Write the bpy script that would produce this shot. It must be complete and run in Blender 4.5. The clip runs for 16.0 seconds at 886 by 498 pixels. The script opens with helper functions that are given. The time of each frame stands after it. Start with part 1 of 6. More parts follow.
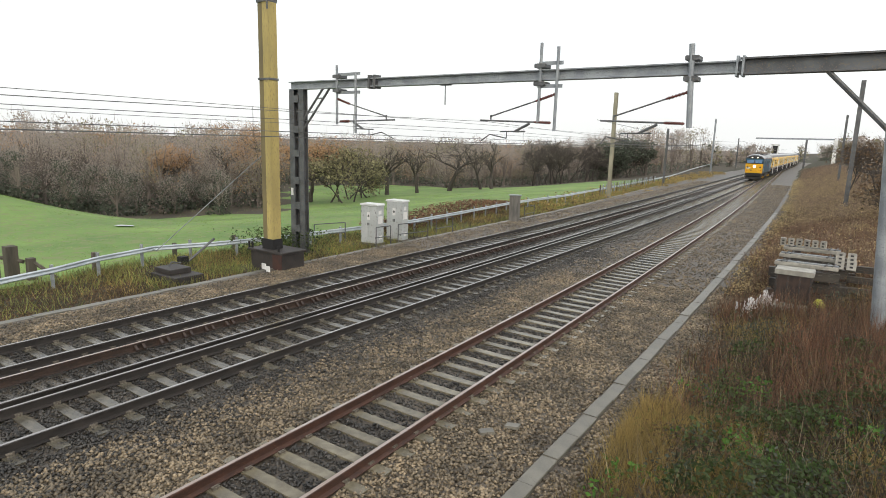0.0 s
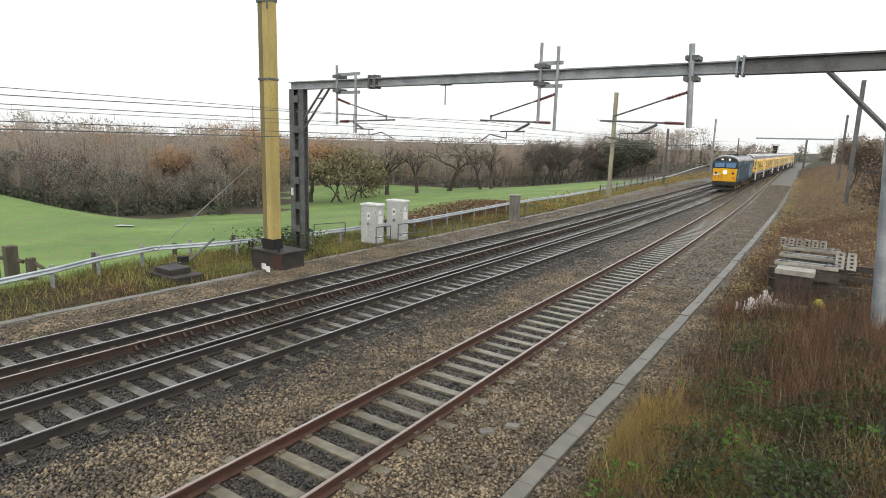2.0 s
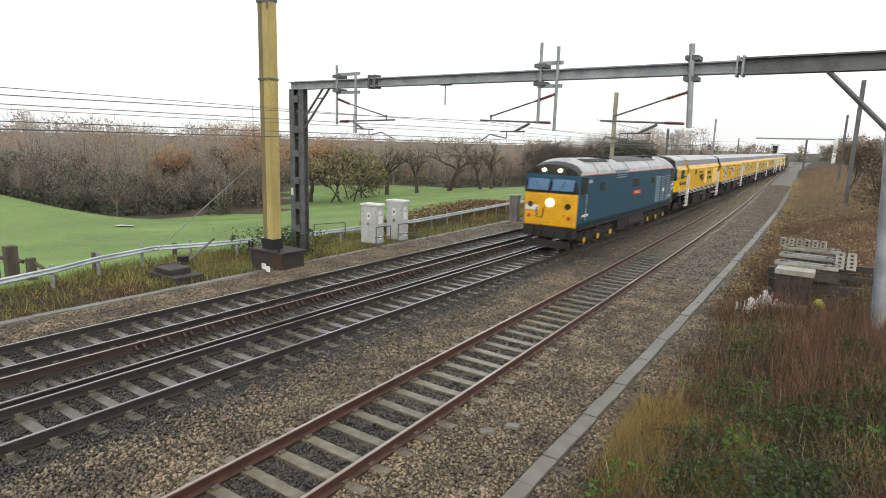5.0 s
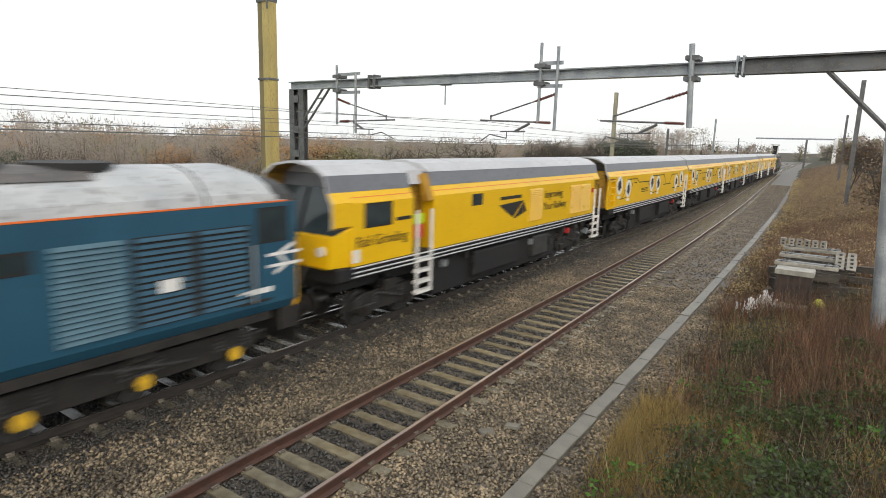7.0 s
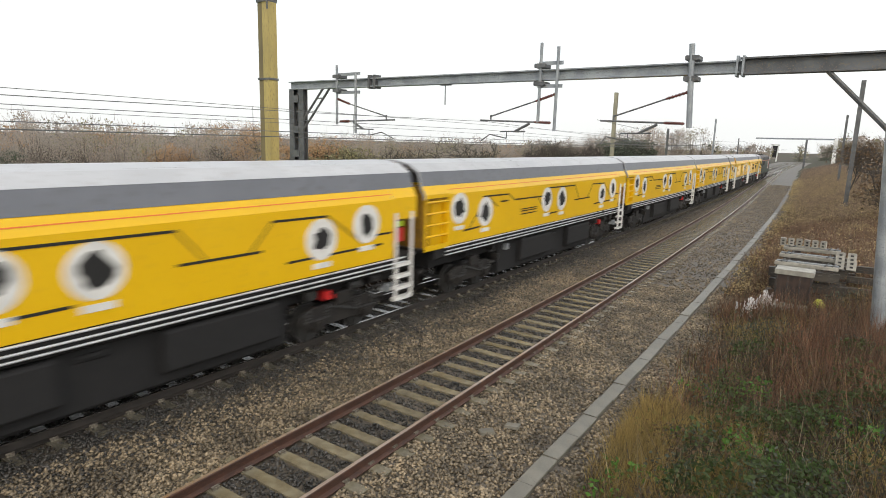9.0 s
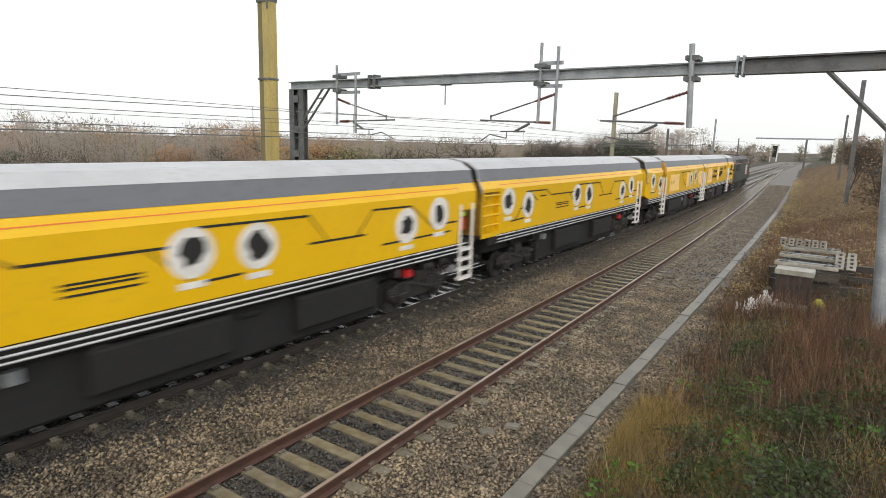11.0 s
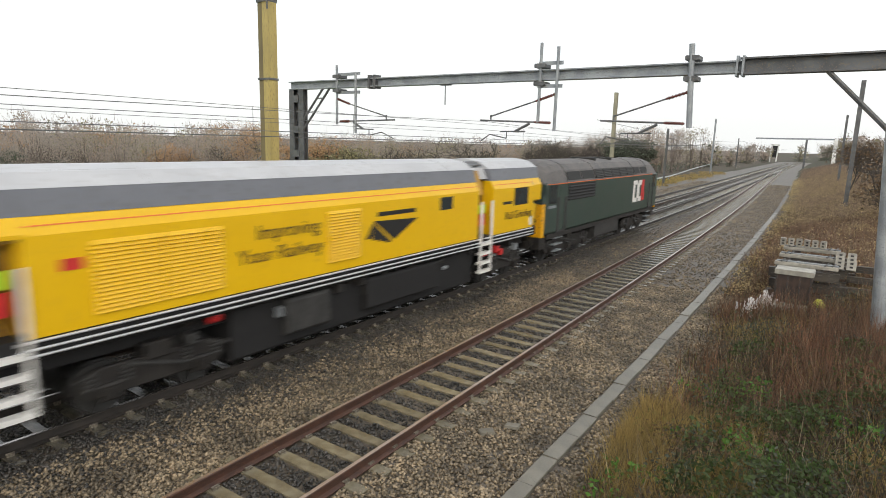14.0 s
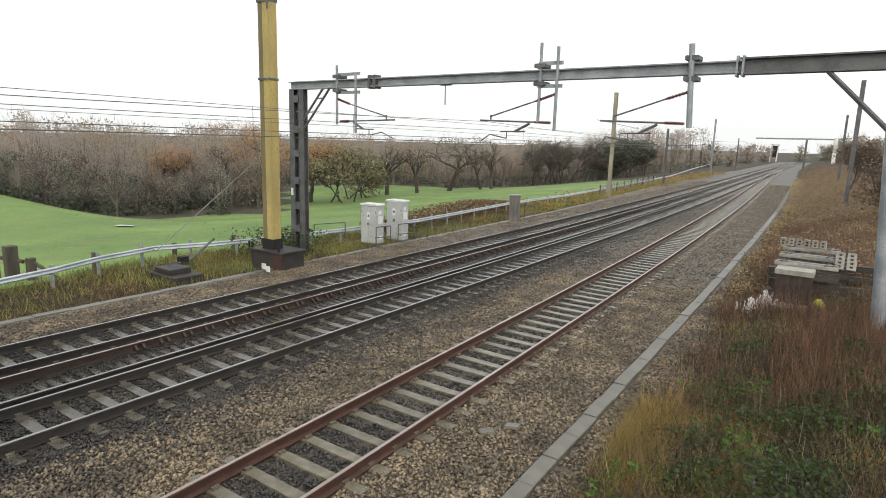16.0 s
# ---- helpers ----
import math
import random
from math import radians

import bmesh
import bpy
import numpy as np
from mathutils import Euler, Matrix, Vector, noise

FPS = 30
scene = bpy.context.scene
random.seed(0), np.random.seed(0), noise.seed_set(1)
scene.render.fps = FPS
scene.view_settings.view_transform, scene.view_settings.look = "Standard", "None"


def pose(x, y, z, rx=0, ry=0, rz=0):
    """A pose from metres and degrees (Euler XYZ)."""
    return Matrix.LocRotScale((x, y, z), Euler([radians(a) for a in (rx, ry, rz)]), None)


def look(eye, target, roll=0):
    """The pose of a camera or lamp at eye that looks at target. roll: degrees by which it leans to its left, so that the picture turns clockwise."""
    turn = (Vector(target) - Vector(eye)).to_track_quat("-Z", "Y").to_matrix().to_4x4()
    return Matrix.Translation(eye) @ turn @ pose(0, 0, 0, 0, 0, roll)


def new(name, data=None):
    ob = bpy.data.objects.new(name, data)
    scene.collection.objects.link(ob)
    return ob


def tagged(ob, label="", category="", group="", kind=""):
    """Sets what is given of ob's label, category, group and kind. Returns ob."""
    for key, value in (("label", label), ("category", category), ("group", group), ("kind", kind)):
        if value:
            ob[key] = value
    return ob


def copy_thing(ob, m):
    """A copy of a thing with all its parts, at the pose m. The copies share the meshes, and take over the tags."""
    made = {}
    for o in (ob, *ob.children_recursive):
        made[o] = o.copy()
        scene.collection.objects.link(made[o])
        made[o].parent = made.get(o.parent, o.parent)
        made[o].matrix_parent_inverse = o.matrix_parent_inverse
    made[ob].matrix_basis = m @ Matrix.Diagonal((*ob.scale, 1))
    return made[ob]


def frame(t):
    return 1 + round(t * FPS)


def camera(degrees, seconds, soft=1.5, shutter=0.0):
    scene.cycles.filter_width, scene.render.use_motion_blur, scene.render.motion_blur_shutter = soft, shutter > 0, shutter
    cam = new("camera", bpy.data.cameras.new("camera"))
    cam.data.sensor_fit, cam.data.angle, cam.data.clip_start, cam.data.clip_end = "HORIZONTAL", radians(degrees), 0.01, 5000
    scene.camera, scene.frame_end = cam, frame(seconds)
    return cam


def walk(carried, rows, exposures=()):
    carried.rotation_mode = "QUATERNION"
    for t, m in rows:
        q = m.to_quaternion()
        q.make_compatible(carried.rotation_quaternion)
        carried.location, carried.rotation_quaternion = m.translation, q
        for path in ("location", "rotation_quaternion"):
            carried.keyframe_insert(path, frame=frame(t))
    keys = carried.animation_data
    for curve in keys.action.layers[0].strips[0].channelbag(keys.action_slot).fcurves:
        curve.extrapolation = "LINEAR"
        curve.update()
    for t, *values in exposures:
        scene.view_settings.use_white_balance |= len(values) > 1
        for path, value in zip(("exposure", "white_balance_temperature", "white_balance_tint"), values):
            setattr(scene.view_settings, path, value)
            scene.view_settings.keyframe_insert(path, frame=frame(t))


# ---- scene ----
# ---- camera: a fixed stand beside the line ----
EYE = Vector((11.95, 0.0, 5.24))
YAW, PITCH = radians(34.33), radians(10.36)
AIM = Vector((-math.sin(YAW) * math.cos(PITCH), math.cos(YAW) * math.cos(PITCH), -math.sin(PITCH)))
cam = camera(74.02, 16.0, soft=0.9, shutter=0.5)
walk(cam, [(0.0, look(EYE, EYE + AIM, 1.65)), (16.0, look(EYE, EYE + AIM, 1.65))])

# ---- overcast daylight ----
SUN_UP, SUN_TURN = radians(34), radians(140)
world = bpy.data.worlds.new("overcast_sky")
scene.world = world
world.use_nodes = True
wn, wl = world.node_tree.nodes, world.node_tree.links
wn.clear()
sky = wn.new("ShaderNodeTexSky")
sky.sky_type = "NISHITA"
sky.sun_disc = False
sky.sun_elevation, sky.sun_rotation = SUN_UP, SUN_TURN
sky.air_density, sky.dust_density = 1.0, 6.0
bg_sky = wn.new("ShaderNodeBackground")
bg_sky.inputs["Strength"].default_value = 0.05
wl.new(sky.outputs[0], bg_sky.inputs["Color"])
bg_cloud = wn.new("ShaderNodeBackground")
cloud_noise = wn.new("ShaderNodeTexNoise")
cloud_noise.inputs["Scale"].default_value = 1.3
cloud_noise.inputs["Detail"].default_value = 4
cloud_ramp = wn.new("ShaderNodeValToRGB")
cloud_ramp.color_ramp.elements[0].position, cloud_ramp.color_ramp.elements[1].position = 0.3, 0.75
cloud_ramp.color_ramp.elements[0].color = (0.9, 0.91, 0.9, 1)
cloud_ramp.color_ramp.elements[1].color = (0.95, 0.965, 0.95, 1)
wl.new(cloud_noise.outputs[0], cloud_ramp.inputs[0])
wl.new(cloud_ramp.outputs[0], bg_cloud.inputs["Color"])
bg_cloud.inputs["Strength"].default_value = 1.04
wsum = wn.new("ShaderNodeAddShader")
wl.new(bg_sky.outputs[0], wsum.inputs[0])
wl.new(bg_cloud.outputs[0], wsum.inputs[1])
wout = wn.new("ShaderNodeOutputWorld")
wl.new(wsum.outputs[0], wout.inputs[0])
sun_data = bpy.data.lights.new("sun", "SUN")
sun_data.energy, sun_data.angle, sun_data.color = 0.5, radians(35), (1.0, 0.97, 0.92)
sun = new("sun", sun_data)
sun.matrix_world = look((0, 0, 80), Vector((0, 0, 80)) - Vector((math.sin(SUN_TURN) * math.cos(SUN_UP), math.cos(SUN_TURN) * math.cos(SUN_UP), math.sin(SUN_UP))))

# ---- materials ----
MATS = {}


def mat(name, a, b=None, scale=6.0, rough=0.7, metal=0.0, bump=0.15, fine=60.0, c=None, wear=0.0, rough_var=0.1, spread=0.0, emit=0.0, stretch=None, detail=6.0, thin=0.0):
    """Two colours in a noise, a third in fine grain or stains, with relief; spread varies it by object and by island."""
    if name in MATS:
        return MATS[name]
    m = bpy.data.materials.new(name)
    m.use_nodes = True
    n, l = m.node_tree.nodes, m.node_tree.links
    bsdf = n["Principled BSDF"]
    b = b or tuple(v * 0.75 for v in a)
    co = n.new("ShaderNodeTexCoord")
    vec = co.outputs["Object"]
    if stretch:
        mp = n.new("ShaderNodeMapping")
        mp.inputs["Scale"].default_value = stretch
        l.new(vec, mp.inputs["Vector"])
        vec = mp.outputs[0]
    big = n.new("ShaderNodeTexNoise")
    big.inputs["Scale"].default_value, big.inputs["Detail"].default_value = scale, detail
    small = n.new("ShaderNodeTexNoise")
    small.inputs["Scale"].default_value, small.inputs["Detail"].default_value = fine, 4
    l.new(vec, big.inputs["Vector"])
    l.new(vec, small.inputs["Vector"])
    ramp = n.new("ShaderNodeValToRGB")
    ramp.color_ramp.elements[0].position, ramp.color_ramp.elements[1].position = 0.36, 0.64
    ramp.color_ramp.elements[0].color, ramp.color_ramp.elements[1].color = (*b, 1), (*a, 1)
    l.new(big.outputs[0], ramp.inputs[0])
    col = ramp.outputs[0]
    if c:
        mix = n.new("ShaderNodeMixRGB")
        r2 = n.new("ShaderNodeValToRGB")
        r2.color_ramp.elements[0].position, r2.color_ramp.elements[1].position = 0.56 - wear * 0.2, 0.66 - wear * 0.1
        l.new(small.outputs[0], r2.inputs[0])
        l.new(r2.outputs[0], mix.inputs[0])
        l.new(col, mix.inputs[1])
        mix.inputs[2].default_value = (*c, 1)
        col = mix.outputs[0]
    if spread:
        info, geo = n.new("ShaderNodeObjectInfo"), n.new("ShaderNodeNewGeometry")
        add = n.new("ShaderNodeMath")
        l.new(info.outputs["Random"], add.inputs[0])
        l.new(geo.outputs["Random Per Island"], add.inputs[1])
        fr = n.new("ShaderNodeMath")
        fr.operation = "FRACT"
        l.new(add.outputs[0], fr.inputs[0])
        rng = n.new("ShaderNodeMapRange")
        rng.inputs[3].default_value, rng.inputs[4].default_value = 1 - spread, 1 + spread
        l.new(fr.outputs[0], rng.inputs[0])
        hsv = n.new("ShaderNodeHueSaturation")
        l.new(rng.outputs[0], hsv.inputs["Value"])
        l.new(col, hsv.inputs["Color"])
        col = hsv.outputs[0]
    l.new(col, bsdf.inputs["Base Color"])
    rr = n.new("ShaderNodeMapRange")
    rr.inputs[3].default_value, rr.inputs[4].default_value = max(rough - rough_var, 0.03), min(rough + rough_var, 1)
    l.new(big.outputs[0], rr.inputs[0])
    l.new(rr.outputs[0], bsdf.inputs["Roughness"])
    bsdf.inputs["Metallic"].default_value = metal
    if bump:
        bp = n.new("ShaderNodeBump")
        bp.inputs["Strength"].default_value, bp.inputs["Distance"].default_value = bump, 0.02
        l.new(small.outputs[0], bp.inputs["Height"])
        l.new(bp.outputs[0], bsdf.inputs["Normal"])
    if emit:
        bsdf.inputs["Emission Color"].default_value = (*a, 1)
        bsdf.inputs["Emission Strength"].default_value = emit
    if thin:
        # light passes through leaves, blades and twiggy clumps
        tr, mx = n.new("ShaderNodeBsdfTranslucent"), n.new("ShaderNodeMixShader")
        l.new(col, tr.inputs["Color"])
        mx.inputs[0].default_value = thin
        l.new(bsdf.outputs[0], mx.inputs[1])
        l.new(tr.outputs[0], mx.inputs[2])
        l.new(mx.outputs[0], n["Material Output"].inputs["Surface"])
    MATS[name] = m
    return m


# bed is darker than its stones, to colour in the shade of their gaps
BALLAST = mat("ballast_bed", (0.14, 0.116, 0.086), (0.082, 0.068, 0.052), 0.5, 0.5, bump=1.0, fine=22, c=(0.04, 0.034, 0.028), wear=0.45)
LITTER = mat("leaf_litter", (0.085, 0.065, 0.045), (0.05, 0.04, 0.03), 0.3, 0.95, bump=0.8, fine=6, c=(0.06, 0.065, 0.03), wear=0.2)
STONE = mat("ballast_stone", (0.24, 0.19, 0.124), (0.105, 0.085, 0.058), 0.9, 0.42, bump=0.2, fine=40, spread=0.7)
STONE_DARK = mat("dark_ballast_stone", (0.062, 0.057, 0.05), (0.028, 0.026, 0.024), 0.8, 0.35, bump=0.2, fine=40, spread=0.7)
FIELD = mat("field_grass", (0.2, 0.315, 0.078), (0.11, 0.2, 0.05), 0.16, 0.9, bump=1.0, fine=1.6, c=(0.19, 0.22, 0.09), wear=0.25, detail=9)
VERGE = mat("verge_soil", (0.06, 0.05, 0.03), (0.03, 0.026, 0.018), 0.8, 0.9, bump=1.0, fine=14, c=(0.06, 0.07, 0.025), wear=0.3)
CONCRETE = mat("wet_concrete", (0.185, 0.175, 0.145), (0.125, 0.118, 0.098), 2.5, 0.42, bump=0.25, fine=40, c=(0.18, 0.17, 0.13), spread=0.12, rough_var=0.2)
SLEEPER = mat("sleeper_concrete", (0.2, 0.178, 0.125), (0.115, 0.1, 0.07), 4, 0.16, bump=0.15, fine=50, c=(0.2, 0.18, 0.12), spread=0.18, rough_var=0.2)
SLEEPER_DIRTY = mat("stained_sleeper", (0.13, 0.118, 0.09), (0.07, 0.064, 0.05), 4, 0.2, bump=0.15, fine=50, c=(0.06, 0.052, 0.04), spread=0.2, rough_var=0.15)
RAIL_RUST = mat("rusty_rail", (0.085, 0.04, 0.028), (0.05, 0.027, 0.021), 9, 0.5, bump=0.2, fine=70, c=(0.115, 0.058, 0.034), stretch=(1, 0.3, 1))
RAIL_BROWN = mat("dark_brown_rail", (0.055, 0.035, 0.026), (0.032, 0.023, 0.019), 9, 0.5, bump=0.2, fine=70, c=(0.08, 0.045, 0.03), stretch=(1, 0.3, 1))
RAIL_DARK = mat("grimy_rail", (0.045, 0.038, 0.034), (0.028, 0.025, 0.023), 9, 0.5, bump=0.2, fine=70, stretch=(1, 0.3, 1))
RAIL_TOP = mat("worn_rail_top", (0.42, 0.4, 0.385), (0.28, 0.265, 0.25), 5, 0.25, metal=0.85, bump=0.05, stretch=(1, 0.1, 1))
RAIL_TOP_DULL = mat("dull_rail_top", (0.5, 0.44, 0.41), (0.36, 0.27, 0.22), 5, 0.3, metal=0.75, bump=0.05, stretch=(1, 0.1, 1))
CLIP = mat("clip_steel", (0.30, 0.27, 0.22), (0.12, 0.1, 0.08), 30, 0.5, metal=0.5)
GALV = mat("galvanised_steel", (0.36, 0.39, 0.41), (0.24, 0.265, 0.29), 2.2, 0.5, metal=0.25, bump=0.06, fine=30, c=(0.2, 0.21, 0.21))
GALV_DARK = mat("weathered_steel", (0.15, 0.16, 0.17), (0.09, 0.095, 0.1), 2.5, 0.55, metal=0.3, bump=0.08, fine=30, c=(0.2, 0.17, 0.13))
MAST_YELLOW = mat("lichened_mast", (0.50, 0.40, 0.14), (0.36, 0.29, 0.11), 1.6, 0.7, bump=0.2, fine=24, c=(0.3, 0.24, 0.11), stretch=(1, 1, 0.25))
BLACK = mat("black_steel", (0.015, 0.015, 0.016), (0.009, 0.009, 0.01), 5, 0.75, bump=0.1)
WIRE = mat("dull_copper_wire", (0.13, 0.135, 0.135), (0.09, 0.092, 0.09), 5, 0.5, metal=0.3, bump=0)
INSUL = mat("brown_insulator", (0.14, 0.045, 0.035), (0.09, 0.03, 0.025), 8, 0.25, bump=0)
BRICK_DARK = mat("dark_plinth", (0.045, 0.04, 0.037), (0.025, 0.023, 0.022), 3, 0.6, bump=0.4, fine=18, c=(0.05, 0.034, 0.028))


class Shape:
    """Collects faces for one mesh."""

    def __init__(self):
        self.v, self.f, self.mi, self.cur = [], [], [], 0

    def add(self, vs, fs):
        k = len(self.v)
        self.v.extend(tuple(p) for p in vs)
        self.f.extend(tuple(i + k for i in f) for f in fs)
        self.mi.extend([self.cur] * len(fs))
        return self

    def box(self, x0, x1, y0, y1, z0, z1, m=None, c=0.0):
        if c:
            pr = [(x0 + c, z0), (x1 - c, z0), (x1, z0 + c), (x1, z1 - c), (x1 - c, z1), (x0 + c, z1), (x0, z1 - c), (x0, z0 + c)]
            return self.prism(pr, y0, y1, m)
        vs = [(x, y, z) for z in (z0, z1) for y in (y0, y1) for x in (x0, x1)]
        if m:
            vs = [m @ Vector(p) for p in vs]
        return self.add(vs, [(0, 2, 3, 1), (4, 5, 7, 6), (0, 1, 5, 4), (2, 6, 7, 3), (0, 4, 6, 2), (1, 3, 7, 5)])

    def prism(self, pr, y0, y1, m=None, close=True):
        n = len(pr)
        vs = [(x, y0, z) for x, z in pr] + [(x, y1, z) for x, z in pr]
        if m:
            vs = [m @ Vector(p) for p in vs]
        fs = [(i, (i + 1) % n, n + (i + 1) % n, n + i) for i in range(n if close else n - 1)]
        if close:
            fs += [tuple(range(n))[::-1], tuple(range(n, 2 * n))]
        return self.add(vs, fs)

    def rod(self, p, q, r, n=8, r2=None):
        p, q = Vector(p), Vector(q)
        d = (q - p).normalized()
        a = d.orthogonal().normalized()
        b = d.cross(a)
        r2 = r if r2 is None else r2
        vs = []
        for e, rr in ((p, r), (q, r2)):
            for i in range(n):
                t = 2 * math.pi * i / n
                vs.append(e + (a * math.cos(t) + b * math.sin(t)) * rr)
        fs = [(i, (i + 1) % n, n + (i + 1) % n, n + i) for i in range(n)] + [tuple(range(n))[::-1], tuple(range(n, 2 * n))]
        return self.add(vs, fs)

    def path(self, pts, r, n=6):
        pts = [Vector(p) for p in pts]
        a = (pts[1] - pts[0]).orthogonal().normalized()
        rings = []
        for i, p in enumerate(pts):
            d = (pts[min(i + 1, len(pts) - 1)] - pts[max(i - 1, 0)]).normalized()
            a = (a - d * a.dot(d)).normalized()
            b = d.cross(a)
            rings.append([p + (a * math.cos(2 * math.pi * k / n) + b * math.sin(2 * math.pi * k / n)) * r for k in range(n)])
        return self.loft(rings)

    def loft(self, rings, cap=True, closed=True):
        n = len(rings[0])
        k = [p for r in rings for p in r]
        fs = []
        for j in range(len(rings) - 1):
            for i in range(n if closed else n - 1):
                a, b = j * n + i, j * n + (i + 1) % n
                fs.append((a, b, b + n, a + n))
        if cap:
            fs += [tuple(range(n))[::-1], tuple(range((len(rings) - 1) * n, len(rings) * n))]
        return self.add(k, fs)

    def mesh(self, name, *mats, smooth=False):
        me = bpy.data.meshes.new(name)
        me.from_pydata(self.v, [], self.f)
        for m in mats:
            me.materials.append(m)
        if len(mats) > 1:
            me.polygons.foreach_set("material_index", self.mi)
        if smooth:
            me.polygons.foreach_set("use_smooth", [True] * len(me.polygons))
        me.update()
        return me


def part(name, shape, material, parent=None, label="", at=None, smooth=False, kind=""):
    mats = material if isinstance(material, (list, tuple)) else (material,)
    ob = new(name, shape.mesh(name, *mats, smooth=smooth) if isinstance(shape, Shape) else shape)
    if parent:
        ob.parent = parent
    if at is not None:
        ob.matrix_basis = at
    return tagged(ob, label, kind=kind)


def bevel(ob, w=0.01, seg=2, limit=40):
    b = ob.modifiers.new("edges", "BEVEL")
    b.width, b.segments, b.limit_method, b.angle_limit = w, seg, "ANGLE", radians(limit)
    return ob


# ---- the line's own geometry: straight to the near end, then a long curve to the left ----
def line_x(y):
    if y < 15:
        return 0.0
    if y < 78.5:
        return -2.6e-4 * (y - 15) ** 2
    return -1.0484 - 0.033 * (y - 78.5)


def line_turn(y):
    """Heading of the line, radians to the left of +y."""
    return math.atan((line_x(y - 1) - line_x(y + 1)) / 2)


def bank_edge(y):
    """Where the ballast ends and the weedy bank begins, right of the line."""
    return max(8.75 - 0.0235 * y, 4.2)


def smooth(a, b, x):
    t = min(max((x - a) / (b - a), 0), 1)
    return t * t * (3 - 2 * t)


def verge_edge(y):
    """Left limit of the ballast, seen from the line; it widens past the timber stump."""
    return -7.3 - 0.006 * min(y, 36) - 1.8 * smooth(38, 90, y)


def loop_x(y):
    return line_x(y) + max(5.2 - 0.0275 * y, 0.0)


# ---- ground: one sheet ----
def ground_z(x, y):
    r = x - line_x(y)
    left = verge_edge(y)
    if left <= r <= bank_edge(y):
        return -0.24
    if r < left:
        z = -0.24 - 0.16 * smooth(left, left - 0.9, r)
        if r < -11:
            d = -11 - r
            z -= 0.3 * smooth(0, 6, d) + 3.4 * smooth(2, 42, d)
            z += 0.5 * smooth(10, 40, d) * math.sin(x * 0.05 + 1.0) * math.cos(y * 0.043)
            z += 4.7 * math.exp(-((x + 56) ** 2 / 420 + (y - 16) ** 2 / 140))
            z -= 0.4 * math.exp(-((x + 62) ** 2 / 300 + (y - 37) ** 2 / 130))
        return z + 0.06 * noise.noise((x * 0.7, y * 0.7, 0))
    d = r - bank_edge(y)
    z = -0.24 + 0.64 * smooth(1.0, 5.5, d) + 0.5 * smooth(4, 14, d) + 1.8 * smooth(1, 14, d) * smooth(28, 70, y)
    return z + 0.12 * smooth(0, 1.5, d) * noise.noise((x * 0.5, y * 0.5, 3))


def ground():
    xs = [-2500, -1500, -900, -600, -420, -330, -270] + list(np.arange(-230, -40, 7.5)) + list(np.arange(-40, -13, 1.5)) + list(np.arange(-13, -6.9, 0.42)) + [-6.5, -4, 0, 3.2, 4] + list(np.arange(4.5, 20, 0.5)) + list(np.arange(20, 60, 5)) + [80, 120, 200, 400, 900, 2000]
    ys = [-1200, -500, -200, -100, -50, -25] + list(np.arange(-12, 40, 0.8)) + list(np.arange(40, 130, 3)) + list(np.arange(130, 330, 10)) + [360, 420, 520, 700, 1000, 1500, 2500, 4000]
    s = Shape()
    nx = len(xs)
    for y in ys:
        for x in xs:
            px = x + line_x(min(y, 330)) * (1 if abs(x) < 60 else 0.4)
            s.v.append((px, y, ground_z(px, y)))
    for j in range(len(ys) - 1):
        for i in range(nx - 1):
            xm = (xs[i] + xs[i + 1]) / 2
            s.f.append((j * nx + i, j * nx + i + 1, (j + 1) * nx + i + 1, (j + 1) * nx + i))
            ym = (ys[j] + ys[j + 1]) / 2
            far_wood = xm < -12.4 and (math.hypot(xm - 12, ym) > 118 or math.hypot(xm - 12, ym) > 72 and xm < -ym * 0.95)
            s.mi.append(0 if ym < 345 and verge_edge(ym) - 0.1 < xm < bank_edge(ym) + 0.5 else (3 if far_wood else 1 if xm < -12.4 else 2))
    tagged(part("ground", s, (BALLAST, FIELD, VERGE, LITTER), smooth=True), "stony ballast bed between grassy verges and a green field", "ground", kind="structure")


ground()


# ---- tracks ----
RAIL_PROFILE = [(-0.07, -0.16), (0.07, -0.16), (0.07, -0.148), (0.012, -0.125), (0.01, -0.045), (0.034, -0.035), (0.036, -0.008), (0.026, 0.0), (-0.026, 0.0), (-0.036, -0.008), (-0.034, -0.035), (-0.01, -0.045), (-0.012, -0.125), (-0.07, -0.148)]


def rail_shape(fx, y0, y1, step=2.5, dz=0.0):
    s = Shape()
    ys = np.arange(y0, y1 + 0.01, step)
    rings = [[(fx(y) + px * 1.25, y, pz * 1.25 + dz) for px, pz in RAIL_PROFILE] for y in ys]
    n = len(RAIL_PROFILE)
    s.loft(rings)
    s.mi = [1 if i < (len(ys) - 1) * n and i % n == 7 else 0 for i in range(len(s.f))]
    return s


SLEEPER_SHAPE = Shape()
SLEEPER_SHAPE.prism([(-0.14, -0.2), (0.14, -0.2), (0.11, 0.0), (-0.11, 0.0)], -1.25, 1.25, Matrix.Rotation(radians(90), 4, "Z"))
SLEEPER_SHAPE.cur = 1
for sx in (-1, 1):
    for off in (-0.095, 0.095):
        SLEEPER_SHAPE.box(sx * 0.76 + off - 0.035, sx * 0.76 + off + 0.035, -0.06, 0.06, 0.0, 0.045)
        SLEEPER_SHAPE.rod((sx * 0.76 + off, -0.07, 0.05), (sx * 0.76 + off, 0.07, 0.05), 0.012, 6)
SLEEPER_MESH = SLEEPER_SHAPE.mesh("sleeper", SLEEPER, CLIP)
SLEEPER_MESH_DIRTY = SLEEPER_SHAPE.mesh("sleeper", SLEEPER_DIRTY, CLIP)


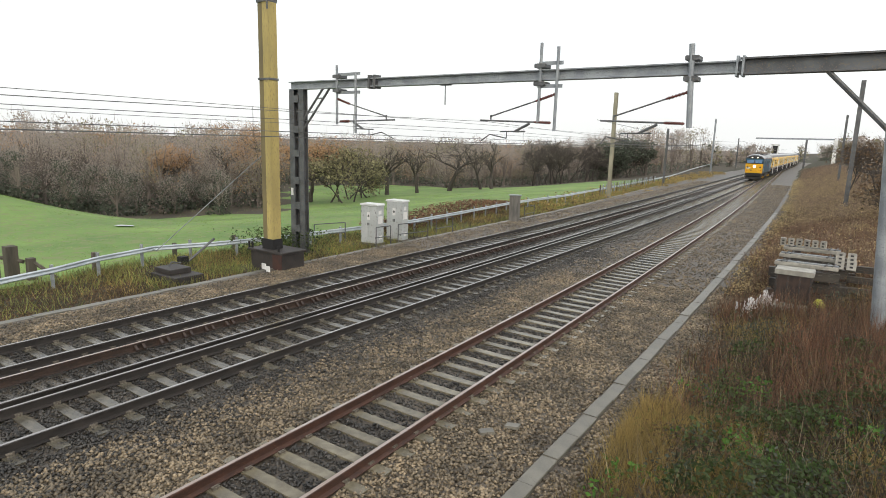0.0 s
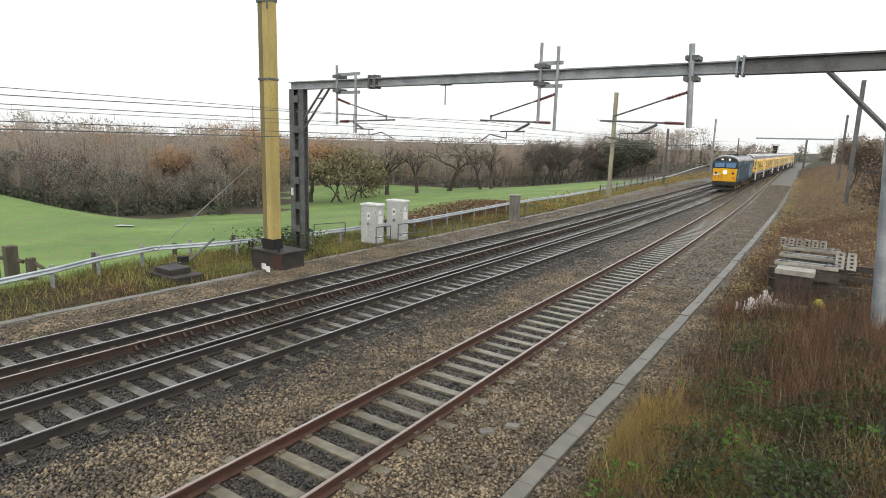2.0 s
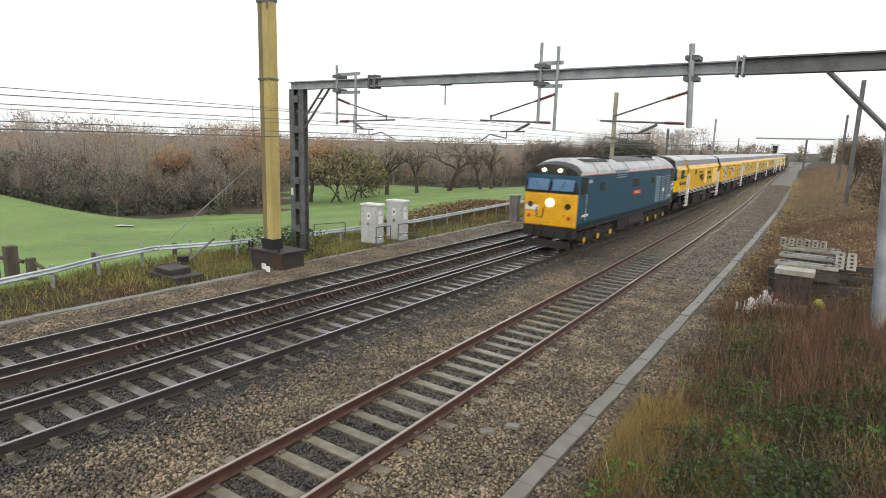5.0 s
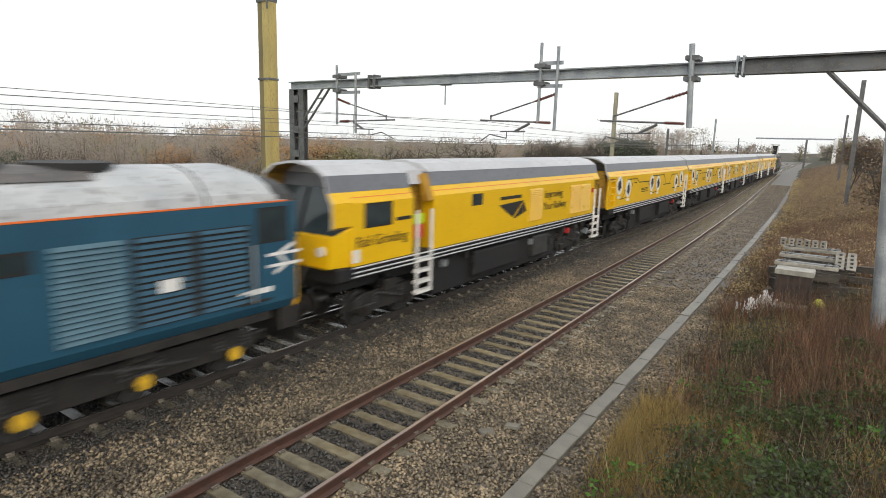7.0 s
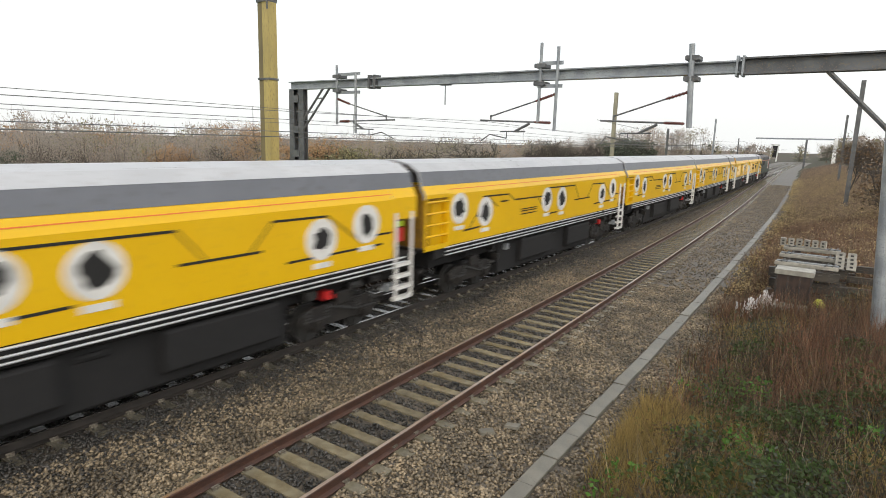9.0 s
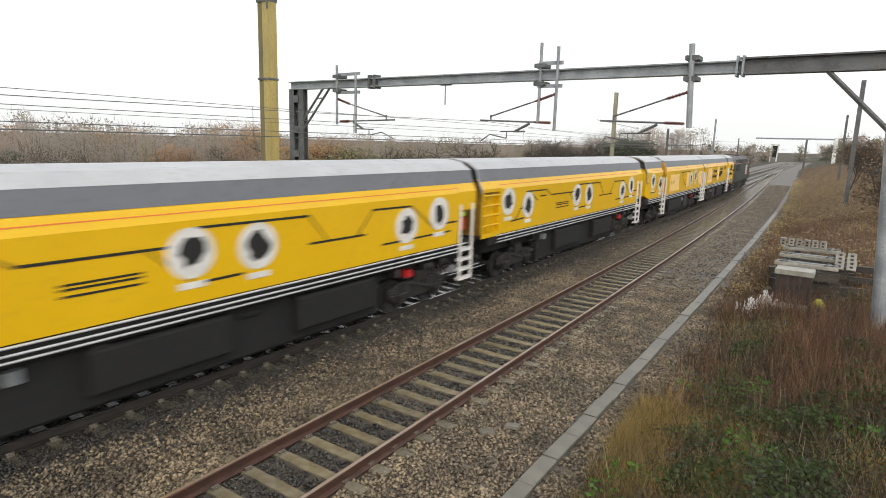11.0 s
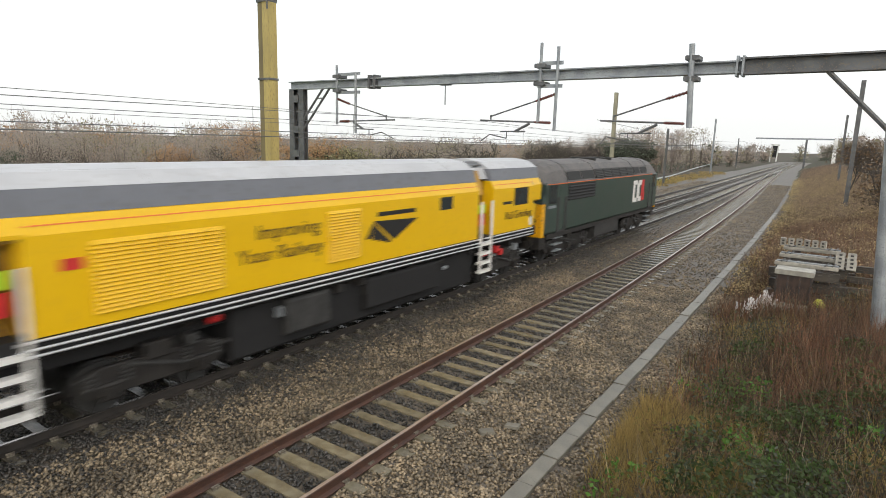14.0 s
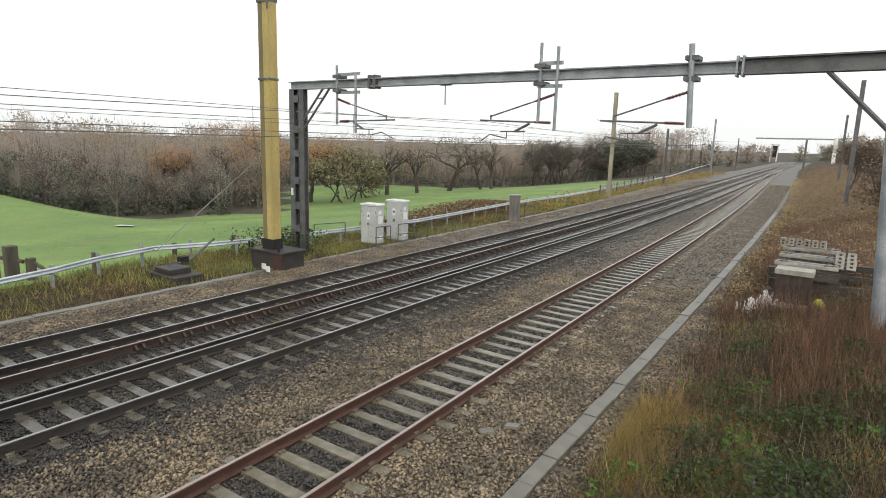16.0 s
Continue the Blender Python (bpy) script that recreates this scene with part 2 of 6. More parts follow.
def track(label, fx, gauge, steel, top, y_from, y_to, near_to, pitch, y_first, group, turn_fx):
    t = tagged(new("railway_track"), label, "railway track", group)
    for sgn in (-1, 1):
        part("rail", rail_shape(lambda y: fx(y) + sgn * gauge, y_from, y_to), (steel, top), t)
    rest = Shape()
    y = y_first
    sm = [(v.co.x, v.co.y, v.co.z) for v in SLEEPER_MESH.vertices]
    sf = [tuple(p.vertices) for p in SLEEPER_MESH.polygons][:6]
    while y < y_to - 1:
        jitter = random.uniform(-0.02, 0.02)
        m = Matrix.Translation((fx(y) + random.uniform(-0.03, 0.03), y + jitter, -0.2)) @ Matrix.Rotation(line_turn(y) + random.uniform(-0.012, 0.012), 4, "Z")
        if 1.5 < y < near_to:
            part("sleeper", SLEEPER_MESH if steel is RAIL_RUST else SLEEPER_MESH_DIRTY, None, t, at=m)
        else:
            rest.add([m @ Vector(p) for p in sm[:8]], sf)
        y += pitch
    part("sleeper_rest", rest, SLEEPER, t, kind="stuff")
    return t


track("far running line with dark rails on wet concrete sleepers", lambda y: line_x(y) - 3.86, 0.79, RAIL_DARK, RAIL_TOP, -25, 330, 60, 0.66, -24.6, "running lines", line_turn)
track("running line with polished rails on wet concrete sleepers", line_x, 0.745, RAIL_DARK, RAIL_TOP, -25, 330, 60, 0.66, -24.9, "running lines", line_turn)
track("loop line with rusty brown rails on concrete sleepers", loop_x, 0.82, RAIL_RUST, RAIL_TOP_DULL, -12, 190, 60, 0.663, -10.97, "running lines", line_turn)


# ---- overhead line ----
GY = 19.4


def fx_gantry():
    g = tagged(new("overhead_gantry"), "grey galvanised portal gantry spanning all tracks", "gantry")
    turn = Matrix.Translation((0, GY, 0)) @ Matrix.Rotation(radians(-90), 4, "Z")

    def i_beam(w, t, z0, z1, x0, x1):
        pr = [(-w, z0), (w, z0), (w, z0 + 0.045), (t, z0 + 0.045), (t, z1 - 0.045), (w, z1 - 0.045), (w, z1), (-w, z1), (-w, z1 - 0.045), (-t, z1 - 0.045), (-t, z0 + 0.045), (-w, z0 + 0.045)]
        return Shape().prism(pr, x0, x1, turn)

    s = i_beam(0.16, 0.012, 7.42, 7.78, -10.2, 8.95)
    bevel(part("beam", s, GALV, g, "pale grey I-section beam"), 0.006, 1)
    s = i_beam(0.18, 0.014, 7.38, 7.85, 8.95, 15.0)
    part("beam", s, GALV_DARK, g, "darker end of the beam")
    for x in (8.87, 9.03):
        part("splice_plate", Shape().box(x - 0.03, x + 0.03, GY - 0.2, GY + 0.2, 7.33, 7.9), GALV, g)
    for x in (-10.05, -9.42):
        pr = [(-0.16, -0.14), (0.16, -0.14), (0.16, -0.11), (0.01, -0.11), (0.01, 0.11), (0.16, 0.11), (0.16, 0.14), (-0.16, 0.14), (-0.16, 0.11), (-0.01, 0.11), (-0.01, -0.11), (-0.16, -0.11)]
        part("leg", Shape().prism(pr, -7.42, 0.4, Matrix.Translation((x, GY, 0)) @ Matrix.Rotation(radians(-90), 4, "X")), GALV_DARK, g, "dark steel column")
    for z in (0.9, 2.0, 3.2, 4.5, 5.6, 7.0):
        part("batten_plate", Shape().box(-9.9, -9.55, GY - 0.17, GY + 0.17, z - 0.16, z + 0.16), GALV_DARK, g)
    part("identity_plate", Shape().box(-10.13, -9.98, GY - 0.18, GY - 0.15, 2.5, 2.85), WHITE_P, g)
    for x in (0.0, 0.42):
        part("brace", Shape().rod((-9.85 + x, GY - 0.1, 5.45), (-8.0 + x, GY - 0.1, 7.42), 0.05, 6), GALV_DARK, g)
    part("brace_link", Shape().rod((-8.4, GY - 0.1, 7.0), (-8.0, GY - 0.1, 7.0), 0.035, 6), GALV_DARK, g)
    part("leg", Shape().rod((13.1, GY, 0.0), (12.62, GY, 7.4), 0.17, 16), GALV, g, "round pale grey column")
    part("brace", Shape().rod((11.1, GY - 0.1, 7.4), (12.7, GY - 0.1, 5.75), 0.07, 6), GALV_DARK, g)
    # droppers with clamps and their registration arms
    for x, z0, z1 in ((-7.03, 5.85, 8.37), (-5.92, 5.5, 8.05), (2.7, 5.95, 8.66), (3.33, 5.7, 8.5)):
        part("drop_tube", Shape().rod((x, GY - 0.2, z0), (x, GY - 0.2, z1), 0.055, 10), GALV, g)
    part("drop_tube", Shape().rod((7.74, GY - 0.22, 5.85), (7.6, GY - 0.22, 8.3), 0.085, 12), GALV, g)
    for x in (-7.0, 2.7, 7.65):
        for z in (7.3, 7.9):
            part("clamp", Shape().box(x - 0.2, x + 0.2, GY - 0.3, GY + 0.2, z - 0.07, z + 0.07, c=0.02), GALV_DARK, g)
        if x < 7:
            for z in (7.22, 7.98):
                part("cross_channel", Shape().box(x - 0.1, x + 1.25 if x < 0 else x + 0.8, GY - 0.17, GY - 0.1, z - 0.06, z + 0.06), GALV, g)
    for x in (-5.2, -4.9):
        part("clamp", Shape().box(x - 0.05, x + 0.05, GY - 0.2, GY + 0.2, 7.35, 7.9), GALV_DARK, g)
    part("hanger", Shape().rod((-1.4, GY, 6.65), (-1.4, GY, 7.45), 0.025, 6), GALV, g)
    part("hanger_plate", Shape().box(-1.62, -1.18, GY - 0.1, GY + 0.1, 7.38, 7.44), GALV_DARK, g)

    def insulator(p, q):
        p, q = Vector(p), Vector(q)
        s = Shape().rod(p, q, 0.035, 8)
        for i in range(7):
            c = p.lerp(q, (i + 0.7) / 7.6)
            d = (q - p).normalized() * 0.012
            s.rod(c - d, c + d, 0.055, 10)
        part("insulator", s, INSUL, g, "brown ribbed insulator")

    def cantilever(x0, x1, side):
        """Insulated arm from its drop tube at x0 to the wires at x1; side -1 reaches left."""
        y = GY - 0.2
        a = x0 + side * 0.15
        insulator((x0, y, 6.95), (x0 + side * 0.75, y, 6.72))
        part("top_tie", Shape().rod((x0 + side * 0.75, y, 6.72), (x1, y, 6.2), 0.025, 6), GALV_DARK, g)
        insulator((a, y, 5.98), (x0 + side * 0.75, y, 6.0))
        part("arm_tube", Shape().rod((x0 + side * 0.75, y, 6.0), (x1 + side * 0.45, y, 6.06), 0.03, 8), GALV_DARK, g)
        part("wire_clamp", Shape().rod((x1, y, 6.05), (x1, y, 6.25), 0.03, 6), GALV_DARK, g)
        part("registration_tube", Shape().rod((x0 + side * 0.95, y, 5.95), (x0 + side * 1.5, y, 5.68), 0.045, 8).rod((x0 + side * 1.1, y, 5.68), (x0 + side * 2.1, y, 5.66), 0.025, 6), GALV_DARK, g)
        part("registration_drop", Shape().rod((x0 + side * 1.85, y, 5.66), (x0 + side * 1.85, y, 5.42), 0.02, 6), GALV_DARK, g)
        part("steady_arm", Shape().path([(x0 + side * 1.85, y, 5.42), (x0 + side * 2.55, y, 5.55), (x1 + side * 0.4, y, 5.3)], 0.022, 6), GALV_DARK, g)

    cantilever(-7.0, -4.2, 1)
    cantilever(3.33, 0.8, -1)
    cantilever(7.74, 5.4, -1)


WHITE_P = mat("white_enamel", (0.8, 0.8, 0.78), (0.7, 0.7, 0.68), 3, 0.4, bump=0)
fx_gantry()


def wire(label, fx, pts, r, droppers=None):
    """A wire along the line through (y, z) supports, sagging between them, with droppers down to a lower wire's height."""
    s = Shape()
    line = []
    for (y0, z0, sag), (y1, z1, _) in zip(pts, pts[1:]):
        for i in range(8):
            t = i / 8
            y = y0 + (y1 - y0) * t
            line.append((fx(y), y, z0 + (z1 - z0) * t - 4 * sag * t * (1 - t)))
    y, z, _ = pts[-1]
    line.append((fx(y), y, z))
    w = tagged(part("overhead_wire", s.path(line, r, 5), WIRE), label, "overhead wire", "overhead wires")
    if droppers:
        for a, b in zip(line[1::3], line[2::3]):
            p = Vector(a)
            part("dropper", Shape().rod(p, (p.x, p.y, droppers), 0.006, 4), WIRE, w)


SPANS = (-38, 19.4, 66, 112, 160, 210)
for name, off, zc, zm, first in (("far", -3.95, 5.25, 6.15, 0), ("near", 0.35, 5.38, 6.02, 0), ("loop", 5.1, 5.35, 6.1, 1)):
    fx = (lambda o: (lambda y: line_x(y) + o + 0.18 * math.sin(y * 0.07)))(off) if name != "loop" else (lambda y: loop_x(y) + 0.1)
    sp = SPANS[first:]
    wire("taut dark contact wire above the rails", fx, [(y, zc, 0.02) for y in sp], 0.016 if name == "far" else 0.009)
    wire("thin grey catenary wire sagging between supports", fx, [(y, zm, 0.3 if name != "far" else 0.0) for y in sp], 0.008, zc)
wire("thin grey feeder wire beside the line", lambda y: line_x(y) + 0.35, [(y, 5.72, 0.1) for y in SPANS], 0.007)
wire("thin grey feeder wire beside the line", lambda y: line_x(y) - 3.95, [(y, 5.72, 0.05) for y in SPANS], 0.007)


def yellow_mast():
    m = tagged(new("overhead_mast"), "tall yellow lichen-stained steel mast on dark plinth", "mast")
    x, y = -8.12, 16.4
    # left half is coloured darker: the mast's own shade is put into it
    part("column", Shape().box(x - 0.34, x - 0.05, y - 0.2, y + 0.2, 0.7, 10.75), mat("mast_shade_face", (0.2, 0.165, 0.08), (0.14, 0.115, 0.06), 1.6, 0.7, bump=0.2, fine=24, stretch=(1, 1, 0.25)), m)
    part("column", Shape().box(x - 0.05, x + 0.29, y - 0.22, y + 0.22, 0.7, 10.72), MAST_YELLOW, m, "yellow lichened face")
    part("top_fitting", Shape().box(x - 0.36, x + 0.3, y - 0.26, y + 0.26, 10.5, 10.62).rod((x + 0.3, y - 0.25, 10.2), (x + 0.3, y - 0.25, 10.75), 0.04, 6), GALV_DARK, m)
    part("foot", Shape().box(x - 0.36, x + 0.33, y - 0.26, y + 0.26, 0.3, 0.95), BLACK, m, "black painted foot")
    part("band", Shape().box(x - 0.37, x + 0.32, y - 0.25, y + 0.25, 7.5, 7.58), GALV_DARK, m)
    part("stay_wire", Shape().rod((x - 0.3, y, 4.6), (-12.0, 13.4, 0.3), 0.018, 5), GALV, m, "slanting steel stay")
    p = tagged(new("mast_plinth"), "dark stained concrete plinth under the mast", "plinth")
    bevel(part("block", Shape().box(-8.95, -6.95, 15.9, 17.1, -0.6, 0.42), BRICK_DARK, p), 0.03, 2)
    bevel(part("cap", Shape().box(-9.05, -6.88, 15.82, 17.2, 0.42, 0.52), BRICK_DARK, p), 0.02, 2)
    part("rusty_face", Shape().box(-7.5, -6.96, 15.86, 15.9, -0.4, 0.42), mat("rust_plate", (0.075, 0.032, 0.024), (0.045, 0.025, 0.02), 4, 0.7), p)
    for x in (-9.1, -8.9, -7.2):
        part("bolt", Shape().rod((x, 15.95, 0.5), (x, 15.95, 0.78), 0.05, 8), BLACK, p)
    sg = tagged(new("track_sign"), "small white sign standing beside the plinth", "sign")
    part("plate", Shape().box(-7.5, -7.25, 15.3, 15.33, -0.12, 0.12), WHITE_P, sg)
    part("plate", Shape().box(-7.22, -7.02, 15.3, 15.33, -0.2, 0.04), WHITE_P, sg)
    part("stake", Shape().rod((-7.3, 15.34, -0.45), (-7.3, 15.34, 0.1), 0.025, 6), GALV_DARK, sg)


yellow_mast()


def plain_mast(x, y, z0, z1, w, label, material, arms=()):
    m = tagged(new("overhead_mast"), label, "mast", "line-side masts")
    part("flange", Shape().box(x - w, x + w, y - 0.025 - w, y - w, z0, z1), material, m)
    part("flange", Shape().box(x - w, x + w, y + w, y + w + 0.025, z0, z1), material, m)
    part("web", Shape().box(x - 0.015, x + 0.015, y - w, y + w, z0, z1), material, m)
    part("foot", Shape().box(x - w * 2, x + w * 2, y - w * 2, y + w * 2, z0 - 0.1, z0 + 0.25), CONCRETE, m)
    for z, a in arms:
        part("arm", Shape().rod((x, y, z), (x + a, y, z + 0.1), 0.04, 6), GALV_DARK, m)
        part("tie", Shape().rod((x, y, z + 1.1), (x + a * 0.8, y, z + 0.15), 0.025, 6), GALV_DARK, m)
        part("cross_arm", Shape().rod((x + a * 0.7, y, z), (x + a * 0.75, y, z - 0.7), 0.025, 6), GALV_DARK, m)
    return m


plain_mast(-9.7, 63.7, -0.4, 10.9, 0.17, "pale lichened steel mast beside the fence", mat("pale_lichen_mast", (0.36, 0.34, 0.25), (0.25, 0.24, 0.18), 2, 0.7, stretch=(1, 1, 0.3)), ((5.6, 4.2),))
plain_mast(-15.2, 150, -0.4, 12.2, 0.16, "slim grey mast beyond the curve", GALV, ((5.7, 3.2),))
plain_mast(-18.0, 205, -0.4, 8.8, 0.16, "slim dark mast beyond the curve", GALV_DARK, ((5.7, 3.2),))
plain_mast(11.9, 58.0, 0.8, 10.9, 0.16, "grey steel mast on the weedy bank", GALV_DARK)
plain_mast(10.6, 100.0, 1.0, 10.4, 0.14, "slim grey mast on the weedy bank", GALV_DARK)
plain_mast(-10.5, 89.6, -0.4, 8.0, 0.13, "slim dark steel mast with cross arms", GALV_DARK, ((5.6, 4.4), (6.6, 1.2), (4.9, 0.9)))



def far_portal():
    g = tagged(new("signal_gantry"), "distant grey portal gantry across the tracks", "gantry")
    y, x0 = 232.0, -10.63
    part("beam", Shape().box(x0 - 6, x0 + 17, y - 0.2, y + 0.2, 9.2, 9.7), GALV, g)
    part("leg", Shape().box(x0 + 8.9, x0 + 9.5, y - 0.2, y + 0.2, -0.4, 9.2), GALV_DARK, g)
    part("leg", Shape().box(x0 + 16.8, x0 + 17.9, y - 0.2, y + 0.2, -0.2, 9.2), WHITE_P, g, "white painted leg")
    s = tagged(new("signal"), "white framed black signal head beside the line", "signal")
    xs, ys = -25.0, 380
    lean = Matrix.Translation((xs, ys, 0.6)) @ Matrix.Rotation(radians(3), 4, "Y")
    part("head", Shape().box(-1.2, 1.2, 0, 0.4, 1.4, 7.6, lean), BLACK, s)
    for d in (-1.55, 1.55):
        part("post", Shape().box(d - 0.3, d + 0.3, -0.1, 0.3, -1.6, 8.4, lean), WHITE_P, s)
    part("top_bar", Shape().box(-2.2, 2.2, -0.1, 0.3, 7.7, 8.4, lean), WHITE_P, s)


far_portal()


# ---- rails lying between the running lines ----
def spare_rail(x, y0, y1, label, chairs):
    r = tagged(new("spare_rail"), label, "rail", "spare rails")
    part("rail", rail_shape(lambda y: line_x(y) + x, y0, y1, dz=0.02 if chairs else 0), (RAIL_BROWN if chairs else RAIL_DARK, RAIL_TOP_DULL if chairs else RAIL_TOP), r)
    if chairs:
        sh = Shape().prism([(-0.02, -0.17), (0.16, -0.17), (0.16, -0.12), (0.04, -0.03), (-0.02, -0.03)], -0.035, 0.035).mesh("bracket", RAIL_BROWN)
        y = 7.4
        while y < 60:
            for d in (-0.1, 0.1):
                part("bracket", sh, None, r, at=pose(line_x(y) + x, y + d, 0.0))
            y += 0.66


spare_rail(-2.38, -20, 240, "long rusty rail on brackets between the tracks", True)
spare_rail(-1.08, -20, 120, "long dark rail lying between the tracks", False)
slat = Shape().box(-0.38, 0.38, -0.07, 0.07, -0.05, 0.0).mesh("timber_slat", mat("wet_dark_timber", (0.1, 0.085, 0.065), (0.05, 0.045, 0.038), 5, 0.15, bump=0.3, fine=30, spread=0.4))
walkway = tagged(new("timber_walkway"), "wet dark timbers laid between the tracks", "walkway")
for i in range(240):
    y = 3.0 + i * 0.28
    if random.random() < 0.9:
        part("timber", slat, None, walkway, at=pose(line_x(y) - 1.72, y, -0.2, 0, 0, random.uniform(-6, 6)))


# ---- cable troughs ----
def trough(label, fx, w, y0, y1, z, pitch, group):
    t = tagged(new("cable_trough"), label, "cable trough", group)
    n = int((y1 - y0) / pitch)
    lid = Shape().box(-w / 2, w / 2, -pitch / 2 + 0.008, pitch / 2 - 0.008, -0.3, 0.0, c=0.012).mesh("lid", CONCRETE)
    for i in range(n):
        y = y0 + (i + 0.5) * pitch
        turn = math.degrees(math.atan((fx(y - 0.5) - fx(y + 0.5))))
        part("lid", lid, None, t, at=pose(fx(y) + random.uniform(-0.012, 0.012), y, z + random.uniform(-0.012, 0.012), random.uniform(-0.5, 0.5), random.uniform(-0.8, 0.8), turn + random.uniform(-0.5, 0.5)))


trough("grey concrete cable trough lids along the ballast", lambda y: line_x(y) + 8.36 - 0.016 * y, 0.3, -2, 60, -0.17, 1.0, "cable troughs")
trough("mossy concrete cable trough lids along the verge", lambda y: line_x(y) + verge_edge(y) - 0.2, 0.32, -4, 170, -0.22, 1.0, "cable troughs")


# ---- fence along the field ----
def fence_x(y):
    pts = ((-10, -10.2), (7, -10.4), (9, -11.0), (11, -11.9), (13.6, -12.5), (16, -11.6), (19, -10.9), (24, -10.4), (29, -10.0), (35, -10.4), (44, -11.2), (55, -11.0), (75, -12.2), (110, -14.5), (160, -21.0), (230, -29.0))
    for (a, xa), (b, xb) in zip(pts, pts[1:]):
        if a <= y <= b:
            t = (y - a) / (b - a)
            return xa + (xb - xa) * t
    return pts[-1][1]


def fence():
    f = tagged(new("rail_fence"), "galvanised crash-barrier fence rail on posts beside the field", "fence")
    s = Shape()
    rings = []
    ys = [-8, 3, 7, 9, 11, 13.6, 16, 19, 24, 29, 35, 44, 55, 75, 110, 160, 225]
    prof = [(0.0, 0.16), (0.035, 0.13), (0.0, 0.08), (0.035, 0.03), (0.0, 0.0), (-0.012, 0.0), (-0.012, 0.16)]
    rings = [[(fence_x(y) + px * 1.3, y, 0.22 + pz * 1.35) for px, pz in prof] for y in ys]
    part("rail", s.loft(rings), mat("bright_galvanised_rail", (0.55, 0.61, 0.65), (0.42, 0.47, 0.5), 1.5, 0.45, metal=0.2, bump=0.05), f, "corrugated galvanised rail")
    y = 5.0
    timber = mat("old_timber", (0.11, 0.095, 0.075), (0.06, 0.052, 0.042), 5, 0.85, bump=0.4, fine=30, stretch=(1, 1, 0.2), spread=0.3)
    while y < 130:
        x = fence_x(y)
        s = Shape().box(x - 0.11, x - 0.02, y - 0.05, y + 0.05, -0.6, 0.55 + random.uniform(-0.05, 0.05))
        part("post", s, GALV if int(y) % 2 else timber, f)
        y += 2.0 if y < 60 else 3.0
    for x, yy, h, w in ((-14.3, 8.9, 1.35, 0.2), (-13.6, 9.3, 0.85, 0.14), (-12.9, 11.3, 0.85, 0.09), (-13.3, 15.0, 0.75, 0.08), (-13.3, 18.2, 0.75, 0.08), (-15.0, 8.6, 1.2, 0.12)):
        p = tagged(new("timber_post"), "old weathered dark timber field post", "post", "field posts")
        bevel(part("post", Shape().box(x - w, x + w, yy - w, yy + w, ground_z(x, yy) - 0.2, ground_z(x, yy) + h), timber, p), 0.02, 2)
    p = tagged(new("timber_rail"), "broken dark timber rails leaning on field posts", "rail")
    part("rail", Shape().rod((-15.3, 8.3, 0.45), (-14.0, 9.2, 0.2), 0.09, 6), timber, p)
    part("rail", Shape().rod((-13.6, 9.3, 0.3), (-12.9, 9.9, -0.4), 0.07, 6), timber, p)
    # palings past the mast
    for i in range(26):
        yy = 66 + i * 1.2
        x = fence_x(yy) + 0.15
        part("paling", Shape().box(x - 0.05, x + 0.05, yy - 0.06, yy + 0.06, -0.5, 0.85), GALV if i % 3 else timber, f)
    q = tagged(new("timber_stump"), "thick grey weathered timber stump post", "post")
    bevel(part("post", Shape().box(-7.85, -6.95 - 0.25, 37.2, 37.7, -0.5, 1.6), mat("grey_timber", (0.2, 0.19, 0.17), (0.11, 0.105, 0.095), 5, 0.85, bump=0.4, fine=20, stretch=(1, 1, 0.2)), q), 0.04, 2)
    part("cap", Shape().box(-7.9, -7.15, 37.15, 37.75, 1.6, 1.66), GALV, q)


fence()


# ---- relay cabinets and their hand rails ----
CAB_GREY = mat("cabinet_grey", (0.52, 0.545, 0.54), (0.44, 0.465, 0.46), 1.5, 0.45, bump=0.03, fine=8, c=(0.35, 0.36, 0.34), wear=-0.15)


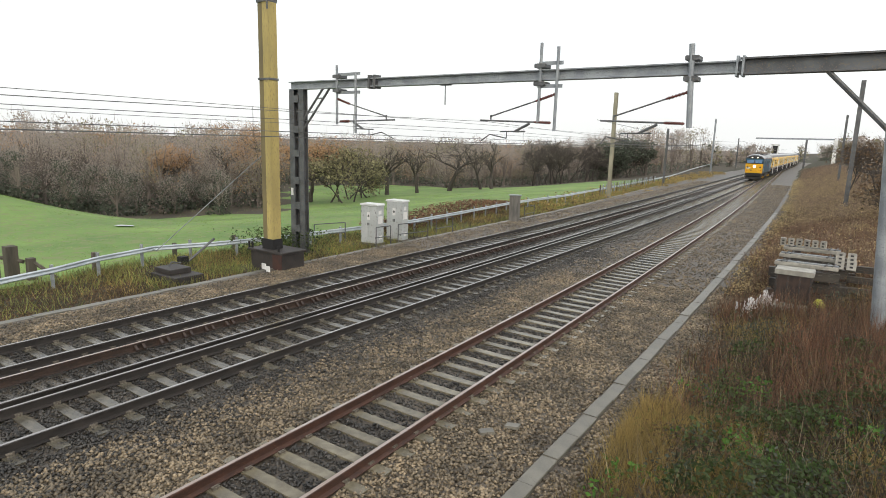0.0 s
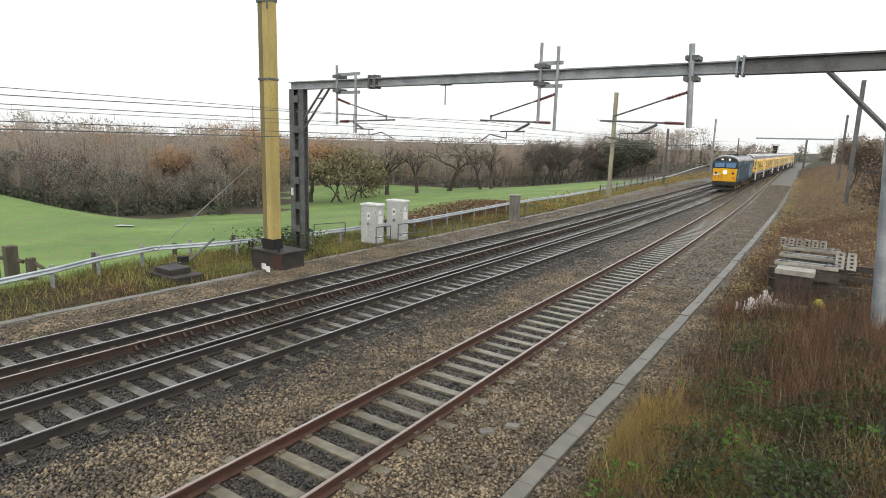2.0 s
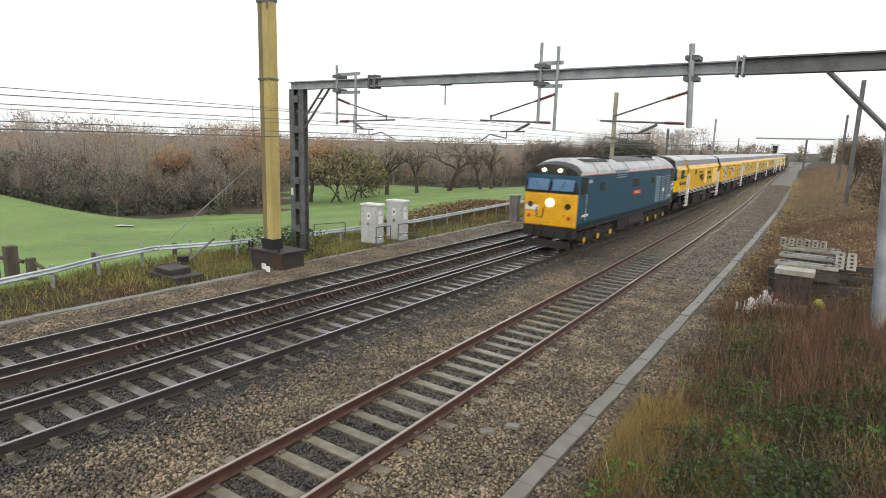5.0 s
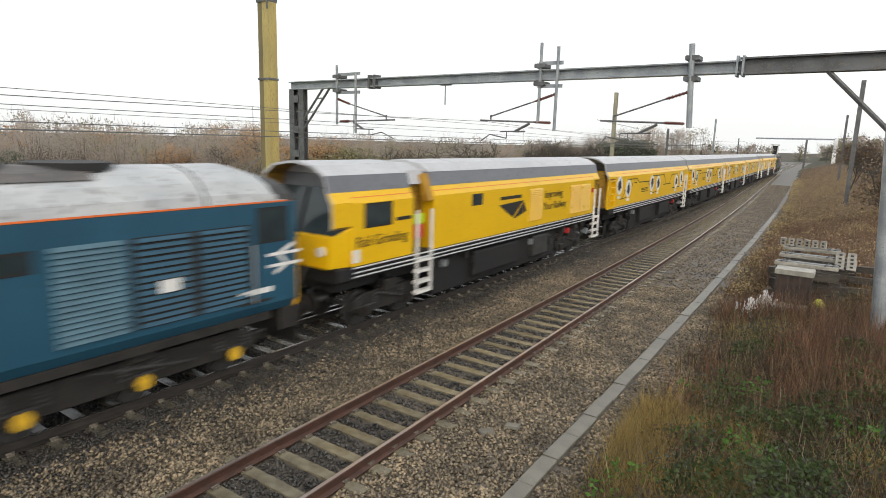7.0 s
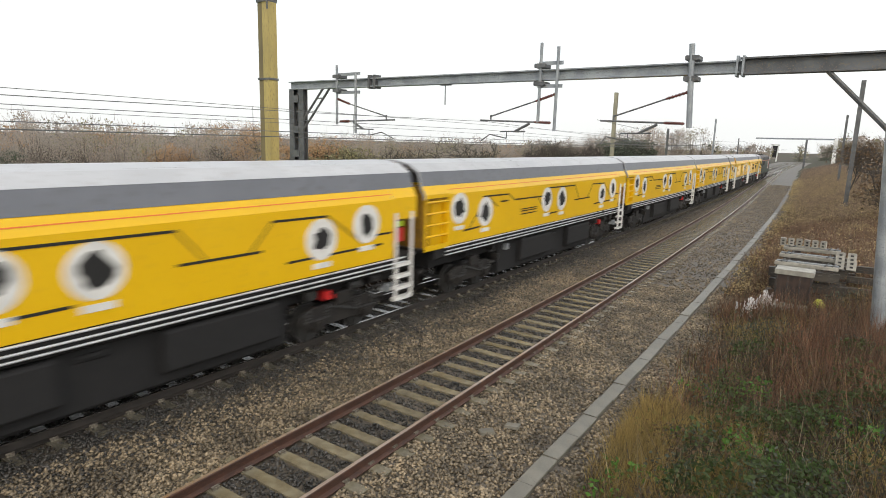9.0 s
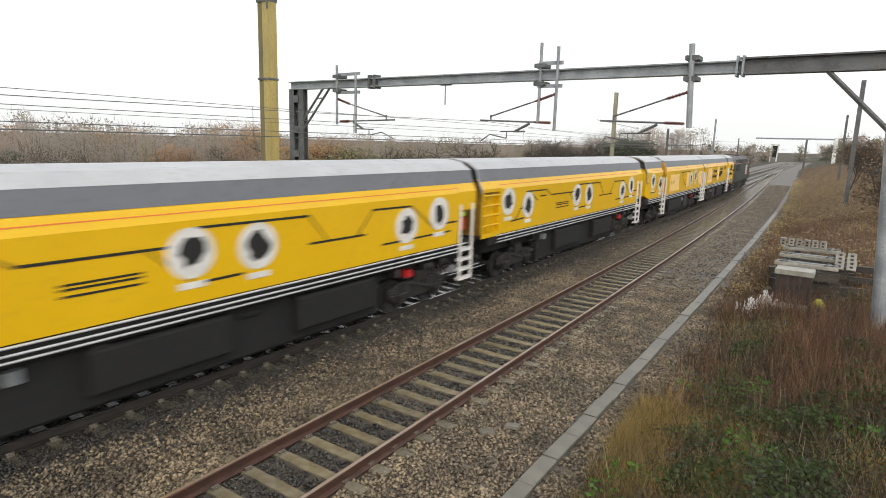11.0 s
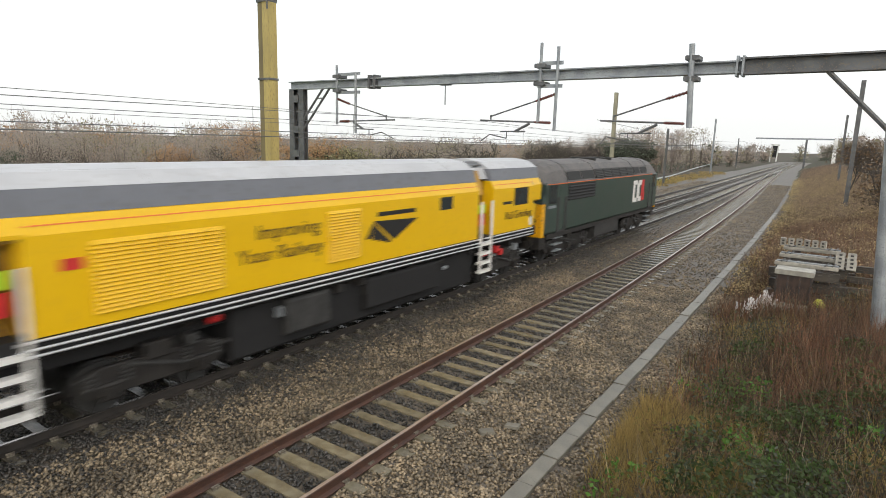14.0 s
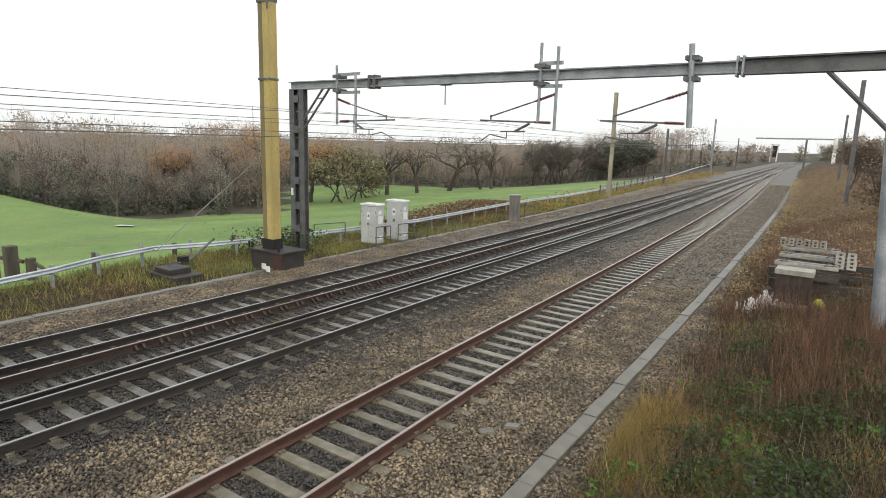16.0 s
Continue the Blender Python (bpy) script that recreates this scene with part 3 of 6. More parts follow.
def cabinet(x, y, h):
    c = tagged(new("relay_cabinet"), "pale grey steel lineside equipment cabinet", "cabinet", "equipment cabinets")
    w, d = 1.05, 0.62
    bevel(part("body", Shape().box(0, w, 0, d, 0.1, h), CAB_GREY, c), 0.015, 2)
    bevel(part("lid", Shape().prism([(-0.05, h), (w + 0.05, h), (w + 0.05, h + 0.05), (w, h + 0.1), (0, h + 0.1), (-0.05, h + 0.05)], -0.05, d + 0.05), mat("white_lid", (0.72, 0.73, 0.72), (0.62, 0.63, 0.62), 2, 0.45), c, "white overhanging lid"), 0.01, 2)
    part("plinth", Shape().box(-0.06, w + 0.06, -0.06, d + 0.06, -0.2, 0.1), CONCRETE, c)
    for i in range(2):
        dr = part("door", Shape().box(0.03 + i * 0.5, 0.515 + i * 0.5, -0.025, 0.0, 0.16, h - 0.06), CAB_GREY, c)
        part("handle", Shape().box(0.47 + i * 0.08 - 0.01, 0.5 + i * 0.08, -0.06, -0.025, h * 0.5, h * 0.5 + 0.14), GALV_DARK, dr)
        for z in (0.35, 1.7):
            part("hinge", Shape().rod((0.03 + i * 0.97, -0.035, z), (0.03 + i * 0.97, -0.035, z + 0.12), 0.02, 6), GALV_DARK, dr)
    part("notice", Shape().box(0.42, 0.62, -0.034, -0.028, h - 0.75, h - 0.35), WHITE_P, c, "white warning notice")
    part("notice", Shape().box(0.47, 0.57, -0.04, -0.035, h - 0.6, h - 0.48), BLACK, c)
    part("notice", Shape().box(w, w + 0.006, 0.12, 0.5, h - 0.95, h - 0.55), WHITE_P, c)
    part("notice", Shape().box(w, w + 0.006, 0.15, 0.4, h - 0.45, h - 0.25), WHITE_P, c)
    part("notice", Shape().box(w, w + 0.006, 0.2, 0.45, 0.3, 0.5), WHITE_P, c)
    c.matrix_basis = pose(x, y, -0.32, 0, 0, 4)


cabinet(-9.42, 23.4, 2.1)
cabinet(-9.15, 25.2, 2.2)


def handrail(pts, label):
    r = tagged(new("hand_rail"), label, "hand rail", "cabinet hand rails")
    for x, y in pts:
        part("post", Shape().rod((x, y, -0.5), (x, y, 0.75), 0.028, 8), GALV_DARK, r)
    for z in (0.2, 0.75):
        part("bar", Shape().path([(x, y, z) for x, y in pts], 0.025, 6), GALV_DARK, r)


handrail([(-8.0, 23.0), (-7.85, 24.0)], "thin grey tubular hand rail by a cabinet")
handrail([(-7.9, 24.7), (-7.5, 26.9)], "thin grey tubular hand rail by a cabinet")
handrail([(-7.7, 28.0), (-7.6, 29.6)], "thin grey tubular hand rail by a cabinet")
handrail([(-11.0, 21.5), (-10.4, 23.2)], "thin grey tubular hand rail by a cabinet")
handrail([(-7.2, 38.4), (-7.3, 40.2)], "thin grey tubular hand rail by the stump")

# low concrete chamber in the verge with a bent steel rod
ch = tagged(new("cable_chamber"), "dark mossy concrete chamber with stepped lid", "chamber")
bevel(part("base", Shape().box(-10.0, -8.3, 12.0, 13.2, -0.6, -0.08), BRICK_DARK, ch), 0.03, 2)
bevel(part("lid", Shape().box(-9.95, -8.9, 12.15, 13.05, -0.08, 0.12), BRICK_DARK, ch), 0.03, 2)
part("rod", Shape().path([(-9.6, 12.5, 0.12), (-9.5, 12.6, 0.3), (-9.2, 12.8, 0.28)], 0.03, 6), GALV_DARK, ch)
bar = tagged(new("lineside_lever"), "slanting dark lever on a short stand", "lever")
part("lever", Shape().rod((-11.3, 14.2, -0.35), (-10.8, 15.4, 0.75), 0.05, 6), GALV_DARK, bar)
part("stand", Shape().box(-11.45, -11.15, 14.0, 14.35, -0.5, 0.05), BLACK, bar)


# ---- stacked sleepers and boxes on the bank ----
OLD_WOOD = mat("tarred_timber", (0.075, 0.065, 0.052), (0.035, 0.03, 0.026), 4, 0.6, bump=0.5, fine=25, spread=0.35, stretch=(0.25, 1, 1), c=(0.13, 0.12, 0.1))
PALE_CONC = mat("pale_block", (0.36, 0.345, 0.3), (0.24, 0.23, 0.2), 5, 0.5, bump=0.3, fine=30, spread=0.15)


def sleeper_stack():
    rnd = random.Random(4)
    x0, z = 10.02, 0.1
    for row in range(3):
        for i in range(5):
            y = 23.45 + i * 0.78
            t = tagged(new("old_sleeper"), "old tarred timber sleeper in a stack", "sleeper", "stacked sleepers")
            dx = rnd.uniform(-0.12, 0.12)
            L = 2.3 if row < 2 else 2.1
            zz = z + row * 0.4 + i * 0.03
            o = part("timber", Shape().box(0, L, 0, 0.26, 0, 0.3, c=0.015), OLD_WOOD, t)
            for k in (0.35, L - 0.35):
                part("chair", Shape().box(k - 0.15, k + 0.15, 0.05, 0.21, 0.3, 0.37), GRIME_C, t)
                part("bolt", Shape().rod((k - 0.1, 0.13, 0.37), (k - 0.1, 0.13, 0.44), 0.03, 6), PALE_CONC, t)
            t.matrix_basis = pose(x0 + dx + 0.05 * i, y, zz, 0, 0, rnd.uniform(-3, 3))
    for i in range(3):
        t = tagged(new("concrete_sleeper"), "pale wet concrete sleeper on a timber stack", "sleeper", "stacked sleepers")
        bevel(part("beam", Shape().box(0, 1.9, 0, 0.24, 0, 0.14), PALE_CONC, t), 0.02, 1)
        t.matrix_basis = pose(10.12, 23.5 + i * 1.56, 1.29 + 0.06 * i, 0, 0, rnd.uniform(-2, 2))
        part("bar", Shape().rod((0.05, 0.1, 0.17), (1.9, 0.12, 0.17), 0.03, 6), GALV, t)
        for k in (0.2, 0.35, 1.5, 1.7):
            part("clip", Shape().rod((k, 0.0, 0.16), (k + 0.1, 0.22, 0.22), 0.025, 6), GALV_DARK, t)
    for i in range(6):
        b = tagged(new("rail_pad_block"), "small pale concrete block with two dark holes", "block", "pale blocks")
        part("block", Shape().box(-0.1, 0.1, -0.06, 0.06, 0, 0.3, c=0.02), PALE_CONC, b)
        for z in (0.09, 0.2):
            part("hole", Shape().box(-0.04, 0.04, -0.066, -0.06, z - 0.025, z + 0.025), BLACK, b)
        b.matrix_basis = pose(10.08 + i * 0.27, 26.72, 1.58, rnd.uniform(-12, 12), 0, rnd.uniform(-20, 20))
    for i in range(2):
        for j in range(3):
            b = tagged(new("rail_pad_block"), "small pale concrete block with two dark holes", "block", "pale blocks")
            part("block", Shape().box(-0.13, 0.13, -0.07, 0.07, 0, 0.34, c=0.02), PALE_CONC, b)
            for z in (0.1, 0.23):
                part("hole", Shape().box(-0.045, 0.045, -0.076, -0.07, z - 0.03, z + 0.03), BLACK, b)
            b.matrix_basis = pose(12.02 + i * 0.34, 23.9 + j * 0.5, 1.32 + 0.06 * j, -25, 0, rnd.uniform(-8, 8))
    # lower crate with a pale lid, and rails beside
    c = tagged(new("rusty_crate"), "dark rusty steel crate with a pale lid", "crate")
    part("body", Shape().box(0, 1.0, 0, 0.7, 0, 0.85), mat("crate_rust", (0.075, 0.05, 0.04), (0.035, 0.028, 0.025), 4, 0.8, bump=0.4), c)
    part("lid", Shape().box(-0.05, 1.05, -0.05, 0.75, 0.85, 0.98, c=0.02), PALE_CONC, c)
    for x in (0.0, 0.32, 0.66, 0.96):
        part("batten", Shape().box(x, x + 0.05, -0.03, 0.0, 0, 0.85), GRIME_C, c)
    c.matrix_basis = pose(10.3, 22.4, 0.1, 0, 0, 0) @ Matrix.Diagonal((1.04, 1.0, 1.28, 1.0))
    for i in range(4):
        r = tagged(new("dark_beam"), "dark wet steel beam lying beside the stack", "beam", "steel beams")
        part("beam", Shape().box(0, 2.0, 0, 0.2, 0, 0.22, c=0.02), OLD_WOOD, r)
        r.matrix_basis = pose(12.3, 23.5 + i * 0.5, 0.2 + i * 0.3, 0, 0, rnd.uniform(-4, 4))
    y = tagged(new("yellow_bag"), "small yellow plastic bag on the ground", "bag")
    s = Shape()
    rings = []
    for i in range(7):
        t = i / 6
        r = 0.17 * math.sin(math.pi * (0.12 + 0.8 * t)) ** 0.7
        rings.append([(r * math.cos(a * math.pi / 5) * (1 + 0.15 * rnd.random()), r * math.sin(a * math.pi / 5), 0.4 * t) for a in range(10)])
    part("bag", s.loft(rings), mat("yellow_plastic", (0.5, 0.5, 0.05), (0.35, 0.36, 0.05), 6, 0.4), y, smooth=True)
    y.matrix_basis = pose(11.62, 22.2, 0.15)
    # pale torn sheeting and flat pale slabs at the foot
    sheet = mat("white_sheeting", (0.8, 0.8, 0.79), (0.6, 0.6, 0.59), 5, 0.35, bump=0.3, fine=14)
    for i in range(9):
        w = tagged(new("torn_sheeting"), "torn white plastic sheeting among dead stems", "sheeting", "white litter")
        n = 6
        vs = [(a * 0.055 + rnd.uniform(-0.02, 0.02), rnd.uniform(-0.05, 0.05), b * 0.085 * rnd.uniform(0.7, 1.2)) for b in range(n) for a in range(n)]
        fs = [(b * n + a, b * n + a + 1, (b + 1) * n + a + 1, (b + 1) * n + a) for b in range(n - 1) for a in range(n - 1) if rnd.random() < 0.7]
        o = part("sheet", Shape().add(vs, fs), sheet, w)
        sol = o.modifiers.new("thick", "SOLIDIFY")
        sol.thickness = 0.004
        w.matrix_basis = pose(9.45 + 0.085 * i, 20.9 + 0.19 * i, ground_z(9.6 + 0.085 * i, 21 + 0.19 * i), rnd.uniform(-40, -10), 0, rnd.uniform(-30, 30)) @ Matrix.Scale(1.25 + 0.06 * i, 4)
    for i in range(2):
        w = tagged(new("pale_slab"), "pale broken slab lying in the weeds", "slab", "pale slabs")
        part("slab", Shape().box(0, 0.62, 0, 0.4, 0, 0.1, c=0.02), PALE_CONC, w)
        w.matrix_basis = pose(10.35 + i * 0.7, 21.7, 0.12, 12, 0, 0)


GRIME_C = mat("chair_grime", (0.06, 0.055, 0.05), (0.03, 0.028, 0.026), 4, 0.65, bump=0.3, fine=25, c=(0.12, 0.07, 0.045))
sleeper_stack()

# bits of litter on the ballast and in the field
pd = tagged(new("field_puddle"), "pale shallow puddle in the field grass", "puddle")
s = Shape()
n = 18
px0, py0 = -29.6, 21.0
s.add([(px0 + (0.9 + 0.25 * math.sin(3 * a)) * math.cos(a), py0 + 0.5 * math.sin(a), ground_z(px0 + 1.5 * math.cos(a), py0 + 0.8 * math.sin(a)) + 0.07) for a in [i * 2 * math.pi / n for i in range(n)]], [tuple(range(n))])
# pale base colour stands in for the white sky mirrored in the water
part("water", s, mat("puddle_painted_sky", (0.62, 0.64, 0.63), (0.55, 0.57, 0.57), 2, 0.5, bump=0), pd)
for i in range(3):
    y, side = random.uniform(6, 26), random.choice((-1, 1))
    b = tagged(new("spare_block"), "flat pale concrete offcut lying on ballast", "block", "ballast offcuts")
    part("block", Shape().box(-0.14, 0.14, -0.1, 0.1, -0.03, 0.03, c=0.01), CONCRETE, b, at=pose(loop_x(y) + 1.75 + random.uniform(0, 0.5), y, -0.18, random.uniform(-6, 6), random.uniform(-6, 6), random.uniform(0, 90)))


# ---- trees ----
BARK = mat("bark", (0.08, 0.07, 0.06), (0.05, 0.044, 0.038), 3, 0.9, bump=0.5, fine=20, spread=0.25)
# far bark, bare twigs and brown leaves are paled: distance haze in colour
FAR_BARK = mat("hazed_far_bark", (0.2, 0.17, 0.145), (0.14, 0.12, 0.104), 0.6, 0.95, bump=0, spread=0.2)
TWIG = mat("hazed_bare_twigs", (0.44, 0.39, 0.35), (0.35, 0.315, 0.285), 0.6, 0.95, bump=0, spread=0.18, thin=0.5)
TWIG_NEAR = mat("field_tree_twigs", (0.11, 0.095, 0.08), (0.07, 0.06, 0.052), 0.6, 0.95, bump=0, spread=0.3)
LEAF_RUST = mat("rusty_leaves", (0.5, 0.32, 0.18), (0.4, 0.27, 0.16), 0.3, 0.8, bump=0, spread=0.28, thin=0.5)
LEAF_BROWN = mat("hazed_brown_leaves", (0.47, 0.395, 0.33), (0.36, 0.315, 0.265), 0.12, 0.85, bump=0, spread=0.22, thin=0.5)
LEAF_OLIVE = mat("olive_leaves", (0.33, 0.3, 0.17), (0.24, 0.225, 0.13), 0.5, 0.8, bump=0, spread=0.4, thin=0.5)
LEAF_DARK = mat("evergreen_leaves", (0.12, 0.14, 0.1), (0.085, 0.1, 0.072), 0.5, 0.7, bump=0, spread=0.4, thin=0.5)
LEAF_GREEN = mat("bramble_leaves", (0.09, 0.125, 0.04), (0.05, 0.078, 0.027), 1.5, 0.6, bump=0, spread=0.45, thin=0.5)
LEAF_LIME = mat("fresh_leaves", (0.12, 0.26, 0.045), (0.08, 0.18, 0.035), 1.5, 0.6, bump=0, spread=0.3, thin=0.5)
LITTER_BROWN = mat("dead_bank_leaves", (0.2, 0.135, 0.08), (0.12, 0.085, 0.056), 0.5, 0.85, bump=0, spread=0.45, thin=0.5)
STEM_RED = mat("dead_red_stems", (0.2, 0.102, 0.06), (0.125, 0.076, 0.047), 1.0, 0.9, bump=0, spread=0.6)
STEM_DARK = mat("dead_dark_stems", (0.085, 0.062, 0.042), (0.05, 0.038, 0.028), 1.0, 0.9, bump=0, spread=0.5)
STEM_PALE = mat("dead_pale_stems", (0.33, 0.27, 0.17), (0.22, 0.18, 0.11), 1.0, 0.85, bump=0, spread=0.4)
# far bank scrub: lighter colours with the haze of distance mixed in
SCRUB_BROWN = mat("hazed_brown_scrub", (0.44, 0.325, 0.21), (0.31, 0.23, 0.15), 0.8, 0.9, bump=0, spread=0.45, thin=0.5)
SCRUB_OCHRE = mat("hazed_straw_scrub", (0.56, 0.44, 0.24), (0.4, 0.31, 0.17), 0.8, 0.9, bump=0, spread=0.4, thin=0.5)
SCRUB_TWIG = mat("hazed_scrub_twigs", (0.33, 0.25, 0.185), (0.22, 0.165, 0.125), 0.8, 0.9, bump=0, spread=0.4, thin=0.5)
GRASS_OCHRE = mat("ochre_grass", (0.44, 0.32, 0.12), (0.29, 0.22, 0.09), 0.7, 0.85, bump=0, spread=0.45, thin=0.5)
GRASS_GREEN = mat("rough_grass", (0.24, 0.26, 0.08), (0.15, 0.17, 0.058), 0.7, 0.8, bump=0, spread=0.4, thin=0.5)


def flake(s, p, size, rnd, long=1.5):
    a = Vector((rnd.gauss(0, 1), rnd.gauss(0, 1), rnd.gauss(0, 0.7))).normalized()
    b = a.orthogonal().normalized()
    b = (Matrix.Rotation(rnd.uniform(0, 6.28), 3, a) @ b)
    a, b = a * size * long * 0.5, b * size * 0.5
    s.add([p - a, p + b, p + a, p - b], [(0, 1, 2, 3)])


def twig(s, p, q, r0, r1):
    d = (q - p).normalized()
    a = d.orthogonal().normalized()
    b = d.cross(a)
    vs = []
    for e, r in ((p, r0), (q, r1)):
        for i in range(3):
            t = 2.094 * i
            vs.append(e + (a * math.cos(t) + b * math.sin(t)) * r)
    s.add(vs, [(0, 1, 4, 3), (1, 2, 5, 4), (2, 0, 3, 5)])


def grow(wood, twigs, tips, p, d, length, r, level, rnd, splay, rise):
    segs = 3 if level < 2 else 2
    for i in range(segs):
        d = (d + Vector((rnd.gauss(0, 0.17), rnd.gauss(0, 0.17), rnd.gauss(0.03 * rise, 0.12)))).normalized()
        q = p + d * length / segs
        ra, rb = r * (1 - 0.5 * i / segs), r * (1 - 0.5 * (i + 1) / segs)
        if level < 2:
            wood.rod(p, q, ra, 6, rb)
        else:
            twig(twigs, p, q, max(ra, 0.0024), max(rb, 0.0015))
        p = q
        if level >= 1 and level < 4 and i < segs - 1 and rnd.random() < 0.75:
            side = (d + Vector((rnd.gauss(0, 1), rnd.gauss(0, 1), rnd.gauss(0.1, 0.6))).normalized() * splay).normalized()
            grow(wood, twigs, tips, p, side, length * 0.62, r * 0.45, level + 1, rnd, splay, rise)
    if level >= 3:
        tips.append(p)
    if level < 4:
        for _ in range(5 if level == 0 else 3):
            side = (d + Vector((rnd.gauss(0, 1), rnd.gauss(0, 1), rnd.gauss(0.05, 0.55))).normalized() * splay).normalized()
            grow(wood, twigs, tips, p, side, length * rnd.uniform(0.55, 0.8), r * 0.52, level + 1, rnd, splay, rise)


def tree(label, x, y, h, seed, leaves=None, n_leaf=0, stems=1, splay=0.8, leaf_size=0.16, trunk=0.3, group="field trees", name="tree"):
    rnd = random.Random(seed)
    t = tagged(new(name), label, "tree", group)
    wood, twigs, tips = Shape(), Shape(), []
    for k in range(stems):
        lean = Vector((rnd.gauss(0, 0.05 if stems == 1 else 0.35), rnd.gauss(0, 0.05 if stems == 1 else 0.35), 1)).normalized()
        grow(wood, twigs, tips, Vector((rnd.gauss(0, 0.15) * (stems > 1), rnd.gauss(0, 0.15) * (stems > 1), 0)), lean, trunk, 0.034 if stems == 1 else 0.014, 0, rnd, splay, 1.0)
    top = max(v[2] for v in wood.v + twigs.v)
    k = h / top
    for s in (wood, twigs):
        s.v = [(a * k, b * k, c * k - 0.15) for a, b, c in s.v]
    # keep twigs thick enough to read at their distance
    part("trunk", wood, BARK, t)
    part("limb_tangle", twigs, TWIG_NEAR, t)
    if leaves and n_leaf:
        s = Shape()
        for _ in range(n_leaf):
            p = Vector(rnd.choice(tips)) * k + Vector((rnd.gauss(0, 0.3), rnd.gauss(0, 0.3), rnd.gauss(0, 0.3)))
            flake(s, p, leaf_size * rnd.uniform(0.6, 1.4), rnd)
        part("crown", s, leaves, t, kind="stuff")
    t.matrix_basis = pose(x, y, ground_z(x, y))
    return t


FIELD_TREES = (('bare', -58.6, 48.5, 9.1), ('rust', -57.8, 54.4, 10.0), ('rust', -49.6, 56.9, 8.9), ('olive', -44.7, 58.2, 8.1), ('olive', -48.3, 66.1, 7.4), ('bare', -49.5, 73.4, 8.2), ('slim', -47.6, 79.0, 8.1), ('bare', -46.1, 86.4, 9.7), ('slim', -43.8, 93.3, 7.9), ('slim', -43.1, 96.2, 9.4), ('multi', -41.1, 110.1, 10.2), ('multi', -39.4, 117.5, 9.4), ('multi', -36.3, 127.5, 9.6), ('evergreen', -32.2, 142.7, 9.9), ('evergreen', -34.2, 136.5, 8.5), ('rust', -65.0, 45.4, 7.8), ('multi', -74.0, 34.3, 7.8))
for i, (kind, x, y, h) in enumerate(FIELD_TREES):
    if kind == "rust":
        tree("broad oak holding rusty orange autumn leaves", x, y, h, 10 + i, LEAF_RUST, 2600, splay=1.0, leaf_size=0.2)
    elif kind == "bare":
        tree("bare round-headed oak with gnarled branches", x, y, h, 20 + i, LEAF_BROWN, 260, splay=1.15, leaf_size=0.14)
    elif kind == "slim":
        tree("slim bare tree with upright twigs", x, y, h, 30 + i, LEAF_BROWN, 120, splay=0.6, leaf_size=0.14)
    elif kind == "olive":
        tree("bushy tree with thinning olive leaves", x, y, h, 40 + i, LEAF_OLIVE, 2600, stems=4, splay=0.8, leaf_size=0.22)
    elif kind == "multi":
        tree("many-stemmed bare grey-brown bush", x, y, h, 50 + i, LEAF_BROWN, 500, stems=6, splay=0.6, leaf_size=0.14)
    else:
        tree("dense dark evergreen bush beside the fence", x, y, h, 60 + i, LEAF_DARK, 7000, stems=5, splay=0.9, leaf_size=0.3)
for i, (x, y, h) in enumerate(((14.6, 44, 4.6), (16.5, 52, 6.0), (14.4, 66, 5.2), (17.8, 60, 6.5), (13.4, 88, 5.0), (20, 74, 7.5), (12.6, 118, 6.5))):
    tree("tangled brown thorn tree on the bank", x, y, h, 80 + i, LEAF_BROWN if i % 2 else LITTER_BROWN, 1300, stems=3, splay=0.9, leaf_size=0.12, group="bank trees")


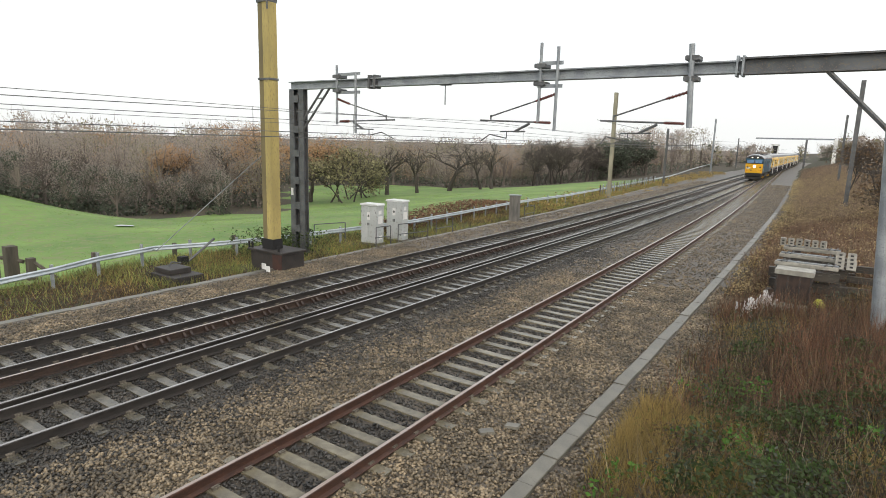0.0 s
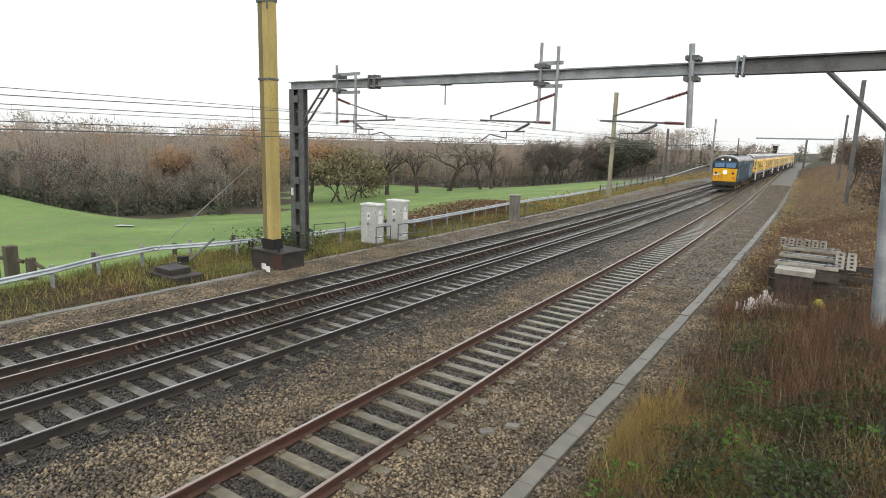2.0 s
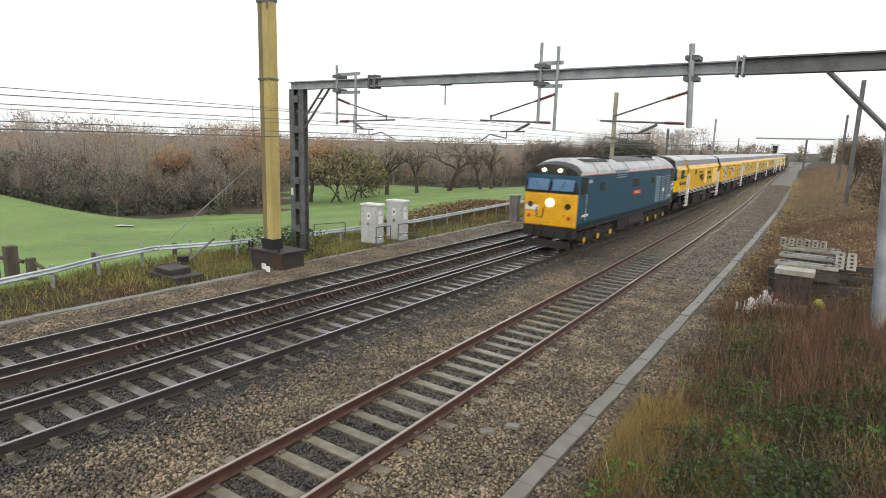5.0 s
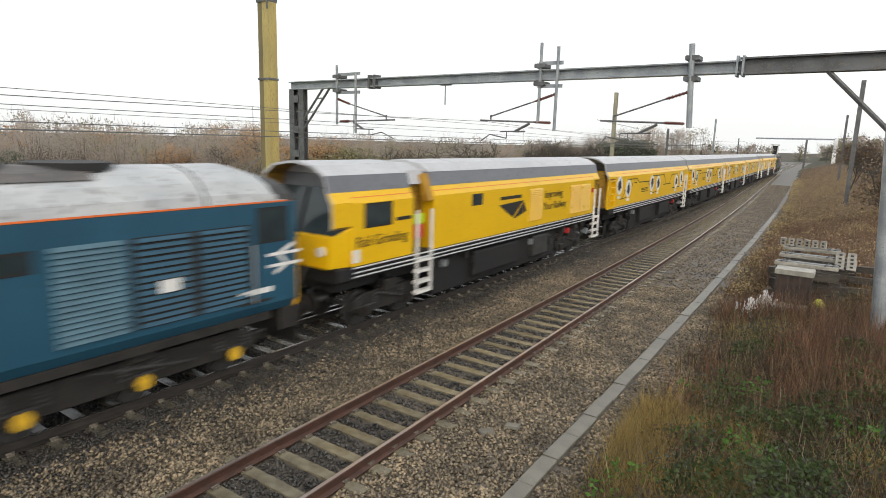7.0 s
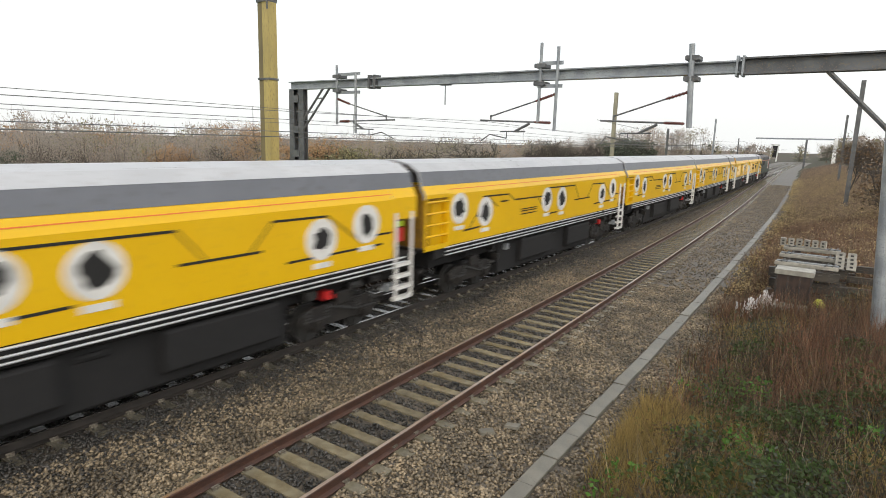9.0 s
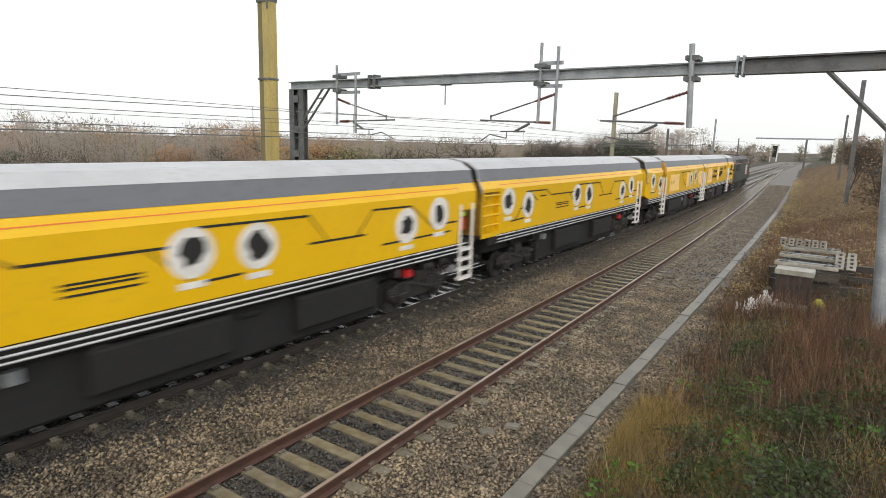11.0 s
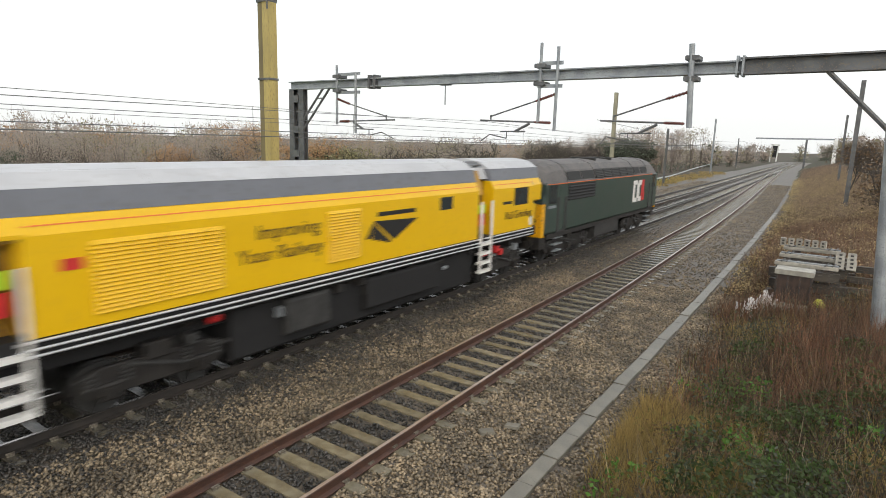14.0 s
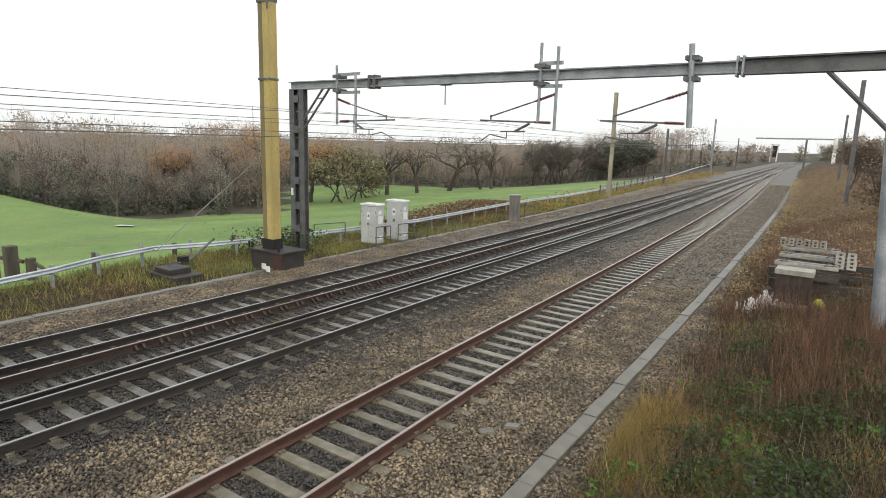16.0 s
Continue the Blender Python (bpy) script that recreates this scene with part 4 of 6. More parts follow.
# ---- far woods: one mass of many uneven crowns ----
def woods():
    rnd = random.Random(7)
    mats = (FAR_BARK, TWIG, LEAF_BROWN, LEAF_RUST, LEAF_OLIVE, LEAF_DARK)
    s = Shape()

    def crown(x, y, h, tone, n, size):
        z = ground_z(x, y)
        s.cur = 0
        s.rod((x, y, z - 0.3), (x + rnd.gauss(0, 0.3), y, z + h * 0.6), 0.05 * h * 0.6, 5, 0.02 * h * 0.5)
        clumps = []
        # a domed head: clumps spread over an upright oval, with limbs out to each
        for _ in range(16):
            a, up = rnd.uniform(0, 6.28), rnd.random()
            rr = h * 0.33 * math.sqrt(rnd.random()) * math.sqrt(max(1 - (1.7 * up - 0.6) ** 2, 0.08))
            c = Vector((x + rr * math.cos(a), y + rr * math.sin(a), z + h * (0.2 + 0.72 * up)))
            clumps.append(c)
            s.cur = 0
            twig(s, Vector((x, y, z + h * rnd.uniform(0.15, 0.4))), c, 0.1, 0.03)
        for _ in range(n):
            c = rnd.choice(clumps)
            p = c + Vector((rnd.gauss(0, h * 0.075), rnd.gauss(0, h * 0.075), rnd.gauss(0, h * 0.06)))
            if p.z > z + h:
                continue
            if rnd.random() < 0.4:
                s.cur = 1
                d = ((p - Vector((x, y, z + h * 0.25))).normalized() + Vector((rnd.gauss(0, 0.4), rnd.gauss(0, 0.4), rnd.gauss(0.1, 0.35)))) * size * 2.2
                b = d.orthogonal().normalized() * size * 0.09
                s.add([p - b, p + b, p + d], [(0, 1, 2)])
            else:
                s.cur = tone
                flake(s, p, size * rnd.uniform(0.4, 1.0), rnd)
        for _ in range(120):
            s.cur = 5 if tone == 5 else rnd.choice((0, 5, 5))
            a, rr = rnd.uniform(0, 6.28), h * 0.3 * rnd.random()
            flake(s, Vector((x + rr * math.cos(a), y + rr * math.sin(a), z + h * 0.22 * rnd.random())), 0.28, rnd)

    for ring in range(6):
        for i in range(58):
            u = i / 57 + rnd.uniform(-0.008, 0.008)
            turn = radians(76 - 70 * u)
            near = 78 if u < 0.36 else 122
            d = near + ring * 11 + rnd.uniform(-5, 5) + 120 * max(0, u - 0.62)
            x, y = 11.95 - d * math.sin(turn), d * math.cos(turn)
            if x > line_x(y) - 24:
                continue
            swell = noise.noise((u * 11, ring * 0.3, 1))
            h = 9.3 + 2.2 * swell + rnd.uniform(-1.0, 1.0) + 0.3 * ring + 3.6 * smooth(0.74, 0.87, u) - 0.8 * smooth(0.36, 0.42, u) * smooth(0.74, 0.66, u)
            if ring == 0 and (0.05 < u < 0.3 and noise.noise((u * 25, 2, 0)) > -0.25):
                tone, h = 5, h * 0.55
            else:
                tone = rnd.choice((2, 3, 3, 4, 2)) if noise.noise((u * 14, ring * 0.6, 5)) > 0.05 else rnd.choice((2, 2, 4, 2, 2))
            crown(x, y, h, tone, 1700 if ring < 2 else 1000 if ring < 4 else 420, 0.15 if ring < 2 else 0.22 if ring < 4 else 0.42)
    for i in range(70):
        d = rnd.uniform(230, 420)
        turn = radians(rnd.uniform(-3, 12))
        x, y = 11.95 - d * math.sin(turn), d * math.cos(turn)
        if abs(x - line_x(y)) < 14 and y < 345:
            continue
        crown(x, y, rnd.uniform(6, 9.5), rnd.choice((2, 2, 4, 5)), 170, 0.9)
    for i in range(60):
        y = rnd.uniform(80, 260)
        x = line_x(y) + rnd.uniform(16, 40)
        crown(x, y, rnd.uniform(3.5, 6), rnd.choice((2, 2, 4)), 150, 0.5)
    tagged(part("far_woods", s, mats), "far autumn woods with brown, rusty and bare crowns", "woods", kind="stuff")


woods()


# ---- grass, weeds and stones ----
def from_arrays(name, v, n, material, label, category):
    """A mesh of triangles or quads whose corners come one after another."""
    me = bpy.data.meshes.new(name)
    k = len(v)
    me.vertices.add(k)
    me.vertices.foreach_set("co", np.asarray(v, dtype=np.float32).ravel())
    me.loops.add(k)
    me.loops.foreach_set("vertex_index", np.arange(k, dtype=np.int32))
    me.polygons.add(k // n)
    me.polygons.foreach_set("loop_start", np.arange(0, k, n, dtype=np.int32))
    me.polygons.foreach_set("loop_total", np.full(k // n, n, dtype=np.int32))
    me.materials.append(material)
    me.update(calc_edges=True)
    me.validate()
    return tagged(new(name, me), label, category, kind="stuff")


def blades(name, label, category, material, spots, h0, h1, w, lean, seed):
    rng = np.random.default_rng(seed)
    p = np.array([(x, y, ground_z(x, y) - 0.02) for x, y in spots])
    n = len(p)
    h = rng.uniform(h0, h1, n)
    a = rng.uniform(0, 2 * np.pi, n)
    side = np.stack([np.cos(a), np.sin(a), 0 * a], -1) * (w * rng.uniform(0.6, 1.4, n))[:, None]
    tip = np.stack([rng.normal(0, lean, n) * h, rng.normal(0, lean, n) * h, h], -1)
    v = np.stack([p - side, p + side, p + tip], 1).reshape(-1, 3)
    return from_arrays(name, v, 3, material, label, category)


def leaves(name, label, category, material, centres, size, seed, lift):
    rng = np.random.default_rng(seed)
    c = np.array(centres)
    n = len(c)
    d = rng.normal(0, 1, (n, 3)) * np.array([1, 1, 0.6])
    d /= np.linalg.norm(d, axis=1)[:, None]
    e = np.cross(d, rng.normal(0, 1, (n, 3)))
    e /= np.linalg.norm(e, axis=1)[:, None]
    s = (size * rng.uniform(0.5, 1.4, n))[:, None]
    v = np.stack([c - d * s, c + e * s * 0.6, c + d * s, c - e * s * 0.6], 1).reshape(-1, 3)
    return from_arrays(name, v, 4, material, label, category)


def scatter(n, r0, r1, y0, y1, rnd, mask=None, power=1.0):
    out = []
    while len(out) < n:
        y = y0 + (y1 - y0) * rnd.random() ** power
        x = line_x(y) + rnd.uniform(r0, r1) + (bank_edge(y) - 8.6 if r0 > 5 else 0)
        if mask is None or rnd.random() < mask(x, y):
            out.append((x, y))
    return out


def patch(x, y, k, seed):
    return min(max(noise.noise((x * k, y * k, seed)) * 1.6 + 0.5, 0.0), 1.0)


R = random.Random(11)
br = lambda x, y: x - line_x(y) - bank_edge(y) + 8.6
edge = lambda x, y: smooth(8.8, 10.5, br(x, y) + 0.9 * noise.noise((x * 0.8, y * 0.8, 9)))
# right bank
blades("red_weeds", "tall reddish dead weed stems", "weeds", STEM_RED, scatter(25000, 9.0, 17, 9, 46, R, lambda x, y: edge(x, y) * patch(x, y, 0.45, 1) * smooth(11.0, 15.0, y), 1.3), 0.35, 1.2, 0.0075, 0.26, 1)
blades("dark_weeds", "dark brown tangled dead weeds", "weeds", STEM_DARK, scatter(38000, 8.7, 18, 7, 60, R, lambda x, y: edge(x, y) * (0.25 + 0.75 * patch(x, y, 0.6, 33)), 1.5), 0.2, 0.75, 0.009, 0.5, 2)
blades("pale_stalks", "pale dry grass stalks", "grass", STEM_PALE, scatter(2800, 9.0, 17, 7, 40, R, lambda x, y: edge(x, y) * patch(x, y, 0.6, 2), 1.2), 0.4, 1.15, 0.007, 0.3, 3)
blades("ochre_tussocks", "ochre tussock grass on the bank", "grass", GRASS_OCHRE, scatter(34000, 8.8, 17, 7, 70, R, lambda x, y: edge(x, y) * patch(x, y, 0.5, 4) ** 2, 1.5), 0.18, 0.5, 0.01, 0.45, 4)
blades("green_tussocks", "green rough grass among the weeds", "grass", GRASS_GREEN, scatter(20000, 8.9, 18, 7, 60, R, lambda x, y: edge(x, y) * patch(x, y, 0.55, 6) ** 2, 1.6), 0.12, 0.38, 0.011, 0.45, 5)


def bramble(n, r0, r1, y0, y1, seed, hmax, mask):
    rnd = random.Random(seed)
    out = []
    for x, y in scatter(n, r0, r1, y0, y1, rnd, mask, 1.3):
        top = hmax * (0.35 + 0.65 * patch(x, y, 0.9, seed))
        out.append((x, y, ground_z(x, y) + top * rnd.random() ** 0.6))
    return out


leaves("bramble_patch", "dark green bramble leaves covering the bank", "brambles", LEAF_GREEN, bramble(34000, 10.2, 17, 7.5, 17, 21, 0.7, lambda x, y: edge(x, y) * patch(x, y, 0.5, 8) ** 1.5), 0.042, 6, 0)
leaves("dark_bramble_patch", "shaded dark bramble leaves on the bank", "brambles", LEAF_DARK, bramble(18000, 9.8, 17, 7.5, 24, 22, 0.6, lambda x, y: edge(x, y) * patch(x, y, 0.4, 11)), 0.034, 7, 0)
leaves("fresh_bramble_sprigs", "fresh green sprigs in the brambles", "brambles", LEAF_LIME, bramble(5200, 9.2, 16, 7.5, 15, 23, 0.55, lambda x, y: edge(x, y) * (1.0 if patch(x, y, 0.7, 14) > 0.8 else 0.0)), 0.045, 8, 0)
leaves("dead_leaf_cover", "brown dead leaves under the weeds", "leaves", LITTER_BROWN, bramble(56000, 8.7, 17, 7, 40, 24, 0.4, edge), 0.037, 9, 0)
leaves("bank_scrub", "brown scrub rising along the far bank", "scrub", SCRUB_BROWN, bramble(52000, 9.6, 18, 26, 170, 25, 0.8, lambda x, y: smooth(9.2, 11.5, br(x, y)) * patch(x, y, 0.2, 3)), 0.06, 10, 0)
leaves("bank_scrub_ochre", "ochre scrub rising along the far bank", "scrub", SCRUB_OCHRE, bramble(60000, 8.9, 17, 24, 130, 26, 0.7, lambda x, y: smooth(8.7, 9.4, br(x, y)) * patch(x, y, 0.25, 7)), 0.05, 11, 0)
blades("bank_twigs", "upright brown twigs of the far bank scrub", "scrub", SCRUB_TWIG, scatter(34000, 9.6, 18, 26, 200, R, lambda x, y: smooth(9.2, 11, br(x, y)), 1.3), 0.4, 1.15, 0.014, 0.25, 12)
blades("ochre_clump", "thick ochre grass clump at the bank foot", "grass", GRASS_OCHRE, scatter(9000, 9.0, 11.4, 7.5, 12.5, R, lambda x, y: patch(x, y, 0.9, 31)), 0.2, 0.55, 0.008, 0.4, 41)
blades("field_tufts", "short uneven field grass", "grass", mat("field_blades", (0.25, 0.36, 0.095), (0.18, 0.28, 0.075), 0.3, 0.85, bump=0, spread=0.35, thin=0.4), scatter(60000, -62, -12.6, 4, 75, R, None, 1.2), 0.03, 0.08, 0.02, 0.8, 42)
# left verge
vmask = lambda x, y: smooth(-0.45, -1.0, x - line_x(y) - verge_edge(y)) * (0.12 + 0.88 * smooth(9.5, 12.5, y))
leaves("verge_leaf_litter", "brown fallen leaves on the bare verge", "leaves", LITTER_BROWN, [(x, y, ground_z(x, y) + 0.05 * R.random()) for x, y in scatter(16000, -12.6, -7.7, 3, 15, R, lambda x, y: 1 - 0.8 * smooth(10.5, 14, y))], 0.035, 51, 0)
blades("verge_grass", "rough green and straw grass of the verge", "grass", mat("verge_grass_blades", (0.36, 0.37, 0.12), (0.23, 0.26, 0.085), 0.5, 0.8, bump=0, spread=0.4, thin=0.5), scatter(40000, -12.8, -7.7, 4, 110, R, lambda x, y: vmask(x, y) * patch(x, y, 0.35, 15), 1.4), 0.1, 0.42, 0.012, 0.4, 13)
blades("verge_straw", "ochre straw grass of the verge", "grass", GRASS_OCHRE, scatter(22000, -12.8, -7.7, 4, 120, R, lambda x, y: vmask(x, y) * patch(x, y, 0.35, 17), 1.4), 0.1, 0.45, 0.011, 0.4, 14)
blades("verge_dead_stems", "dark dead stems of the verge", "weeds", STEM_DARK, scatter(16000, -13.2, -7.8, 4, 60, R, lambda x, y: vmask(x, y) * patch(x, y, 0.5, 19)), 0.1, 0.4, 0.011, 0.45, 15)
hedge = [(x, y) for x, y in scatter(9000, -13.0, -9.6, 26, 46, R, lambda x, y: 1.0 if abs(x - fence_x(y) + 0.9) < 0.9 else 0.0)]
leaves("fence_brambles", "dark brown bramble hedge behind the fence", "brambles", STEM_RED, [(x, y, -0.4 + 1.35 * R.random() ** 0.8 * (0.5 + 0.5 * math.sin((y - 25) * 0.15))) for x, y in hedge], 0.07, 16, 0)
bush = [(-10.5 + R.gauss(0, 0.9), 18.8 + R.gauss(0, 1.0)) for _ in range(2600)]
leaves("mast_bramble", "green bramble bush at the foot of the gantry", "brambles", LEAF_GREEN, [(x, y, -0.4 + 1.2 * R.random() ** 0.9) for x, y in bush], 0.06, 17, 0)
blades("field_fringe", "long grass fringe along the fence", "grass", GRASS_GREEN, [(fence_x(y) - R.uniform(0.2, 1.6), y) for y in [R.uniform(5, 100) for _ in range(14000)]], 0.1, 0.5, 0.012, 0.35, 18)
far_bush = [(x, y) for x, y in scatter(7000, -13, -7.9, 45, 150, R, lambda x, y: patch(x, y, 0.3, 23) ** 2)]
leaves("verge_scrub", "ochre and brown scrub along the far verge", "scrub", GRASS_OCHRE, [(x, y, -0.4 + 0.7 * R.random()) for x, y in far_bush], 0.1, 19, 0)


# ballast stones
def stones(name, label, material, n, keep, y0, y1, r0, r1, size, seed, power):
    rng = np.random.default_rng(seed)
    y = y0 + (y1 - y0) * rng.random(int(n * 1.6)) ** power
    lx = np.array([line_x(v) for v in y])
    x = lx + rng.uniform(r0, r1, len(y))
    lo = np.array([loop_x(v) for v in y])
    ok = keep(x, y, lx, lo)
    x, y = x[ok][:n], y[ok][:n]
    k = len(x)
    base = np.array([(1, 0, 0), (0, 1, 0), (-1, 0, 0), (0, -1, 0), (0, 0, 1), (0, 0, -1)], float)
    v = base[None] * rng.uniform(0.55, 1.2, (k, 6, 1)) + rng.normal(0, 0.16, (k, 6, 3))
    a = rng.uniform(0, 6.28, k)
    ca, sa = np.cos(a)[:, None], np.sin(a)[:, None]
    v = np.stack([v[..., 0] * ca - v[..., 1] * sa, v[..., 0] * sa + v[..., 1] * ca, v[..., 2] * 0.75], -1)
    v *= (size * rng.uniform(0.65, 1.35, k))[:, None, None]
    v += np.stack([x, y, -0.236 + rng.uniform(-0.022, 0.034, k)], -1)[:, None]
    f = np.array([(0, 1, 4), (1, 2, 4), (2, 3, 4), (3, 0, 4), (1, 0, 5), (2, 1, 5), (3, 2, 5), (0, 3, 5)])
    fs = (np.arange(k)[:, None, None] * 6 + f[None]).reshape(-1, 3)
    me = bpy.data.meshes.new(name)
    me.vertices.add(k * 6)
    me.vertices.foreach_set("co", v.astype(np.float32).ravel())
    me.loops.add(len(fs) * 3)
    me.loops.foreach_set("vertex_index", fs.astype(np.int32).ravel())
    me.polygons.add(len(fs))
    me.polygons.foreach_set("loop_start", np.arange(0, len(fs) * 3, 3, dtype=np.int32))
    me.polygons.foreach_set("loop_total", np.full(len(fs), 3, dtype=np.int32))
    me.materials.append(material)
    me.update(calc_edges=True)
    tagged(new(name, me), label, "ballast", kind="stuff")


def on_sleeper(x, y, cx, first, pitch):
    m = np.abs((y - first + pitch / 2) % pitch - pitch / 2)
    return (np.abs(x - cx) < (0.95 if pitch < 0.662 else 1.08)) & (m < 0.14)


def off_rail(x, c, g):
    return (np.abs(np.abs(x - c) - g) > 0.1)


def clear(x, y, lx, lo):
    return off_rail(x, lo, 0.82) & off_rail(x, lx, 0.745) & off_rail(x, lx - 3.86, 0.79) & (np.abs(x - lx + 2.38) > 0.09) & (np.abs(x - lx + 1.08) > 0.09) & ~on_sleeper(x, y, lo, -10.97, 0.663) & ~on_sleeper(x, y, lx, -24.9, 0.66) & ~on_sleeper(x, y, lx - 3.86, -24.6, 0.66) & (np.abs(x - lx - 8.36 + 0.016 * y) > 0.2)


def dark_zone(x, y, lx, lo):
    ragged = np.modf(np.abs(np.sin(x * 127.1 + y * 311.7)) * 43758.5)[0]
    return (np.abs(x - lo) < 0.75) | (np.abs(x - lx + 1.6) < 3.1 + 1.8 * ragged * ragged)


def in_bed(x, y, lx, lo):
    return clear(x, y, lx, lo) & dark_zone(x, y, lx, lo)


def out_bed(x, y, lx, lo):
    return clear(x, y, lx, lo) & ~dark_zone(x, y, lx, lo)


stones("ballast_stones", "grey-brown granite ballast stones", STONE, 100000, out_bed, 3, 24, -7.2, 9.5, 0.043, 31, 1.5)
stones("far_ballast_stones", "grey-brown granite ballast stones", STONE, 56000, out_bed, 18, 110, -7.6, 8.6, 0.05, 32, 1.2)
stones("bed_stones", "dark wet ballast stones between sleepers", STONE_DARK, 62000, in_bed, 2.5, 30, -5.4, 6.2, 0.04, 33, 1.4)
stones("far_bed_stones", "dark wet ballast stones between sleepers", STONE_DARK, 24000, in_bed, 28, 80, -5.4, 6.2, 0.04, 34, 1.2)


# ---- the train ----
YELLOW = mat("grinder_yellow", (0.8, 0.49, 0.006), (0.77, 0.465, 0.006), 0.8, 0.32, bump=0.02, fine=8, c=(0.7, 0.42, 0.015), wear=-0.25)
# darker, patchy yellow for recess arches and the wagons' rear inner walls
YELLOW_DULL = mat("dark_yellow", (0.5, 0.27, 0.015), (0.32, 0.17, 0.02), 2, 0.5, bump=0.1, fine=14)
ROOF_GREY = mat("grey_roof_paint", (0.5, 0.51, 0.53), (0.43, 0.44, 0.46), 1.2, 0.38, bump=0.03, c=(0.4, 0.4, 0.41), fine=6)
# steep lower roof slope: less sky light than the top, put into its grey
ROOF_SIDE_SHADE = mat("shaded_grey_roof_side", (0.165, 0.175, 0.2), (0.145, 0.155, 0.178), 1.2, 0.42, bump=0.03, c=(0.13, 0.135, 0.15), fine=6)
WHITE = mat("white_paint", (0.78, 0.78, 0.76), (0.66, 0.66, 0.64), 3, 0.45, bump=0.03)
SILVER = mat("silver_pipe", (0.72, 0.73, 0.74), (0.55, 0.56, 0.58), 3, 0.3, metal=0.6, bump=0.02)
BLUE = mat("locomotive_blue", (0.017, 0.085, 0.142), (0.014, 0.068, 0.115), 0.8, 0.38, bump=0.03, fine=7, c=(0.02, 0.07, 0.11), wear=-0.1)
LOCO_ROOF = mat("weathered_light_roof", (0.5, 0.52, 0.53), (0.36, 0.38, 0.4), 0.9, 0.45, bump=0.05, fine=7, c=(0.22, 0.22, 0.22), wear=-0.1)
GREEN = mat("dark_green_paint", (0.04, 0.07, 0.056), (0.03, 0.052, 0.043), 0.7, 0.42, bump=0.04, fine=7, c=(0.05, 0.055, 0.05), wear=0.0)
ROOF_SOOT = mat("sooty_roof", (0.13, 0.12, 0.115), (0.07, 0.068, 0.068), 0.9, 0.6, bump=0.1, fine=9, c=(0.17, 0.15, 0.13))
CAB_YELLOW = mat("warning_yellow", (0.8, 0.43, 0.01), (0.68, 0.35, 0.01), 1.5, 0.4, bump=0.03, c=(0.35, 0.2, 0.03), fine=9, wear=-0.2)
GRIME = mat("bogie_grime", (0.026, 0.024, 0.022), (0.012, 0.011, 0.011), 4, 0.55, bump=0.3, fine=25, c=(0.045, 0.038, 0.032))
GRIME_GREY = mat("dusty_grey_steel", (0.05, 0.05, 0.049), (0.024, 0.024, 0.024), 4, 0.6, bump=0.2, fine=25)
GLASS = mat("cab_glass", (0.035, 0.05, 0.055), (0.025, 0.035, 0.04), 2, 0.06, bump=0)
GLASS_BLUE = mat("tinted_windscreen", (0.10, 0.2, 0.34), (0.08, 0.16, 0.28), 2, 0.1, bump=0)
DARK = mat("dark_opening", (0.018, 0.018, 0.018), (0.012, 0.012, 0.012), 4, 0.7, bump=0)
ORANGE = mat("orange_line", (0.75, 0.17, 0.03), (0.7, 0.15, 0.03), 3, 0.5, bump=0)
RED = mat("red_paint", (0.6, 0.03, 0.03), (0.5, 0.025, 0.025), 3, 0.45, bump=0)
LAMP_ON = mat("lit_headlamp", (1.0, 0.97, 0.86), (1.0, 0.97, 0.86), 1, 0.3, bump=0, emit=5.0)
LAMP_WARM = mat("lit_marker_lamp", (1.0, 0.85, 0.55), (1.0, 0.85, 0.55), 1, 0.3, bump=0, emit=2.5)
HI_VIS = mat("lime_panel", (0.5, 0.72, 0.03), (0.45, 0.66, 0.03), 3, 0.5, bump=0)
PALE = mat("pale_yellow_panel", (0.85, 0.58, 0.16), (0.8, 0.54, 0.14), 3, 0.4, bump=0)
LOUVRE_YELLOW = mat("pale_yellow_slats", (0.8, 0.49, 0.012), (0.76, 0.46, 0.01), 2, 0.3, bump=0)
SEAM = mat("olive_seam_paint", (0.24, 0.15, 0.012), (0.19, 0.12, 0.012), 3, 0.4, bump=0)
# car yellow darkened for cowl insides and recesses: their shade in colour
INNER_SHADE = mat("shaded_inner_yellow", (0.36, 0.2, 0.015), (0.2, 0.11, 0.015), 2, 0.6, bump=0.15, fine=12, c=(0.12, 0.065, 0.02))

HALF_YELLOW = [(1.42, 1.9), (1.42, 3.58), (1.27, 3.88)]
HALF_ROOF = [(1.275, 3.88), (1.16, 4.31), (0.76, 4.55), (0.2, 4.64)]


def mirrored(half):
    return half + [(-x, z) for x, z in reversed(half)]


def wheelset_shape(r=0.5):
    s = Shape()
    s.rod((-0.72, 0, 0), (0.72, 0, 0), 0.08, 8)
    for k in (-1, 1):
        s.rod((k * 0.69, 0, 0), (k * 0.8, 0, 0), r, 22)
        s.rod((k * 0.66, 0, 0), (k * 0.7, 0, 0), r + 0.03, 22)
        for a in range(4):
            m = Matrix.Rotation(a * math.pi / 2 + 0.4, 4, "X")
            s.box(k * 0.8 - 0.02, k * 0.8 + 0.02, -0.04, 0.04, 0.16, r - 0.06, m)
    return s


WHEELSET = wheelset_shape().mesh("wheelset", GRIME_GREY)
WHEELS = []


